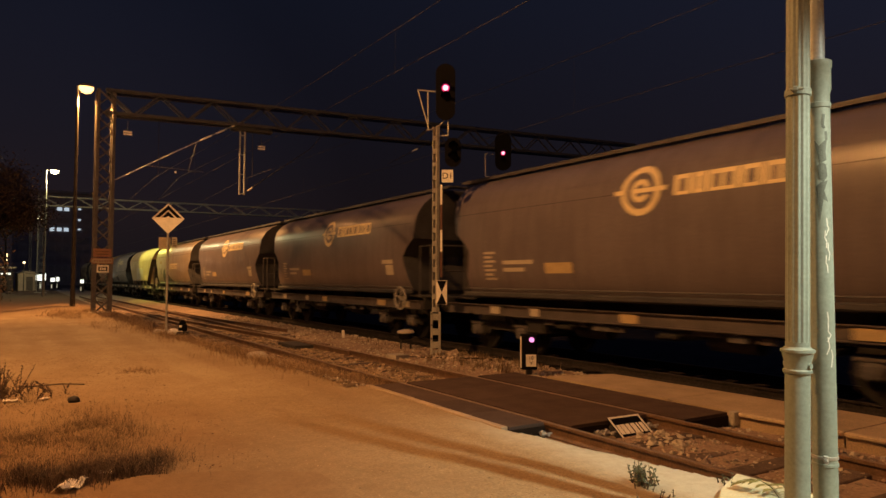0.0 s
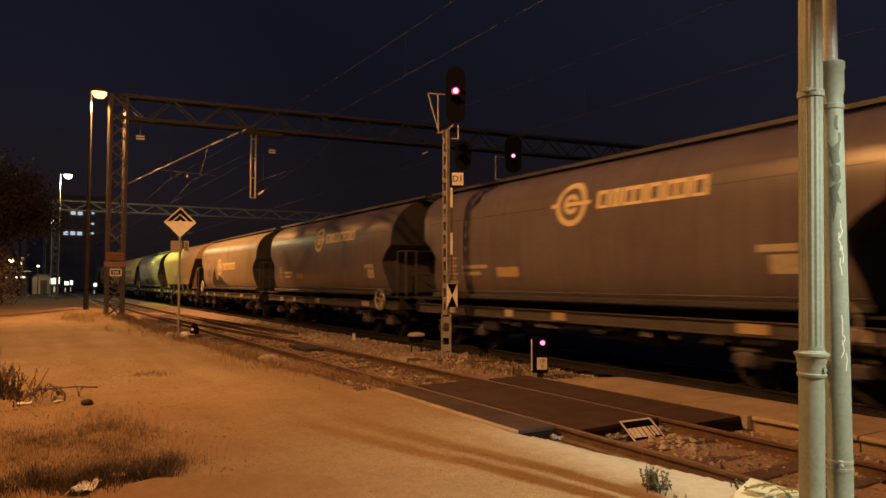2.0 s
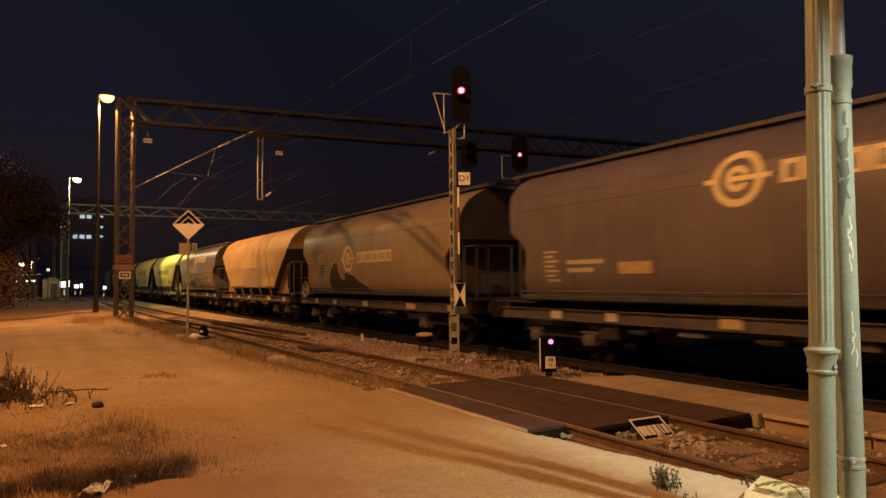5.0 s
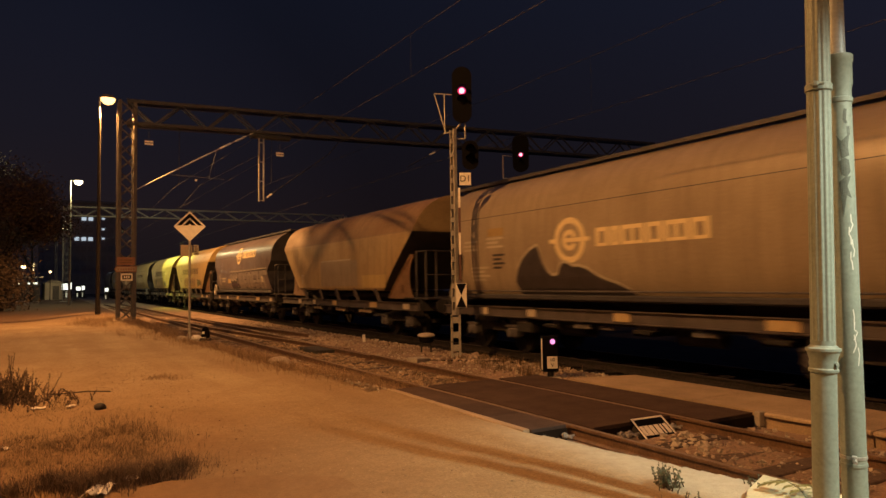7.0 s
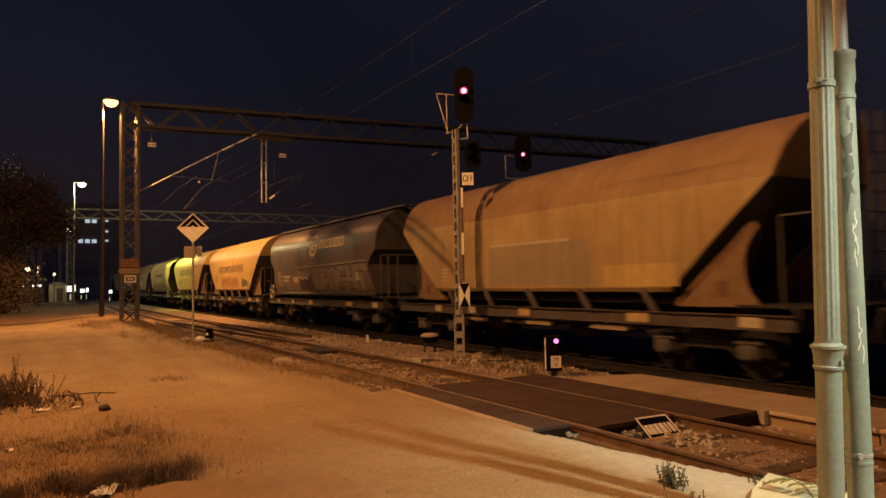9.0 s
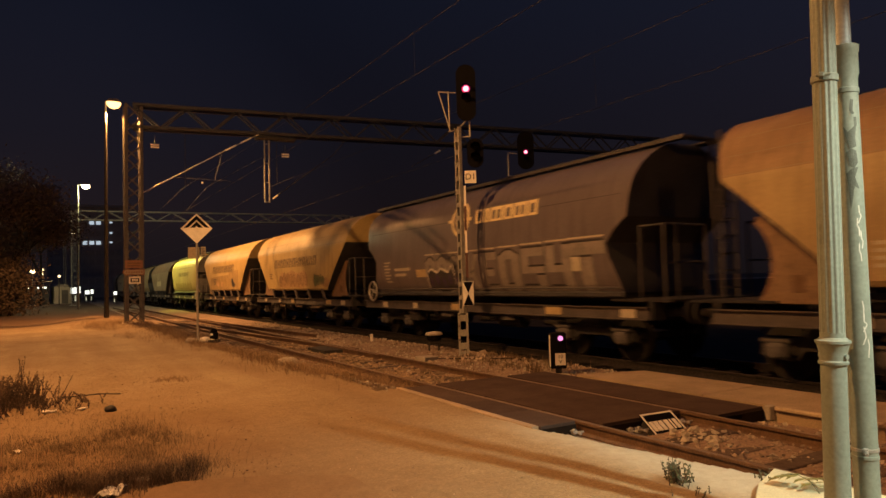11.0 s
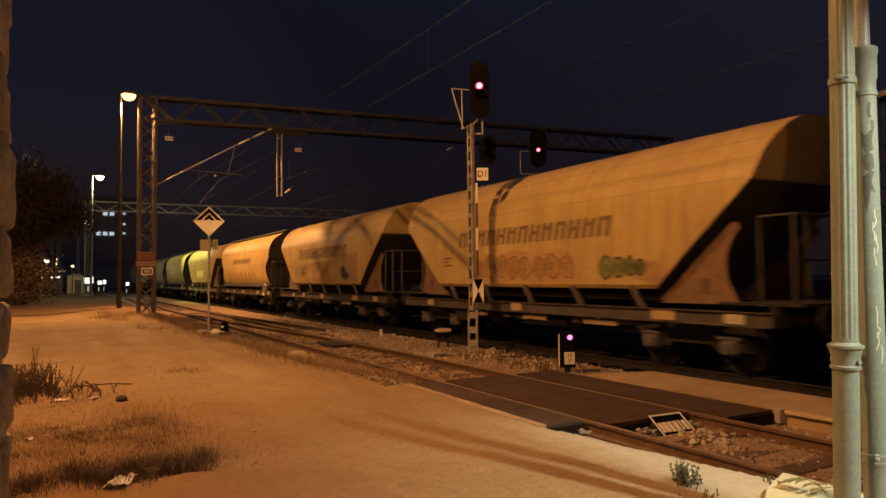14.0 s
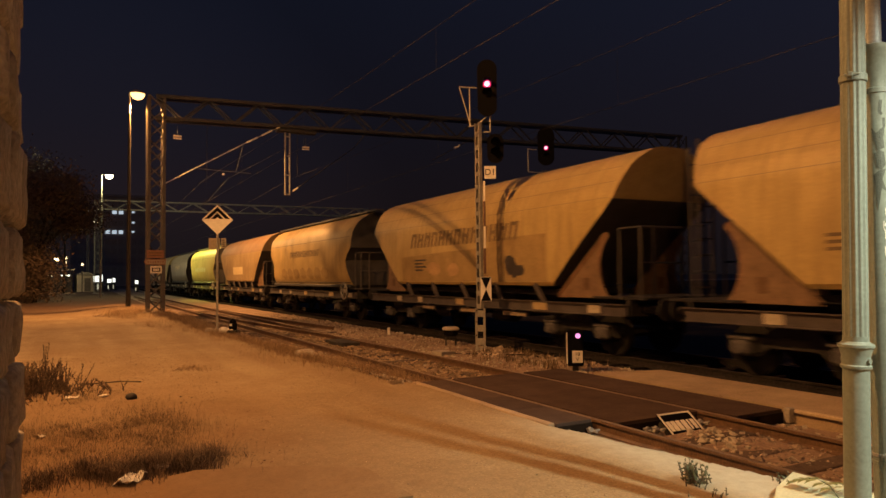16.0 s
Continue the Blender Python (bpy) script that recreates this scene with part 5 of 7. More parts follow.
def overhead():
    dp = thing("drop_post", pose(10.7, beam_y(10.7), 0), "galvanised drop post hanging from the gantry", "drop post")
    bm = BM()
    for x in (-0.13, 0.13):
        bar(bm, (x, 0, 6.45), (x, 0, 10.27), 0.07)
    for z in (6.5, 7.6, 8.7, 9.8):
        bar(bm, (-0.13, 0, z), (0.13, 0, z), 0.05)
    part("post", bm, GALV, dp)
    bm = BM()
    box(bm, (0.5, 0, 10.15), (2.3, 0.5, 0.22), bevel=0.02)
    part("mounting_plate", bm, GANTRY_STEEL, dp)
    arms = (((4.22, 6.8), (8.3, 9.2), (10.7, 10.55)), ((10.85, 6.6), (12.0, 7.5), (14.4, 9.3), (15.2, 10.3)), ((19.2, 8.8), (20.6, 9.6), (22.2, 10.5)), ((6.4, 5.95), (7.4, 7.2), (10.6, 9.1)))
    for k, pts in enumerate(arms):
        am = thing("bracket_arm", pose(0, 0, 0), "steel bracket arm with pale insulators on the overhead line", "bracket arm", "bracket arms")
        P = [Vector((x, beam_y(x) - 0.36, z)) for x, z in pts]
        bm = BM()
        for a, b in zip(P, P[1:]):
            rod(bm, a, b, 0.026 if k != 3 else 0.012, seg=8)
        part("tube", bm, GALV if k == 0 else GANTRY_STEEL, am)
        if k == 3:
            continue
        a, b = (P[1], P[2]) if k != 1 else (P[0], P[1])
        for j in range(3 if k == 0 else 1):
            u, v = a.lerp(b, 0.04 + j * 0.33), a.lerp(b, 0.28 + j * 0.33)
            bm = BM()
            rod(bm, u, v, 0.035, seg=10)
            for i in range(6):
                w = u.lerp(v, (i + 0.5) / 6)
                rod(bm, w, w + (v - u).normalized() * 0.03, 0.055, seg=10)
            part("insulator", bm, WHITE_PAINT, am, "pale ribbed insulator")
    # registration tube and its hanger below the first arm
    hg = thing("registration_tube", pose(0, 0, 0), "thin registration tube under the overhead line", "bracket arm")
    bm = BM()
    rod(bm, (5.9, beam_y(5.9), 7.75), (8.7, beam_y(8.7), 7.6), 0.016, seg=6)
    rod(bm, (8.3, beam_y(8.3), 9.2), (7.9, beam_y(7.9), 7.6), 0.012, seg=6)
    part("tube", bm, GANTRY_STEEL, hg)
    bm = BM()
    box(bm, (7.2, beam_y(7.2) - 0.32, 7.45), (0.1, 0.05, 0.1), bevel=0.01)
    part("clamp", bm, WHITE_PAINT, hg, "small pale clamp")
    for x, z in ((4.85, 9.36), (11.6, 9.15)):
        pl = thing("gantry_plate", pose(x, beam_y(x) - 0.45, z), "small pale striped plate under the gantry", "plate", "gantry plates")
        for dz in (-0.11, 0.02):
            bm = BM()
            box(bm, (0, 0, dz), (0.42, 0.02, 0.09), bevel=0.004)
            part("stripe", bm, WHITE_PAINT, pl)
        bm = BM()
        box(bm, (0, 0.02, 0.2), (0.03, 0.02, 0.75))
        part("hanger", bm, GANTRY_STEEL, pl)
    for x, zm, zc, label in ((6.4, 7.0, 5.93, "the siding"), (11.25, 7.3, 5.75, "the main line")):
        ol = thing("overhead_line", pose(0, 0, 0), "thin dark overhead wires above " + label, "overhead line", "overhead lines")

        def at(y, contact):
            u = ((y - 39) / 56) % 1.0
            p, _ = on_line(x, float(y))
            return Vector((p.x, p.y, zc if contact else zm + 0.3 - 2.0 * u * (1 - u)))
        for nm, c in (("messenger_wire", False), ("contact_wire", True)):
            bm = BM()
            tube(bm, [at(y, c) for y in np.arange(-20, 101, 4.0)], 0.0065, 5)
            part(nm, bm, WIRE, ol)
        for y in np.arange(-15, 96, 9.0):
            bm = BM()
            tube(bm, [at(y, True), at(y, False)], 0.0025, 4)
            part("dropper", bm, WIRE, ol)
        bm = BM()
        yb = beam_y(x)
        tube(bm, [at(yb, False), Vector((x, yb, 10.3))], 0.015, 5)
        part("hanger", bm, WIRE, ol)


overhead()

VIEW = -31.5      # turn of what faces the yard


def flat(bm, outline, thick, y):
    """An outline in local x-z at depth y, thick towards the back."""
    prism(bm, outline, thick, Matrix(((1, 0, 0, 0), (0, 0, 1, y + thick / 2), (0, 1, 0, 0), (0, 0, 0, 1))))


def text_mesh(body, size):
    cu = bpy.data.curves.new("text", "FONT")
    cu.body, cu.size, cu.extrude = body, size, 0.002
    cu.align_x, cu.align_y = "CENTER", "CENTER"
    ob = new("text", cu)
    me = bpy.data.meshes.new_from_object(ob.evaluated_get(bpy.context.evaluated_depsgraph_get()))
    bpy.data.objects.remove(ob)
    return me


def lettering(parent, body, size, x, y, z, mat):
    me = text_mesh(body, size)
    me.materials.clear()
    me.materials.append(mat)
    ob = part("lettering", me, None, parent, "dark lettering")
    ob.matrix_basis = pose(x, y, z, 90, 0, 0)


def signal_head(parent, x, z0, z1, wide, lens_z, lit=True):
    zc = (z0 + z1) / 2
    bm = BM()
    out = []
    for k in range(24):
        a = 2 * math.pi * k / 24
        c, s = math.cos(a), math.sin(a)
        hz = (z1 - z0) / 2 - wide / 2
        out.append((x + wide / 2 * c, zc + (hz if s >= 0 else -hz) + wide / 2 * s))
    flat(bm, out, 0.02, -0.12)
    flat(bm, [(x - wide * 0.3, z0 + 0.12), (x + wide * 0.3, z0 + 0.12), (x + wide * 0.3, z1 - 0.12), (x - wide * 0.3, z1 - 0.12)], 0.2, -0.10)
    hd = part("signal_head", bm, BLACK_PAINT, parent, "black signal head with rounded backboard")
    for lz in lens_z:
        bm = BM()
        n = 16
        for k in range(n):
            a0, a1 = math.pi * k / n - 0.2, math.pi * (k + 1) / n - 0.2
            r = 0.12
            vs = [bm.verts.new((x + r * math.cos(a), yy, lz + r * math.sin(a))) for a, yy in ((a0, -0.12), (a1, -0.12), (a1, -0.36), (a0, -0.36))]
            bm.faces.new(vs)
        bmesh.ops.solidify(bm, geom=bm.faces[:], thickness=0.006)
        part("hood", bm, BLACK_PAINT, hd)
        bm = BM()
        rod(bm, (x, -0.15, lz), (x, -0.12, lz), 0.07, seg=20)
        # Glowing disc behind the lit lens stands in for its light's halo.
        if lit and lz == max(lens_z):
            halo = BM()
            rod(halo, (x, -0.135, lz), (x, -0.121, lz), 0.105, seg=24)
            part("lens_halo", halo, RED_HALO, hd, "magenta disc added as the lens's halo")
        part("lens", bm, RED_GLOW if (lit and lz == max(lens_z)) else BLACK_PAINT, hd, "glowing red lens" if (lit and lz == max(lens_z)) else "unlit lens")
    return hd


def main_signal():
    sg = thing("signal_mast", pose(9.03, 14.7, 0, 0, 0, VIEW), "pierced steel signal mast showing a red light beside the main line", "railway signal", "signals")
    along = pose(0, 0, 0, 0, 0, -VIEW)
    for s in (-1, 1):
        bm = BM()
        box(bm, (0, s * 0.1, 3.3), (0.088, 0.012, 4.72), bevel=0.003)
        part("side_plate", bm, GALV, sg).matrix_basis = along
        for y in (-0.078, 0.078):
            bm = BM()
            box(bm, (s * 0.044, y, 3.3), (0.012, 0.044, 4.72), bevel=0.003)
            part("face_strip", bm, GALV, sg).matrix_basis = along
    bm = BM()
    box(bm, (0, 0, 0), (0.010, 0.13, 0.12), bevel=0.003)
    bat = mesh_of(bm, "batten", GALV)
    for z in np.arange(1.0, 5.65, 0.335):
        for s in (-1, 1):
            part("batten", bat, None, sg).matrix_basis = along @ pose(s * 0.044, 0, float(z))
    bm = BM()
    for x in (-0.1, 0.1):
        box(bm, (x, 0, 0.38), (0.06, 0.16, 1.14), bevel=0.006)
    for z in (-0.1, 0.12, 0.45, 0.82):
        box(bm, (0, -0.03, z), (0.19, 0.08, 0.16), bevel=0.006)
    part("pedestal", bm, GALV, sg, "pale steel pedestal with holes")
    for z in (0.28, 0.62, 0.9):
        bm = BM()
        rod(bm, (-0.1, -0.11, z), (-0.1, -0.07, z), 0.02, seg=8)
        part("bolt", bm, DARK_STEEL, sg)
    bm = BM()
    box(bm, (0, 0, -0.25), (0.55, 0.55, 0.25), bevel=0.03)
    part("footing", bm, CONCRETE, sg)
    for z0, z1, m, lab in ((3.65, 4.15, WHITE_PAINT, "white"), (3.02, 3.64, RED_PAINT, "red"), (2.46, 3.01, WHITE_PAINT, "white"), (1.82, 2.45, RED_PAINT, "red")):
        bm = BM()
        box(bm, (0.135, -0.11, (z0 + z1) / 2), (0.055, 0.008, z1 - z0), bevel=0.002)
        part("mast_plate", bm, m, sg, "narrow " + lab + " mast plate")
    bm = BM()
    box(bm, (0.29, -0.12, 4.37), (0.29, 0.012, 0.32), bevel=0.003)
    pl = part("name_plate", bm, WHITE_PAINT, sg, "white signal name plate")
    lettering(pl, "D1", 0.22, 0.29, -0.131, 4.37, BLACK_PAINT)
    bm = BM()
    box(bm, (0.15, -0.125, 1.435), (0.27, 0.012, 0.61), bevel=0.003)
    tie = part("marker_plate", bm, WHITE_PAINT, sg, "pale marker plate with two black triangles")
    for s in (-1, 1):
        bm = BM()
        flat(bm, [(0.15 - 0.125, 1.435 + s * 0.295), (0.15 + 0.125, 1.435 + s * 0.295), (0.15, 1.435 + s * 0.005)], 0.004, -0.137)
        part("triangle", bm, BLACK_PAINT, tie, "black triangle")
    signal_head(sg, 0.24, 5.8, 7.25, 0.5, (6.62, 6.36))
    signal_head(sg, 0.43, 4.6, 5.35, 0.42, (5.1, 4.85), lit=False)
    bm = BM()
    rod(bm, (0.05, 0.02, 5.42), (0.31, -0.02, 5.42), 0.02, seg=8)
    rod(bm, (0.31, -0.02, 5.42), (0.31, -0.02, 5.86), 0.022, seg=8)
    rod(bm, (0.0, 0.02, 5.6), (0.24, -0.02, 5.85), 0.02, seg=8)
    part("bracket", bm, GALV, sg)
    bm = BM()
    for a, b in (((-0.47, 6.6), (-0.02, 6.56)), ((-0.46, 6.58), (-0.18, 5.57)), ((-0.21, 6.56), (-0.20, 5.58)), ((-0.24, 5.56), (-0.05, 5.6))):
        rod(bm, (a[0], 0, a[1]), (b[0], 0, b[1]), 0.017, seg=8)
    part("safety_cage", bm, GALV, sg, "thin galvanised safety frame")


def rear_signal():
    sg = thing("signal_mast", pose(18.72, 24.82, 0, 0, 0, VIEW), "dark signal mast with a red light beyond the train", "railway signal", "signals")
    bm = BM()
    for x in (-0.08, 0.08):
        box(bm, (x, 0, 3.2), (0.04, 0.1, 6.6))
    for z in np.arange(0.3, 6.5, 0.4):
        box(bm, (0, -0.05, z), (0.16, 0.012, 0.12))
    part("mast", bm, OLD_STEEL, sg)
    signal_head(sg, 0.1, 6.7, 8.45, 0.75, (7.5, 7.15))
    bm = BM()
    rod(bm, (-0.7, 0, 6.45), (-0.7, 0, 7.5), 0.028, seg=8)
    rod(bm, (-0.7, 0, 7.5), (-0.3, 0, 7.45), 0.02, seg=8)
    rod(bm, (-0.7, 0, 6.45), (0, 0, 6.4), 0.02, seg=8)
    part("safety_cage", bm, GALV, sg)


def shunt_signal():
    sg = thing("shunting_signal", pose(8.57, 10.46, 0, 0, 0, VIEW), "low black shunting signal with a violet light and number plate", "railway signal", "signals")
    bm = BM()
    box(bm, (-0.01, 0, 0.36), (0.31, 0.24, 0.68), bevel=0.02)
    bdy = part("housing", bm, BLACK_PAINT, sg)
    bm = BM()
    box(bm, (-0.172, -0.1, 0.36), (0.02, 0.05, 0.6), bevel=0.004)
    part("edge_strip", bm, WHITE_PAINT, bdy, "pale worn edge strip")
    bm = BM()
    rod(bm, (0.035, -0.15, 0.6), (0.035, -0.118, 0.6), 0.048, seg=16)
    part("lens", bm, SHUNT_GLOW, bdy, "glowing violet lens")
    bm = BM()
    for k in range(10):
        a0, a1 = math.pi * k / 10, math.pi * (k + 1) / 10
        bm.faces.new([bm.verts.new((0.035 + 0.075 * math.cos(a), yy, 0.6 + 0.075 * math.sin(a))) for a, yy in ((a0, -0.11), (a1, -0.11), (a1, -0.26), (a0, -0.26))])
    bmesh.ops.solidify(bm, geom=bm.faces[:], thickness=0.005)
    part("hood", bm, BLACK_PAINT, bdy)
    bm = BM()
    box(bm, (0.022, -0.128, 0.2), (0.2, 0.01, 0.23), bevel=0.003)
    pl = part("number_plate", bm, WHITE_PAINT, sg, "white number plate")
    lettering(pl, "10", 0.1, 0.022, -0.137, 0.25, BLACK_PAINT)
    lettering(pl, "V", 0.1, 0.022, -0.137, 0.15, BLACK_PAINT)
    bm = BM()
    rod(bm, (0, 0, -0.25), (0, 0, 0.05), 0.06, seg=10)
    part("post", bm, DARK_STEEL, sg)
    bm = BM()
    box(bm, (0, -0.02, -0.16), (0.42, 0.34, 0.16), bevel=0.03)
    part("footing", bm, KERB, sg, "pale concrete footing")


main_signal()
rear_signal()
shunt_signal()


def cable_box():
    cb = thing("cable_box", pose(8.95, 16.1, -0.12, 0, 0, VIEW), "dark track cable box with a pale domed lid", "cable box")
    bm = BM()
    lathe(bm, [(0.23, 0.44), (0.245, 0.47), (0.2, 0.52), (0.08, 0.54), (0.01, 0.545)], 20)
    part("lid", bm, KERB, cb, "pale domed lid")
    bm = BM()
    lathe(bm, [(0.12, 0.28), (0.19, 0.31), (0.2, 0.44)], 16)
    part("body", bm, BLACK_PAINT, cb)
    for x in (-0.13, 0.13):
        bm = BM()
        box(bm, (x, 0, 0.13), (0.05, 0.05, 0.34), bevel=0.006)
        part("leg", bm, DARK_STEEL, cb)
    sl = thing("concrete_slab", pose(7.95, 14.7, -0.16, 2, 3, 20), "small pale concrete cable cover beside the rail", "slab")
    bm = BM()
    box(bm, (0, 0, 0.05), (0.5, 0.34, 0.12), bevel=0.015)
    part("slab", bm, KERB, sl)
    pg = thing("marker_peg", pose(9.05, 20.4, -0.16, 4, -6, 0), "short white marker peg in the ballast", "peg")
    bm = BM()
    box(bm, (0, 0, 0.13), (0.09, 0.05, 0.3), bevel=0.01)
    part("peg", bm, WHITE_PAINT, pg)


cable_box()


def diamond_sign():
    ds = thing("diamond_sign", pose(4.24, 23.62, 0, 0, 0, -12), "white diamond sign with two black chevrons on a thin post", "railway sign")
    bm = BM()
    rod(bm, (0, 0.03, -0.1), (0, 0.03, 4.1), 0.038, seg=10)
    part("post", bm, GALV, ds)
    bm = BM()
    r = 0.5
    flat(bm, [(0, 3.73 - r), (r, 3.73), (0, 3.73 + r), (-r, 3.73)], 0.018, -0.03)
    bd = part("board", bm, WHITE_PAINT, ds, "white diamond board")
    for z, w in ((3.73 + 0.03, 0.40), (3.73 + 0.03, 0.2)):
        bm = BM()
        t = 0.10
        flat(bm, [(-w, z), (0, z + w), (w, z), (w - t * 1.42, z), (0, z + w - t * 1.42), (-w + t * 1.42, z)], 0.004, -0.036)
        part("chevron", bm, BLACK_PAINT, bd, "black chevron")
    bm = BM()
    box(bm, (-0.1, 0.06, 2.93), (0.36, 0.03, 0.38), bevel=0.006)
    part("rear_plate", bm, BOARD_PALE, ds, "dull tan back of a square plate")
    bm = BM()
    box(bm, (0.2, 0.0, 2.95), (0.16, 0.02, 0.34), bevel=0.004)
    sp = part("small_plate", bm, KERB, ds, "small plate with unreadable marks")
    for k in range(4):
        bm = BM()
        box(bm, (0.2 + 0.01 * (-1) ** k, -0.013, 2.84 + k * 0.07), (0.09, 0.006, 0.03))
        part("mark_bar", bm, DARK_STEEL, sp)
    # painted stones and a black point lantern at the foot
    for x, y, s, m in ((-0.18, -0.1, 0.16, PALE_STONE), (0.16, -0.06, 0.17, WHITE_PAINT), (0.34, -0.02, 0.15, WHITE_PAINT), (-0.03, 0.1, 0.12, PALE_STONE)):
        stone = boulder(s, int(100 + x * 50), m)
        stone.matrix_basis = ds.matrix_basis @ pose(x * 1.3, y, 0.04)
        tagged(stone, "white painted stone at the foot of the sign", "stone", "painted stones")
    ln = thing("point_lantern", pose(4.72, 23.45, -0.03, 0, 0, -20), "small black point indicator beside the siding", "point indicator")
    bm = BM()
    box(bm, (0, 0, 0.2), (0.26, 0.2, 0.26), bevel=0.04)
    lathe(bm, [(0.1, 0.33), (0.12, 0.36), (0.05, 0.44), (0.01, 0.45)], 12)
    part("housing", bm, BLACK_PAINT, ln)
    bm = BM()
    box(bm, (0, 0, 0.03), (0.34, 0.3, 0.1), bevel=0.02)
    part("base", bm, DARK_STEEL, ln)
    bm = BM()
    box(bm, (-0.06, -0.11, 0.25), (0.08, 0.012, 0.07))
    part("plate", bm, WHITE_PAINT, ln, "small white plate")


def boulder(size, seed, mat, name="stone"):
    bm = BM()
    bmesh.ops.create_icosphere(bm, subdivisions=2, radius=size)
    r = random.Random(seed)
    off = Vector((r.uniform(-9, 9), r.uniform(-9, 9), r.uniform(-9, 9)))
    for v in bm.verts:
        n = noise.noise(v.co / size * 0.9 + off)
        v.co *= 1 + 0.35 * n
        v.co.z *= 0.7
    return part(name, bm, mat, None, smooth=50)


diamond_sign()


SIGN_BROWN = surf("faded_sign_brown", (0.30, 0.15, 0.10), 0.7, var=0.3, scale=9, fine=60, bump=0.1)


def tower_signs():
    sg = thing("arrow_sign", pose(3.77, 38.6, 2.66), "brown-edged pale arrow sign on the lattice tower", "sign", "tower signs")
    bm = BM()
    flat(bm, [(-0.54, 0), (-0.4, 0.15), (0.54, 0.15), (0.54, -0.15), (-0.4, -0.15)], 0.02, 0)
    part("board", bm, SIGN_BROWN, sg)
    bm = BM()
    flat(bm, [(-0.47, 0), (-0.37, 0.1), (0.49, 0.1), (0.49, -0.1), (-0.37, -0.1)], 0.006, -0.007)
    part("field", bm, KERB, sg)
    for k in range(7):
        bm = BM()
        box(bm, (-0.32 + k * 0.12, -0.011, 0), (0.075, 0.006, 0.11))
        part("mark_bar", bm, SIGN_BROWN, sg)
    sg = thing("notice_plate", pose(3.84, 38.6, 2.25), "white notice plate with a dark frame on the tower", "sign", "tower signs")
    bm = BM()
    box(bm, (0, 0, 0), (0.56, 0.015, 0.38), bevel=0.004)
    part("board", bm, WHITE_PAINT, sg)
    bm = BM()
    box(bm, (0, -0.01, 0), (0.42, 0.006, 0.22))
    part("frame", bm, DARK_STEEL, sg)
    for k in range(3):
        bm = BM()
        box(bm, (-0.1 + k * 0.1, -0.016, 0), (0.07, 0.006, 0.13))
        part("mark_bar", bm, WHITE_PAINT, sg)
    sg = thing("warning_plate", pose(3.8, 38.6, 3.07), "faded brown warning plate on the tower", "sign", "tower signs")
    bm = BM()
    box(bm, (0, 0, 0), (0.84, 0.015, 0.42), bevel=0.004)
    part("board", bm, SIGN_BROWN, sg)
    for z in (-0.08, 0.06):
        bm = BM()
        box(bm, (0, -0.01, z), (0.6, 0.006, 0.05))
        part("mark_bar", bm, RUST, sg)


tower_signs()

# ---- the pipes, unseen walls and the stone gate pillar ----


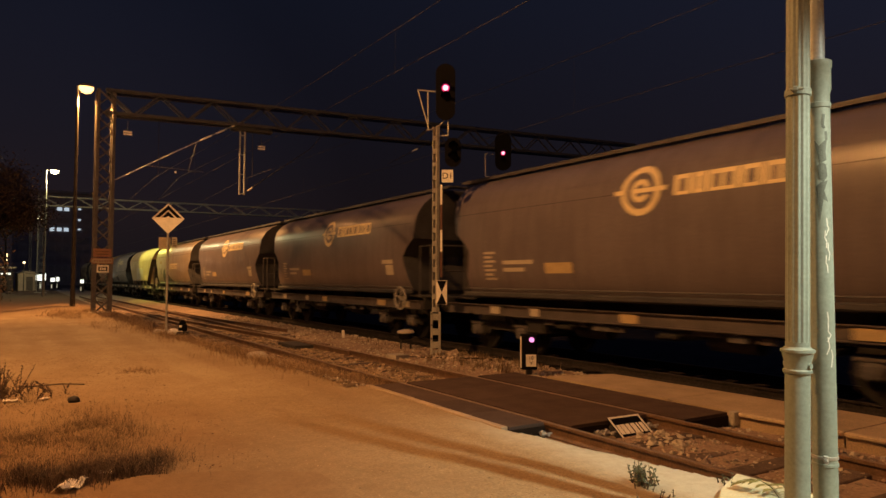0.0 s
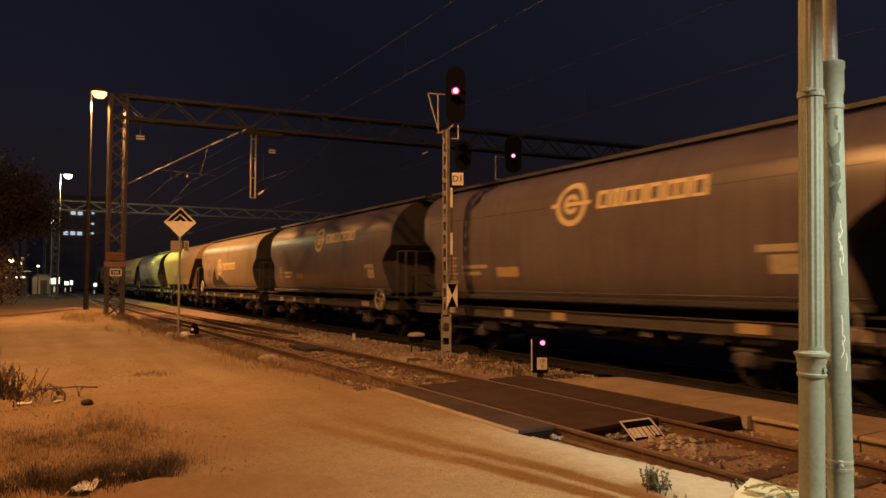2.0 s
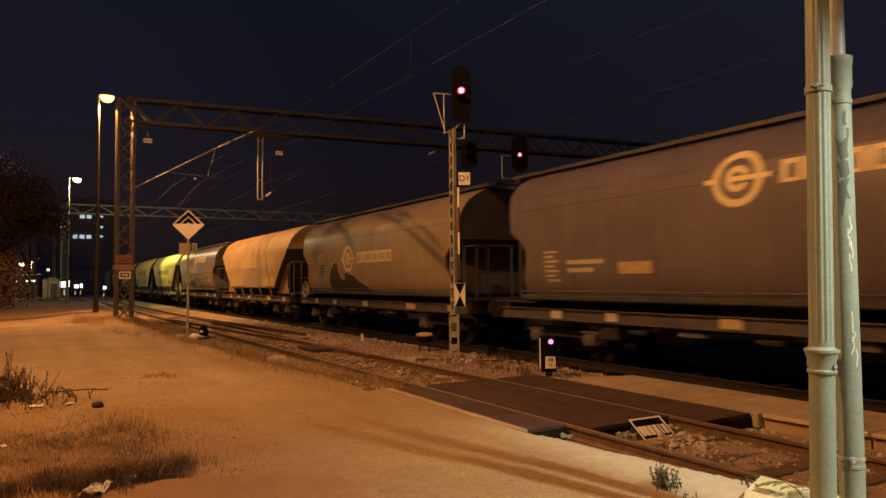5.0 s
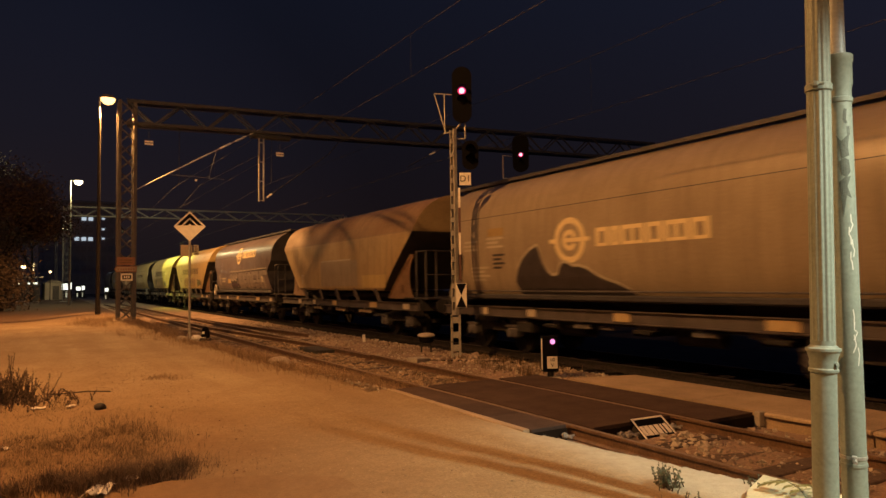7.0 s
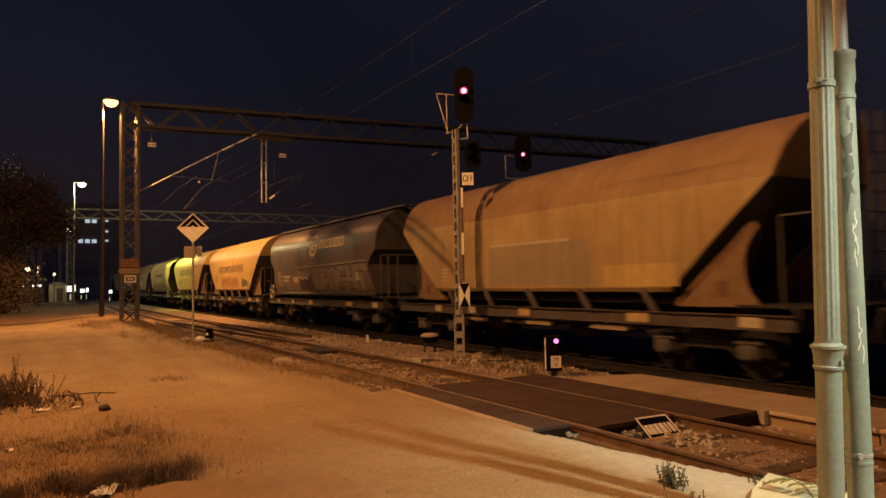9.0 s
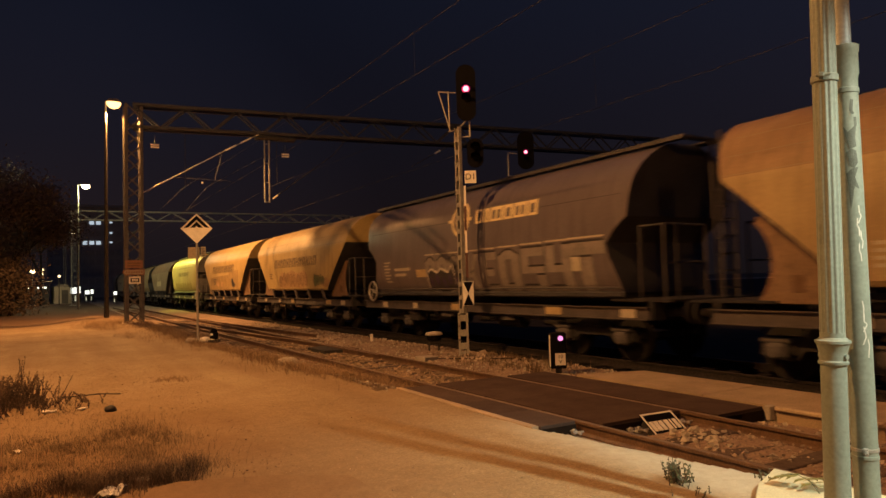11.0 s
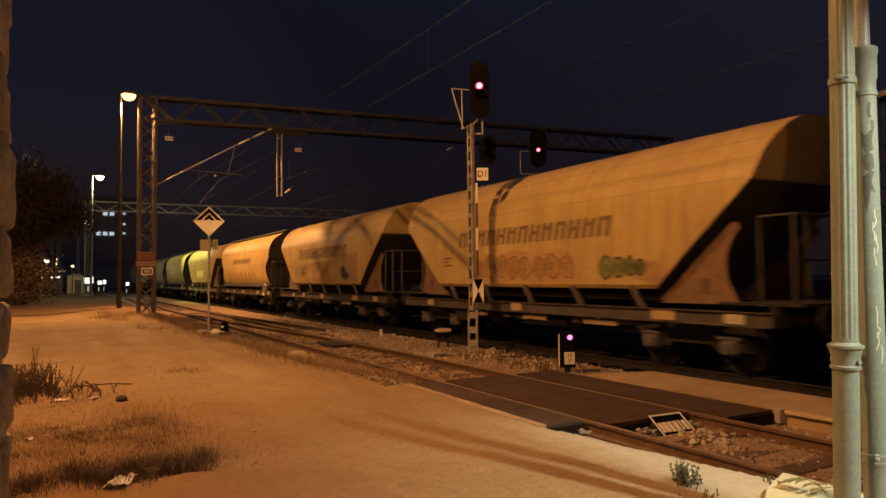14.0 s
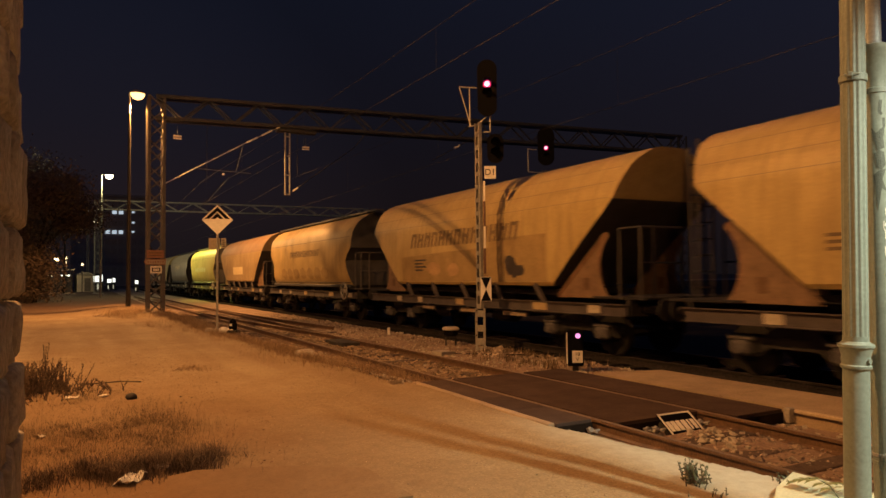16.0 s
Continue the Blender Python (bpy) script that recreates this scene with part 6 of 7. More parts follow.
def pipes():
    dp = thing("downpipe", pose(4.489, 2.673, 0, 0, 1.1, -58), "grey-green cast iron downpipe with fluted upper shaft and ring collar", "downpipe", "downpipes")
    bm = BM()
    lathe(bm, [(0.079, -0.02), (0.079, 1.09), (0.079, 1.18)], 40)
    part("lower_shaft", bm, PIPE_PAINT, dp, smooth=40)
    bm = BM()
    lathe(bm, [(0.080, 1.19), (0.090, 1.194), (0.092, 1.202), (0.092, 1.212), (0.084, 1.22), (0.084, 1.268), (0.088, 1.285), (0.097, 1.318), (0.100, 1.33), (0.108, 1.333), (0.108, 1.35), (0.092, 1.356), (0.079, 1.37)], 40)
    bmesh.ops.translate(bm, verts=bm.verts[:], vec=(0, 0, -0.042))
    part("ring_collar", bm, PIPE_PAINT, dp, "moulded ring collar", smooth=24)
    bm = BM()
    lathe(bm, [(0.077, 1.30), (0.077, 1.36)], 80)
    lathe(bm, [(0.077, 1.36), (0.074, 6.2)], 128, flutes=14, depth=0.005)
    part("fluted_shaft", bm, PIPE_PAINT, dp, smooth=50)
    for a in (-35, 145):
        bm = BM()
        m = Matrix.Rotation(radians(a), 4, "Z")
        rod(bm, m @ Vector((0.079, 0, 1.205)), m @ Vector((0.098, 0, 1.205)), 0.018, seg=10)
        part("bolt", bm, PIPE_PAINT, dp)
    bm = BM()
    lathe(bm, [(0.079, 3.03), (0.084, 3.035), (0.084, 3.075), (0.079, 3.08)], 30)
    box(bm, (-0.02, -0.12, 3.055), (0.03, 0.07, 0.03), bevel=0.004)
    rod(bm, (-0.05, -0.125, 3.055), (0.03, -0.125, 3.055), 0.009, seg=6)
    part("pipe_clip", bm, PIPE_PAINT, dp, "pipe clip with a bolt")
    rp = thing("downpipe", pose(4.740, 2.614, 0, 0, 0.0, -58), "smooth grey-green downpipe with scrawled paint and a zinc top", "downpipe", "downpipes")
    bm = BM()
    lathe(bm, [(0.079, -0.02), (0.079, 2.96), (0.079, 3.04)], 36)
    part("shaft", bm, PIPE_PAINT, rp, smooth=40)
    bm = BM()
    lathe(bm, [(0.08, 2.97), (0.086, 2.975), (0.086, 3.005), (0.08, 3.01), (0.08, 3.07), (0.09, 3.11), (0.09, 3.25), (0.097, 3.26), (0.097, 3.30), (0.09, 3.305)], 36)
    part("socket", bm, PIPE_PAINT, rp, "flared pipe socket", smooth=35)
    bm = BM()
    lathe(bm, [(0.055, 3.22), (0.055, 6.2)], 30)
    part("zinc_pipe", bm, ZINC, rp, "bare zinc upper pipe", smooth=40)
    for z in (0.57, 0.52):
        bm = BM()
        lathe(bm, [(0.080, z - 0.012), (0.084, z - 0.01), (0.084, z + 0.01), (0.080, z + 0.012)], 30)
        part("pipe_clip", bm, GALV if z > 0.55 else PIPE_PAINT, rp)
    bm = BM()
    rod(bm, (0.0, -0.079, 0.57), (0.0, -0.2, 0.57), 0.012, seg=6)
    box(bm, (0.0, -0.105, 0.57), (0.03, 0.03, 0.05), bevel=0.004)
    part("clip_bolt", bm, GALV, rp)

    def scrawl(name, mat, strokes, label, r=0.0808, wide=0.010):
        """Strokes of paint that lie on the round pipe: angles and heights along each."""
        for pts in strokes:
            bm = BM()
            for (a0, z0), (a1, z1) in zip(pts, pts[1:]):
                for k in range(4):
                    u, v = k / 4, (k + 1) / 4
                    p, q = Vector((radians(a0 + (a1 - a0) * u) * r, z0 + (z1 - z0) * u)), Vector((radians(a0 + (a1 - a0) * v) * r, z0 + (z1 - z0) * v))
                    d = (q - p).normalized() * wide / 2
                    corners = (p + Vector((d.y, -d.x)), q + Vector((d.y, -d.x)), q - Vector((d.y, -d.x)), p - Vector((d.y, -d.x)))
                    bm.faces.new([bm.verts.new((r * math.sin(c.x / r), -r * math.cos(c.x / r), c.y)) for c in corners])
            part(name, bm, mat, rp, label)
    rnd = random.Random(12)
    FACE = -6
    dark = [[(FACE + 30, 2.92), (FACE + 24, 2.84), (FACE + 34, 2.82)], [(FACE + 40, 2.80), (FACE + 42, 2.74)]]
    scrawl("dark_scrawl", SCRAWL, dark, "faded dark scrawl", wide=0.02)

    def blotch(shape):
        """A filled patch of paint that lies on the round pipe: angles and heights of its outline."""
        bm = BM()
        vs = [bm.verts.new((FACE + a, z, 0)) for a, z in shape]
        bm.faces.new(vs)
        for a in range(-40, 80, 8):
            bmesh.ops.bisect_plane(bm, geom=bm.verts[:] + bm.edges[:] + bm.faces[:], plane_co=(a, 0, 0), plane_no=(1, 0, 0))
        for v in bm.verts:
            a = radians(v.co.x)
            v.co = Vector((0.0806 * math.sin(a), -0.0806 * math.cos(a), v.co.y))
        part("dark_blotch", bm, SCRAWL, rp, "faded dark painted star shape")
    blotch([(-14, 2.74), (6, 2.70), (28, 2.73), (46, 2.75), (36, 2.66), (40, 2.60), (8, 2.58), (-4, 2.66)])
    blotch([(-4, 2.565), (16, 2.585), (38, 2.57), (44, 2.49), (24, 2.45), (4, 2.47)])
    blotch([(-10, 2.42), (14, 2.45), (44, 2.46), (26, 2.39), (44, 2.31), (22, 2.33), (4, 2.18), (-2, 2.30)])
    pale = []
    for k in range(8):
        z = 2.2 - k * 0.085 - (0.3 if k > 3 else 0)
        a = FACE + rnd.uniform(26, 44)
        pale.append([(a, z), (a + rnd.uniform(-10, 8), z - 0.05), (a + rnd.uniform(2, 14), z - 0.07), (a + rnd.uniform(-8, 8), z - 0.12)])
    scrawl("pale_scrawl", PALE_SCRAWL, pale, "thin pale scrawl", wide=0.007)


pipes()


def unseen_walls():
    """An unseen building added by the pipes to block the wall lamp's light, and the wall opposite; they close the
    place.
    """
    wl = thing("wall_unseen", pose(0, 0, 0), "unseen plain rendered wall added to cut off the wall lamp's light", "wall", kind="structure")
    bm = BM()
    box(bm, (6.87, -5.55, 3.6), (2.6, 15.1, 7.4), bevel=0.02)
    part("wall_block", bm, PLASTER, wl)
    lp = thing("wall_lamp", pose(WALL_LAMP[0], WALL_LAMP[1], WALL_LAMP[2]), "small white wall lamp on the unseen station wall", "wall lamp")
    bm = BM()
    rod(bm, (0.14, 0, 0.25), (0.0, 0, 0.25), 0.02, seg=8)
    rod(bm, (0.0, 0, 0.25), (0.0, 0, 0.16), 0.06, 0.12, seg=14)
    part("arm", bm, DARK_STEEL, lp)
    rd = thing("wall_rear", pose(0, 0, 0), "rough masonry wall behind the yard gate", "wall", kind="structure")
    bm = BM()
    box(bm, (-3.2, -9.0, 1.6), (14.0, 0.4, 3.3), bevel=0.03)
    part("wall_block", bm, MORTAR, rd)


PLASTER = surf("old_plaster", (0.50, 0.45, 0.36), 0.92, var=0.25, scale=1.2, fine=30, bump=0.4)
unseen_walls()


def stone_pillar():
    pl = thing("stone_pillar", pose(0, 0, 0), "rough stone gate pillar of uneven pale blocks", "pillar", kind="structure")
    rnd = random.Random(17)
    x1, y0 = -0.19, 2.22
    bm = BM()
    box(bm, (x1 - 0.36, y0 + 0.36, 1.9), (0.64, 0.64, 4.0))
    part("core", bm, MORTAR, pl)
    z, k = -0.1, 0
    while z < 3.8:
        h = rnd.uniform(0.2, 0.32)
        y = y0
        while y < y0 + 0.66:
            w = rnd.uniform(0.24, 0.4)
            stone_block(pl, (x1 - 0.14, y + w / 2, z + h / 2), (0.3, w - 0.02, h - 0.02), rnd)
            y += w
        x = x1 - 0.31
        while x > x1 - 0.75:
            w = rnd.uniform(0.2, 0.34)
            stone_block(pl, (x - w / 2, y0 + 0.14, z + h / 2), (w - 0.02, 0.29, h - 0.02), rnd)
            x -= w
        z += h


def stone_block(parent, c, s, rnd):
    bm = BM()
    box(bm, (0, 0, 0), s, bevel=0.018)
    bmesh.ops.subdivide_edges(bm, edges=bm.edges[:], cuts=2, use_grid_fill=True)
    off = Vector((rnd.uniform(-50, 50), rnd.uniform(-50, 50), rnd.uniform(-50, 50)))
    for v in bm.verts:
        n = noise.noise_vector(v.co * 7 + off) * 0.013 + noise.noise_vector(v.co * 20 + off) * 0.006
        v.co += n
    ob = part("stone", bm, WALL_STONE, parent, smooth=60)
    ob.location = Vector(c) + Vector((rnd.uniform(-0.012, 0.012), rnd.uniform(-0.012, 0.012), 0))


stone_pillar()

# ---- the distance ----


def building():
    b = thing("office_building", pose(8.0, 190, 0), "dark distant block with a few lit windows", "building")
    W, D, H = 17, 14, 22.5
    bm = BM()
    box(bm, (0, D / 2, H / 2), (W, D, H))
    wall = part("wall", bm, BLOCK_WALL, b)
    bm = BM()
    box(bm, (0, D / 2, H + 0.3), (W + 0.6, D + 0.6, 0.6))
    part("roof", bm, BLOCK_WALL, b)
    bm = BM()
    box(bm, (0, 0, 0), (1.1, 0.12, 1.3))
    dark_me = mesh_of(bm, "window", GLASS_DARK)
    bm = BM()
    box(bm, (0, -0.05, 0.1), (1.0, 0.12, 0.85))
    lit_me = mesh_of(bm, "window", WINDOW_GLOW)
    bm = BM()
    box(bm, (-0.2, -0.05, 0.25), (0.6, 0.12, 0.4))
    half_me = mesh_of(bm, "window", WINDOW_GLOW)
    lit = {(8, 0), (7, 0), (7, 1), (7, 2), (7, 3), (7, 6), (7, 7), (7, 9), (6, 9), (5, 1), (5, 5), (5, 6), (5, 7), (5, 9), (6, 3)}
    half = {(6, 9), (8, 0), (5, 9), (7, 9), (7, 3), (5, 1), (6, 3), (7, 0)}
    for r in range(9):
        for c in range(11):
            on = (r, c) in lit
            w = part("window", (half_me if (r, c) in half else lit_me) if on else dark_me, None, b, "lit window" if on else "")
            w.location = (-7.85 + c * 1.5, -0.02, 1.75 + r * 2.35 + (0.3 if r == 7 else 0))


building()


PANE_DIM = glow("dim_pane_glow", (0.9, 0.85, 0.6), 0.4)


def low_house():
    h = thing("hut", pose(1.45, 112, 0, 0, 0, 8), "small pale hut beside the tracks", "hut")
    bm = BM()
    box(bm, (0, 0, 1.2), (2.1, 2.4, 2.4), bevel=0.04)
    part("wall", bm, PLASTER, h)
    bm = BM()
    prism(bm, [(-1.2, 0), (1.2, 0), (0.5, 0.4), (-0.5, 0.4)], 2.7, Matrix.Translation((0, 0, 2.4)) @ Matrix.Rotation(radians(90), 4, "X"))
    part("roof", bm, KERB, h)
    bm = BM()
    box(bm, (0.3, -1.22, 1.0), (0.8, 0.06, 1.9))
    part("door", bm, OLD_STEEL, h)
    sh = thing("long_shed", pose(-5.6, 112, 0, 0, 0, 3), "low dark shed with a pale roof edge", "shed")
    bm = BM()
    box(bm, (0, 0, 1.3), (11.0, 5, 2.6), bevel=0.05)
    part("wall", bm, FACADE, sh)
    bm = BM()
    box(bm, (0, -0.3, 3.2), (11.6, 6, 0.18), bevel=0.03)
    part("roof", bm, KERB, sh, "pale roof slab")
    for x in (-4, -1.3, 1.3, 4):
        bm = BM()
        box(bm, (x, -2.4, 2.85), (0.2, 0.2, 0.6))
        part("post", bm, FACADE, sh)
    for x, ww in ((2.6, 0.9), (4.6, 1.1), (1.1, 0.5), (-0.8, 0.9), (-3.0, 0.8)):
        bm = BM()
        box(bm, (x, -2.52, 2.35), (ww, 0.06, 0.22))
        part("lit_window", bm, WHITE_GLOW, sh, "low lit window strip")
    # lit stands by the station square
    for x, y, w, hh in ((3.3, 124, 1.2, 1.9), (4.15, 124.4, 0.45, 2.1), (5.4, 127, 0.8, 1.2), (6.1, 127, 0.5, 1.4), (7.6, 101, 0.5, 0.9)):
        k = thing("lit_kiosk", pose(x, y, 0), "small lit kiosk far down the line", "kiosk", "kiosks")
        bm = BM()
        box(bm, (0, 0, hh / 2 + 0.4), (w, 0.8, hh + 0.8), bevel=0.04)
        part("wall", bm, FACADE, k)
        bm = BM()
        box(bm, (0, -0.42, hh / 2 + 0.9), (w * 0.8, 0.06, hh * 0.5))
        part("lit_pane", bm, WHITE_GLOW, k, "glowing white pane")
        bm = BM()
        box(bm, (w * (0.25 if x < 4 else -0.2), -0.42, hh / 4 + 0.15), (w * 0.2, 0.06, hh * 0.5))
        part("lit_pane", bm, PANE_DIM, k, "dim glowing pane")


low_house()


DARK_BARK = surf("dark_bark", (0.02, 0.016, 0.013), 0.95, var=0.4, scale=6, fine=30, bump=0.7)


def tree(place, height, spread, seed, label, skirt=0):
    """A tapered trunk with limbs and a crown of many small leaf clumps."""
    t = thing("tree", pose(*place), label, "tree", "yard trees")
    rnd = random.Random(seed)
    bm = BM()
    tips = []

    def limb(p, d, length, r, level):
        q = p + d * length
        rod(bm, p, q, r, r * 0.62, seg=7)
        if level == 0:
            tips.append(q)
            tips.append(p.lerp(q, 0.6))
            return
        for _ in range(3 if level > 1 else 4):
            nd = (d + Vector((rnd.uniform(-1, 1), rnd.uniform(-1, 1), rnd.uniform(-0.25, 0.7))) * 0.75).normalized()
            limb(q, nd, length * rnd.uniform(0.55, 0.8), r * 0.6, level - 1)
    limb(Vector((0, 0, -0.2)), Vector((0.03, 0, 1)).normalized(), height * 0.3, 0.22, 3)
    part("trunk", bm, DARK_BARK, t)
    for _ in range(skirt):
        a, r = rnd.uniform(0, 6.283), 1.5 * rnd.random() ** 0.5
        tips.append(Vector((r * math.cos(a) - 2.0, r * math.sin(a), rnd.uniform(0.4, 6.5))))
    for _ in range(skirt // 2):
        tips.append(Vector((rnd.gauss(0, 0.3), rnd.gauss(0, 0.3), rnd.uniform(0.3, 4.2))))
    verts, faces = [], []
    for q in tips:
        for _ in range(190):
            c = q + Vector((rnd.gauss(0, 1), rnd.gauss(0, 1), rnd.gauss(0, 0.8))) * spread
            s = rnd.uniform(0.07, 0.16)
            a = Vector((rnd.uniform(-1, 1), rnd.uniform(-1, 1), rnd.uniform(-1, 1))).normalized()
            b = a.orthogonal().normalized()
            n = len(verts)
            verts += [tuple(c - a * s), tuple(c + b * s * 0.5), tuple(c + a * s), tuple(c - b * s * 0.5)]
            faces.append((n, n + 1, n + 2, n + 3))
    pydata("crown", verts, faces, CROWN_LEAF, t)
    return t


tree((-2.6, 62, 0), 13.5, 0.85, 2, "dark leafy tree with low bushy growth beside the yard", 60)
tree((-4.6, 70, 0), 15, 0.9, 5, "tall dark leafy tree behind the yard", 60)
tree((-7.0, 60, 0), 14, 0.8, 9, "dark leafy tree at the edge of the yard")
tree((-1.0, 100, 0), 13, 0.9, 14, "dark leafy tree far down the yard")
tree((60, 190, 0), 13, 1.0, 21, "distant tree beyond the main line")



def lamp_bough():
    """A bare tree added out of view beside the yard lamp; its boughs are laid to cast the curved shadows on the passing
    wagons.
    """
    t = thing("tree", pose(-7.5, 12.6, 0), "unseen bare grey tree added to cast bough shadows on the wagons", "tree", "yard trees")
    origin = t.matrix_basis.translation
    bm = BM()
    rod(bm, (0, 0, -0.2), (0.1, 0.05, 5.5), 0.2, 0.15, seg=10)
    rod(bm, (0.1, 0.05, 5.4), (0.4, -0.1, 9.2), 0.15, 0.09, seg=10)
    part("trunk", bm, BARK, t)
    lamp = Vector((YARD_LAMP[0], YARD_LAMP[1], YARD_LAMP[2] - 0.45))
    fork = Vector((0.4, -0.1, 9.1))
    for share, r, marks in BOUGHS:
        pts = [fork]
        for y, z in marks:
            pts.append(lamp.lerp(Vector((9.8, y, z)), share) - origin)
        mid = (fork + pts[1]) / 2 + Vector((0, 0.3, 0.35))
        bm = BM()
        tube(bm, [fork, mid] + pts[1:], r, 7)
        part("bough", bm, BARK, t)


# Shadow marks on the wagons from which each added bough is laid.
BOUGHS = ((0.22, 0.016, ((24.0, 5.2), (20.2, 4.05), (18.4, 3.3), (16.2, 2.15), (15.0, 1.2))),
          (0.22, 0.012, ((23.0, 5.6), (18.9, 3.95), (17.4, 3.2), (16.6, 2.75))),
          (0.24, 0.017, ((28.5, 5.0), (25.2, 4.5), (23.7, 3.65), (22.9, 3.1), (23.0, 2.4))))
lamp_bough()

# ---- small things on the ground ----


def tufts(name, spots, mat, label, seed, height, lean=0.5, width=0.006):
    """Blades of grass, as stuff."""
    rnd = random.Random(seed)
    verts, faces = [], []
    for x, y, n, r, hs in spots:
        for _ in range(n):
            a, d = rnd.uniform(0, 6.283), abs(rnd.gauss(0, r))
            px, py = x + d * math.cos(a), y + d * math.sin(a) * 1.3
            pz = ground_height(px, py) - 0.01
            h = height * hs * rnd.uniform(0.4, 1.15)
            la, lo = rnd.uniform(0, 6.283), rnd.uniform(0.1, lean) * h
            sx, sy = math.cos(la + 1.57) * width, math.sin(la + 1.57) * width
            mx, my = px + lo * 0.35 * math.cos(la), py + lo * 0.35 * math.sin(la)
            k = len(verts)
            verts += [(px - sx, py - sy, pz), (px + sx, py + sy, pz), (mx + sx * 0.8, my + sy * 0.8, pz + h * 0.6), (mx - sx * 0.8, my - sy * 0.8, pz + h * 0.6), (px + lo * math.cos(la), py + lo * math.sin(la), pz + h)]
            faces += [(k, k + 1, k + 2, k + 3), (k + 3, k + 2, k + 4)]
    ob = pydata(name, verts, faces, mat)
    return tagged(ob, label, "grass", kind="stuff")


VERGE_STRAW = surf("verge_straw", (0.36, 0.25, 0.145), 0.9, var=0.35, scale=2, fine=30, bump=0.0, island=0.5)
_r = random.Random(77)
dry = [(_r.uniform(-0.9, 1.25), _r.uniform(6.9, 9.6), 150, 0.22, 0.7) for _ in range(90)]
dry += [(_r.uniform(-0.7, 0.9), _r.uniform(9.5, 12.0), 40, 0.25, 0.5) for _ in range(40)]
dry += [(_r.uniform(-1.2, 0.35), _r.uniform(11.0, 13.2), 50, 0.2, 1.0) for _ in range(14)]
tufts("dry_grass", dry, DRY_GRASS, "dry straw-coloured grass at the yard's edge", 1, 0.09, 1.9, 0.0016)
green = [(0.35 + _r.uniform(-0.75, 0.95), 6.95 + _r.uniform(-0.2, 0.35), 170, 0.14, 1.0) for _ in range(30)]
dead = [(_r.uniform(-0.9, 1.4), _r.uniform(6.7, 10.2), 40, 0.3, 1.0) for _ in range(70)]
tufts("dead_grass", dead, DRY_GRASS, "thin pale dead grass stalks", 7, 0.15, 1.6, 0.0014)
tufts("green_grass", green, LEAF, "dull green grass by the broken slab", 2, 0.15, 1.5, 0.0022)
verge = []
for _ in range(380):
    _y = _r.uniform(11.0, 38.0)
    verge.append((yard_edge(_y) + _r.uniform(-0.25, 1.0), _y, 40, _r.choice((0.12, 0.3, 0.5)), _r.uniform(0.35, 1.6)))
for _ in range(130):
    _y = _r.uniform(10.6, 19.0)
    verge.append((yard_edge(_y) + _r.uniform(0.0, 0.75), _y, 60, _r.choice((0.1, 0.2, 0.35)), _r.uniform(0.5, 1.5)))
verge += [(2.1 + _r.uniform(-0.35, 0.35), 14.3 + _r.uniform(-0.4, 0.4), 30, 0.15, 0.5) for _ in range(10)]
verge += [(3.3 + _r.uniform(-0.8, 0.8), 26.5 + _r.uniform(-2.5, 3.5), 30, 0.3, 0.9) for _ in range(22)]
verge += [(3.0 + _r.uniform(-1.5, 1.5), 36.5 + _r.uniform(-3, 4), 50, 0.5, 1.5) for _ in range(60)]
tufts("verge_weeds", verge, VERGE_STRAW, "dry weeds along the edge of the siding", 3, 0.19, 1.6, 0.003)
bed = [(_r.uniform(5.9, 9.3), _r.uniform(11.0, 32.0), 14, 0.14, 0.7) for _ in range(90)]
bed += [(_r.uniform(8.3, 9.6), _r.uniform(10.9, 14.2), 30, 0.12, 0.9) for _ in range(34)]
tufts("trackbed_weeds", bed, DRY_GRASS, "sparse dry weeds in the trackbed", 4, 0.2)


def weed(place, height, stems, seed, mat, label, leaf=0.035, spread=0.35, lean=0.35):
    """A bushy weed of stems with small leaves."""
    w = thing("weed", pose(*place), label, "weed", "yard weeds")
    rnd = random.Random(seed)
    bm = BM()
    verts, faces = [], []
    for _ in range(stems):
        a, l = rnd.uniform(0, 6.283), rnd.uniform(0.1, lean)
        h = height * rnd.uniform(0.55, 1.0)
        p = Vector((rnd.gauss(0, spread * 0.2), rnd.gauss(0, spread * 0.2), -0.02))
        q = p + Vector((math.cos(a) * l * h, math.sin(a) * l * h, h))
        rod(bm, p, q, 0.006, 0.002, seg=5)
        for k in range(int(h / 0.011)):
            c = p.lerp(q, (k + 2) / (h / 0.011 + 2))
            d = Vector((rnd.uniform(-1, 1), rnd.uniform(-1, 1), rnd.uniform(0.0, 0.9))).normalized()
            s = leaf * rnd.uniform(0.6, 1.2)
            o = d.orthogonal().normalized() * s * 0.36
            n = len(verts)
            verts += [tuple(c), tuple(c + d * s * 0.5 + o), tuple(c + d * s), tuple(c + d * s * 0.5 - o)]
            faces.append((n, n + 1, n + 2, n + 3))
    tagged(part("stalk", bm, BARK, w), kind="stuff")
    pydata("foliage", verts, faces, mat, w)
    return w


weed((4.645, 4.12, 0.0), 0.22, 22, 1, FRESH_LEAF, "small bushy green weed in the concrete", 0.032, 0.4, 0.5)
weed((-0.36, 13.0, 0.0), 0.78, 9, 2, LEAF, "tall dark reddish weed in the dry grass", 0.022, 0.35, 0.12)
weed((-0.6, 12.7, 0.0), 0.5, 190, 3, LEAF, "bushy dark weed in the dry grass", 0.026, 1.4, 0.8)
weed((-0.25, 12.4, 0.0), 0.22, 150, 4, LEAF, "low dark weed in the dry grass", 0.03, 2.2, 0.9)
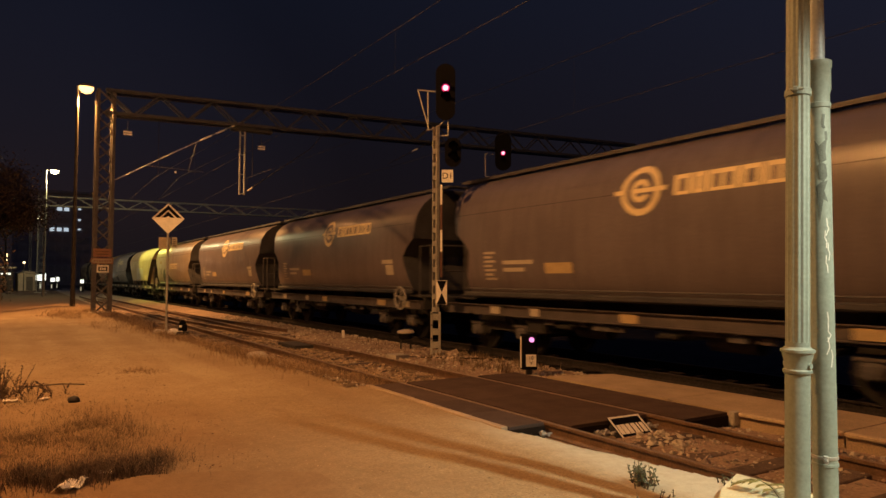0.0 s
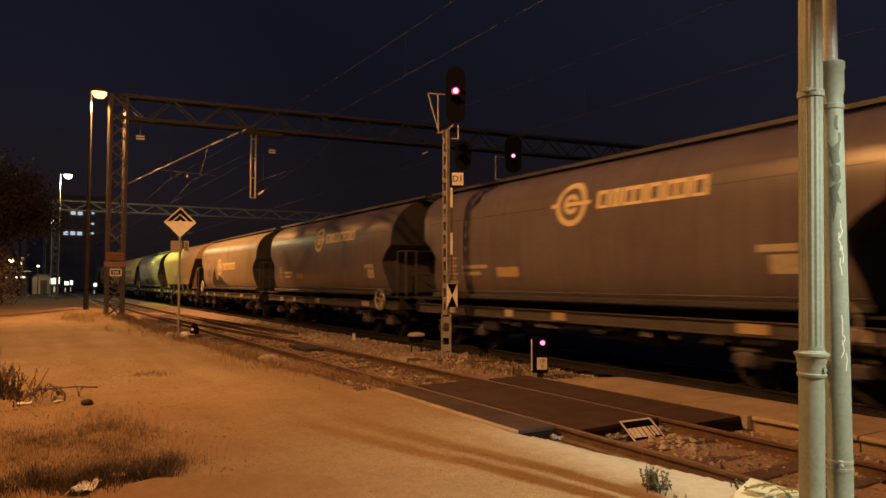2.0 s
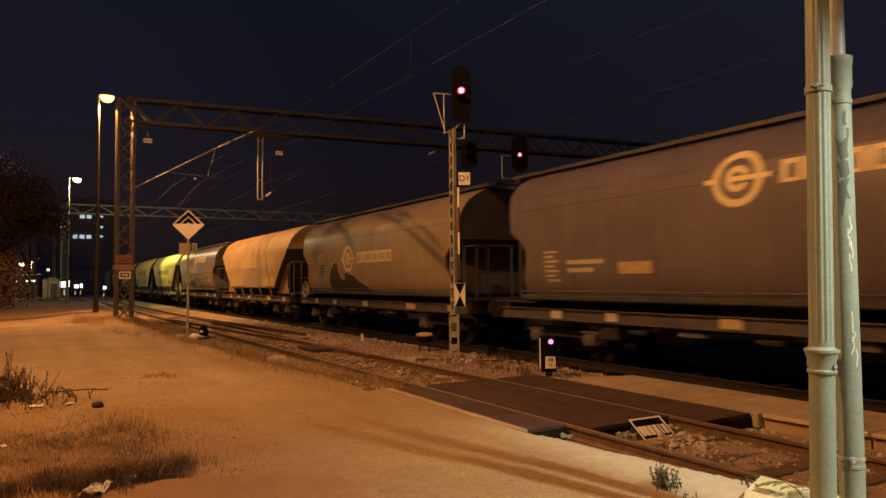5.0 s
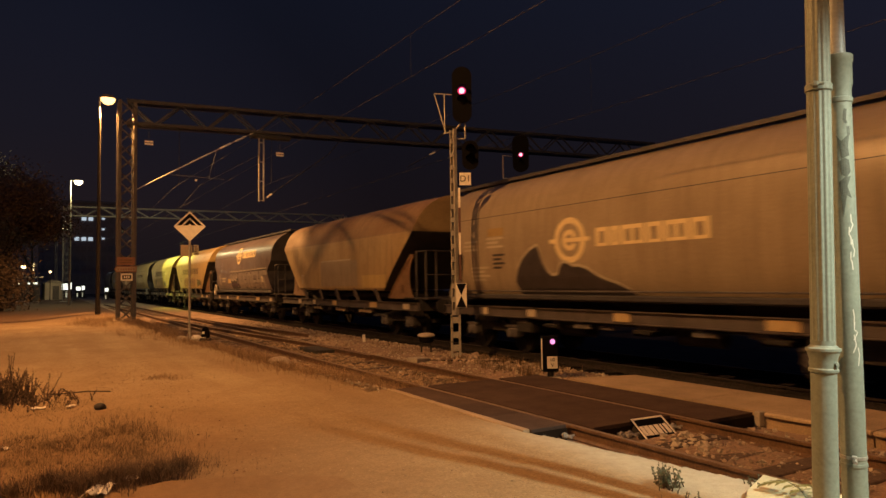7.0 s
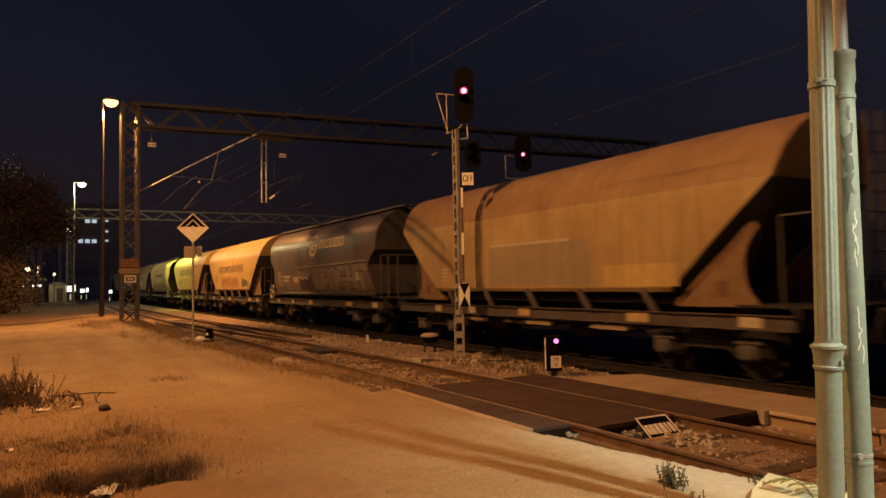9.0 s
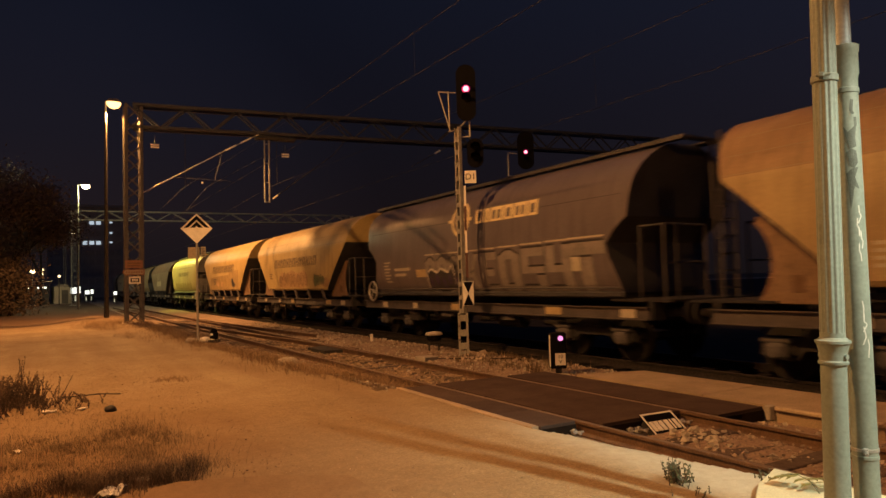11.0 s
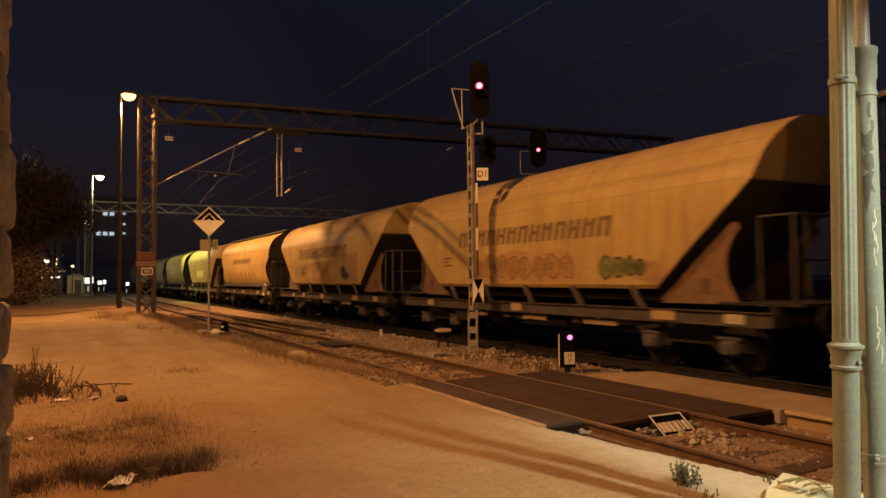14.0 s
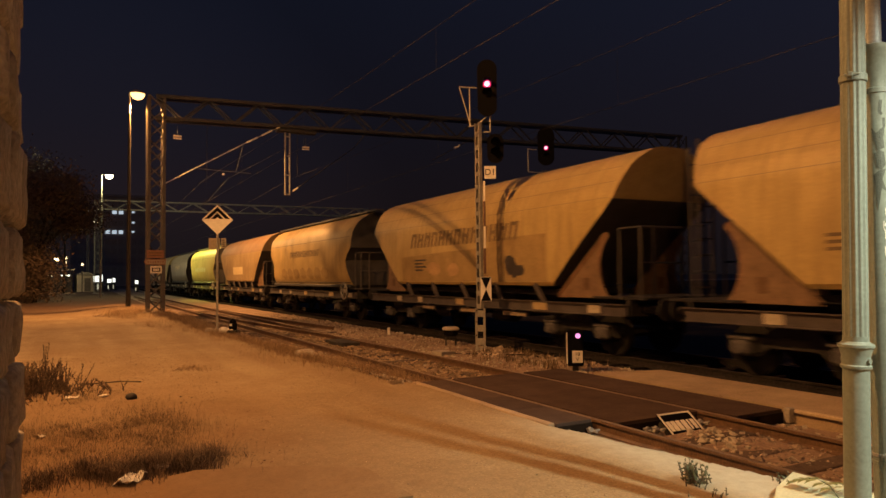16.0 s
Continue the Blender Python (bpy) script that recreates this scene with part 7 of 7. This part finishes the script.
weed((4.55, 3.85, 0.0), 0.09, 6, 5, FRESH_LEAF, "tiny weed in a concrete joint", 0.018, 0.3, 0.6)
weed((5.3, 3.78, 0.0), 0.1, 14, 6, FRESH_LEAF, "low weed at the edge of the slab", 0.018, 0.4, 0.8)


def fern_leaf(place, turn, seed):
    """A young shoot with paired pointed leaflets."""
    f = thing("young_shoot", pose(*place, 0, 0, turn), "young leafy shoot beside the pipes", "plant", "shoots")
    bm = BM()
    pts = [Vector((0, 0, 0)), Vector((0.1, 0, 0.12)), Vector((0.24, 0, 0.17)), Vector((0.4, 0, 0.14)), Vector((0.52, 0, 0.07))]
    for a, b in zip(pts, pts[1:]):
        rod(bm, a, b, 0.006, 0.004, seg=6)
    part("stem", bm, FRESH_LEAF, f)
    for k in range(6):
        u = 0.22 + k * 0.145
        i = min(int(u * 4), 3)
        c = pts[i].lerp(pts[i + 1], u * 4 - i)
        for s in (-1, 1):
            bm = BM()
            L, W = 0.17 * (1 - 0.35 * abs(u - 0.5)), 0.038
            d = Vector((0.45, s * 0.85, -0.12)).normalized()
            n = d.cross(Vector((0, 0, 1))).normalized()
            ring_ = [c, c + d * L * 0.3 + n * W, c + d * L * 0.65 + n * W * 0.8, c + d * L + Vector((0, 0, -0.03)), c + d * L * 0.65 - n * W * 0.8, c + d * L * 0.3 - n * W]
            mid = [c + d * L * 0.3 + Vector((0, 0, 0.006)), c + d * L * 0.65 + Vector((0, 0, 0.004))]
            vs = [bm.verts.new(v) for v in ring_ + mid]
            for q in ((0, 1, 6), (1, 2, 7, 6), (2, 3, 7), (3, 4, 7), (4, 5, 6, 7), (5, 0, 6)):
                bm.faces.new([vs[j] for j in q])
            part("leaflet", bm, FROND_LEAF, f)
    return f


for _x, _y, _t, _s in ((5.15, 3.2, 96, 0.66), (5.2, 3.14, 62, 0.5)):
    fern_leaf((_x, _y, 0.05), _t, 1).scale = (_s, _s, _s)


def litter_and_stones():
    for x, y, s, seed in ((4.81, 15.72, 0.3, 1), (5.02, 14.7, 0.12, 2), (4.72, 16.4, 0.11, 3), (5.2, 12.1, 0.1, 4), (5.35, 11.2, 0.09, 6), (5.3, 10.6, 0.12, 5), (5.5, 10.75, 0.09, 9)):
        st = boulder(s, seed, PALE_STONE)
        st.matrix_basis = pose(x, y, ground_height(x, y) + s * 0.25, 0, 0, seed * 40)
        tagged(st, "pale rough stone beside the siding", "stone", "loose stones")
    st = boulder(0.085, 31, DARK_STEEL)
    st.matrix_basis = pose(0.77, 11.11, 0.05)
    tagged(st, "small dark stone on the sand", "stone", "loose stones")
    for x, y, s, seed in ((0.45, 6.62, 0.14, 1), (0.75, 6.95, 0.09, 2), (0.0, 11.6, 0.09, 3), (0.42, 11.5, 0.07, 4), (-0.3, 9.0, 0.05, 5)):
        bm = BM()
        bmesh.ops.create_grid(bm, x_segments=7, y_segments=7, size=s)
        r = random.Random(seed)
        for v in bm.verts:
            v.co.z = 0.35 * s * (noise.noise(v.co / s * 1.6 + Vector((seed * 7, 0, 0))) + 0.45)
            v.co.y *= 0.6
        bmesh.ops.solidify(bm, geom=bm.faces[:], thickness=0.003)
        ob = part("litter", bm, LITTER, None)
        ob.matrix_basis = pose(x, y, ground_height(x, y) + 0.015, 0, 0, seed * 57)
        tagged(ob, "crumpled white litter in the grass", "litter", "litter")
    # broken slab at the corner of the grass
    sl = thing("broken_slab", pose(0.9, 6.0, 0.0, 0, 0, -8), "sandy broken concrete slab set in the yard", "slab")
    bm = BM()
    prism(bm, [(-0.3, -0.9), (1.6, -0.9), (1.45, 0.0), (0.8, 0.35), (0.0, 0.52), (-0.22, 0.4)], 0.12, Matrix.Translation((0, 0, 0.0)))
    part("slab", bm, SAND, sl)
    sl = thing("stick", pose(0.6, 12.9, 0.02, 0, 0, 80), "thin dead branch lying on the sand", "stick")
    bm = BM()
    pts = [Vector((0, -0.45, 0)), Vector((0.05, -0.1, 0.02)), Vector((-0.03, 0.2, 0.015)), Vector((0.06, 0.5, 0.01))]
    for a, b in zip(pts, pts[1:]):
        rod(bm, a, b, 0.012, 0.009, seg=6)
    part("branch", bm, BARK, sl)
    for seed, (y0, y1, x0, x1) in enumerate(((-0.3, 0.55, 8.4, 8.8), )):
        cb = thing("loose_cable", pose(8.6, 14.2, -0.12), "thin black cable snaking over the ballast", "cable")
        bm = BM()
        r = random.Random(3)
        p = Vector((-0.6, 1.2, 0))
        line = [p]
        for k in range(14):
            q = p + Vector((0.09 + r.uniform(-0.05, 0.07), -0.22 + r.uniform(-0.08, 0.08), r.uniform(-0.015, 0.02)))
            line.append(q)
            p = q
        tube(bm, line, 0.016)
        part("cable", bm, BLACK, cb)


litter_and_stones()


def scatter(name, count, place, seed, mat, label, lo, hi):
    """Loose stones, joined as stuff."""
    rnd = random.Random(seed)
    verts, faces = [], []
    for _ in range(count):
        x, y = place(rnd)
        s = rnd.uniform(lo, hi) * (2.0 if rnd.random() < 0.03 else 1.0)
        z = ground_height(x, y) + s * 0.2
        m = Euler((rnd.uniform(0, 6), rnd.uniform(0, 6), rnd.uniform(0, 6))).to_matrix()
        n = len(verts)
        for v in ((1, 0, 0), (0, 1, 0), (-1, 0, 0), (0, -1, 0), (0, 0, 1), (0, 0, -1)):
            p = m @ (Vector(v) * s * rnd.uniform(0.6, 1.15))
            verts.append((x + p.x, y + p.y, z + p.z * 0.75))
        faces += [(n + a, n + b, n + c) for a, b, c in ((0, 1, 4), (1, 2, 4), (2, 3, 4), (3, 0, 4), (1, 0, 5), (2, 1, 5), (3, 2, 5), (0, 3, 5))]
    ob = pydata(name, verts, faces, mat)
    return tagged(ob, label, "ballast", kind="stuff")


def bed_spot(rnd):
    while True:
        y = 3.6 + 32 * rnd.random() ** 1.5
        x = rnd.uniform(4.9, 9.7)
        if x > yard_edge(y) + 0.05 and not (y < 6 and 5.7 < x < 7.1 and rnd.random() < 0.75) and not (5.7 < y < 10.4 and x < 8.15) and not (x > 8.1 and y < 9.5):
            return x, y


def yard_spot(rnd):
    y = 3.5 + 16 * rnd.random() ** 1.4
    return rnd.uniform(-0.8, min(4.3, yard_edge(y))), y


PEBBLE = surf("yard_pebble", (0.32, 0.23, 0.145), 0.9, var=0.3, scale=8, fine=60, bump=0.3, island=0.4)
scatter("ballast_stones", 9000, bed_spot, 11, STONE_BITS, "loose dusty ballast stones between the rails", 0.011, 0.036)
scatter("main_ballast", 3500, lambda r: (r.uniform(9.6, 12.6), r.uniform(3.5, 34)), 12, SHADE_BITS, "main line ballast coloured dark for the train's shade", 0.02, 0.05)
scatter("yard_pebbles", 14000, yard_spot, 13, PEBBLE, "small pebbles scattered over the sand", 0.002, 0.009)
scatter("grit_spill", 700, lambda r: (r.uniform(4.75, 5.5), r.uniform(10.2, 16.5)), 14, PALE_STONE, "pale rubble along the rail by the crossing", 0.02, 0.06)


def litter_spot(rnd):
    y = 6.6 + 11 * rnd.random() ** 1.3
    return -1.0 + 3.2 * rnd.random() ** 1.5, y


scatter("leaf_litter", 3200, litter_spot, 15, LEAF_LITTER, "dead brown leaves and bits on the soil", 0.004, 0.011)
scatter("bed_rubble", 1500, bed_spot, 16, PALE_STONE, "larger pale rubble in the trackbed", 0.02, 0.055)
scatter("mast_rubble", 260, lambda r: (r.gauss(9.1, 0.35), r.uniform(10.9, 14.6)), 18, STONE_BITS, "clods and stones heaped at the signal's foot", 0.03, 0.10)


def splinters(name, count, place, seed, mat, label):
    """Flat splinters and clods of wood and earth, joined as stuff."""
    rnd = random.Random(seed)
    verts, faces = [], []
    for _ in range(count):
        x, y = place(rnd)
        L, W, H = rnd.uniform(0.06, 0.24), rnd.uniform(0.012, 0.045), rnd.uniform(0.006, 0.025)
        m = Euler((rnd.gauss(0, 0.15), rnd.gauss(0, 0.15), rnd.choice((0.0, 1.57)) + rnd.gauss(0, 0.6))).to_matrix()
        z = ground_height(x, y) + 0.02
        n = len(verts)
        for sz in (-1, 1):
            for sx, sy in ((-1, -1), (1, -1), (1, 1), (-1, 1)):
                p = m @ Vector((sx * L / 2 * rnd.uniform(0.75, 1), sy * W / 2 * rnd.uniform(0.6, 1), sz * H))
                verts.append((x + p.x, y + p.y, z + p.z))
        faces += [tuple(n + i for i in f) for f in ((3, 2, 1, 0), (4, 5, 6, 7), (0, 1, 5, 4), (1, 2, 6, 5), (2, 3, 7, 6), (3, 0, 4, 7))]
    return tagged(pydata(name, verts, faces, mat), label, "debris", kind="stuff")


DEBRIS = surf("weathered_debris", (0.38, 0.29, 0.20), 0.9, var=0.4, scale=6, fine=40, bump=0.4, island=0.55)
splinters("bed_debris", 1700, lambda r: (r.uniform(5.78, 7.1), 10.4 + 16 * r.random() ** 1.6), 19, DEBRIS, "splinters and clods between the siding's rails")
scatter("crossing_lumps", 46, lambda r: (r.gauss(6.5, 0.22), r.gauss(5.35, 0.28)), 21, PALE_STONE, "broken lumps of concrete beside the deflector plate", 0.03, 0.075)
scatter("crossing_grit", 500, lambda r: (r.uniform(5.8, 7.05), r.uniform(3.3, 5.8)), 20, STONE_BITS, "dusty grit beside the deflector plate", 0.008, 0.03)
splinters("verge_debris", 500, lambda r: (r.uniform(4.7, 5.6), 10.4 + 9 * r.random() ** 1.4), 21, DEBRIS, "broken bits along the siding's edge")


# ---- motion ----
def motions():
    for k, w in enumerate(WAGONS):
        rows = []
        for t, d in RUN:
            p, a = on_line(MAIN, MIDDLES[k] - d)
            rows.append((t, Matrix.Translation(p) @ Matrix.Rotation(a, 4, "Z")))
        walk(w, rows)
    # the wheels roll: a turn of under 90 degrees from row to row
    times = np.linspace(0, 16, 146)
    far = np.interp(times, [r[0] for r in RUN], [r[1] for r in RUN])
    for k, wheels in WHEELSETS:
        if k < 9:
            base = wheels.matrix_basis.copy()
            walk(wheels, [(float(t), base @ Matrix.Rotation(d / 0.46, 4, "X")) for t, d in zip(times, far)])


motions()
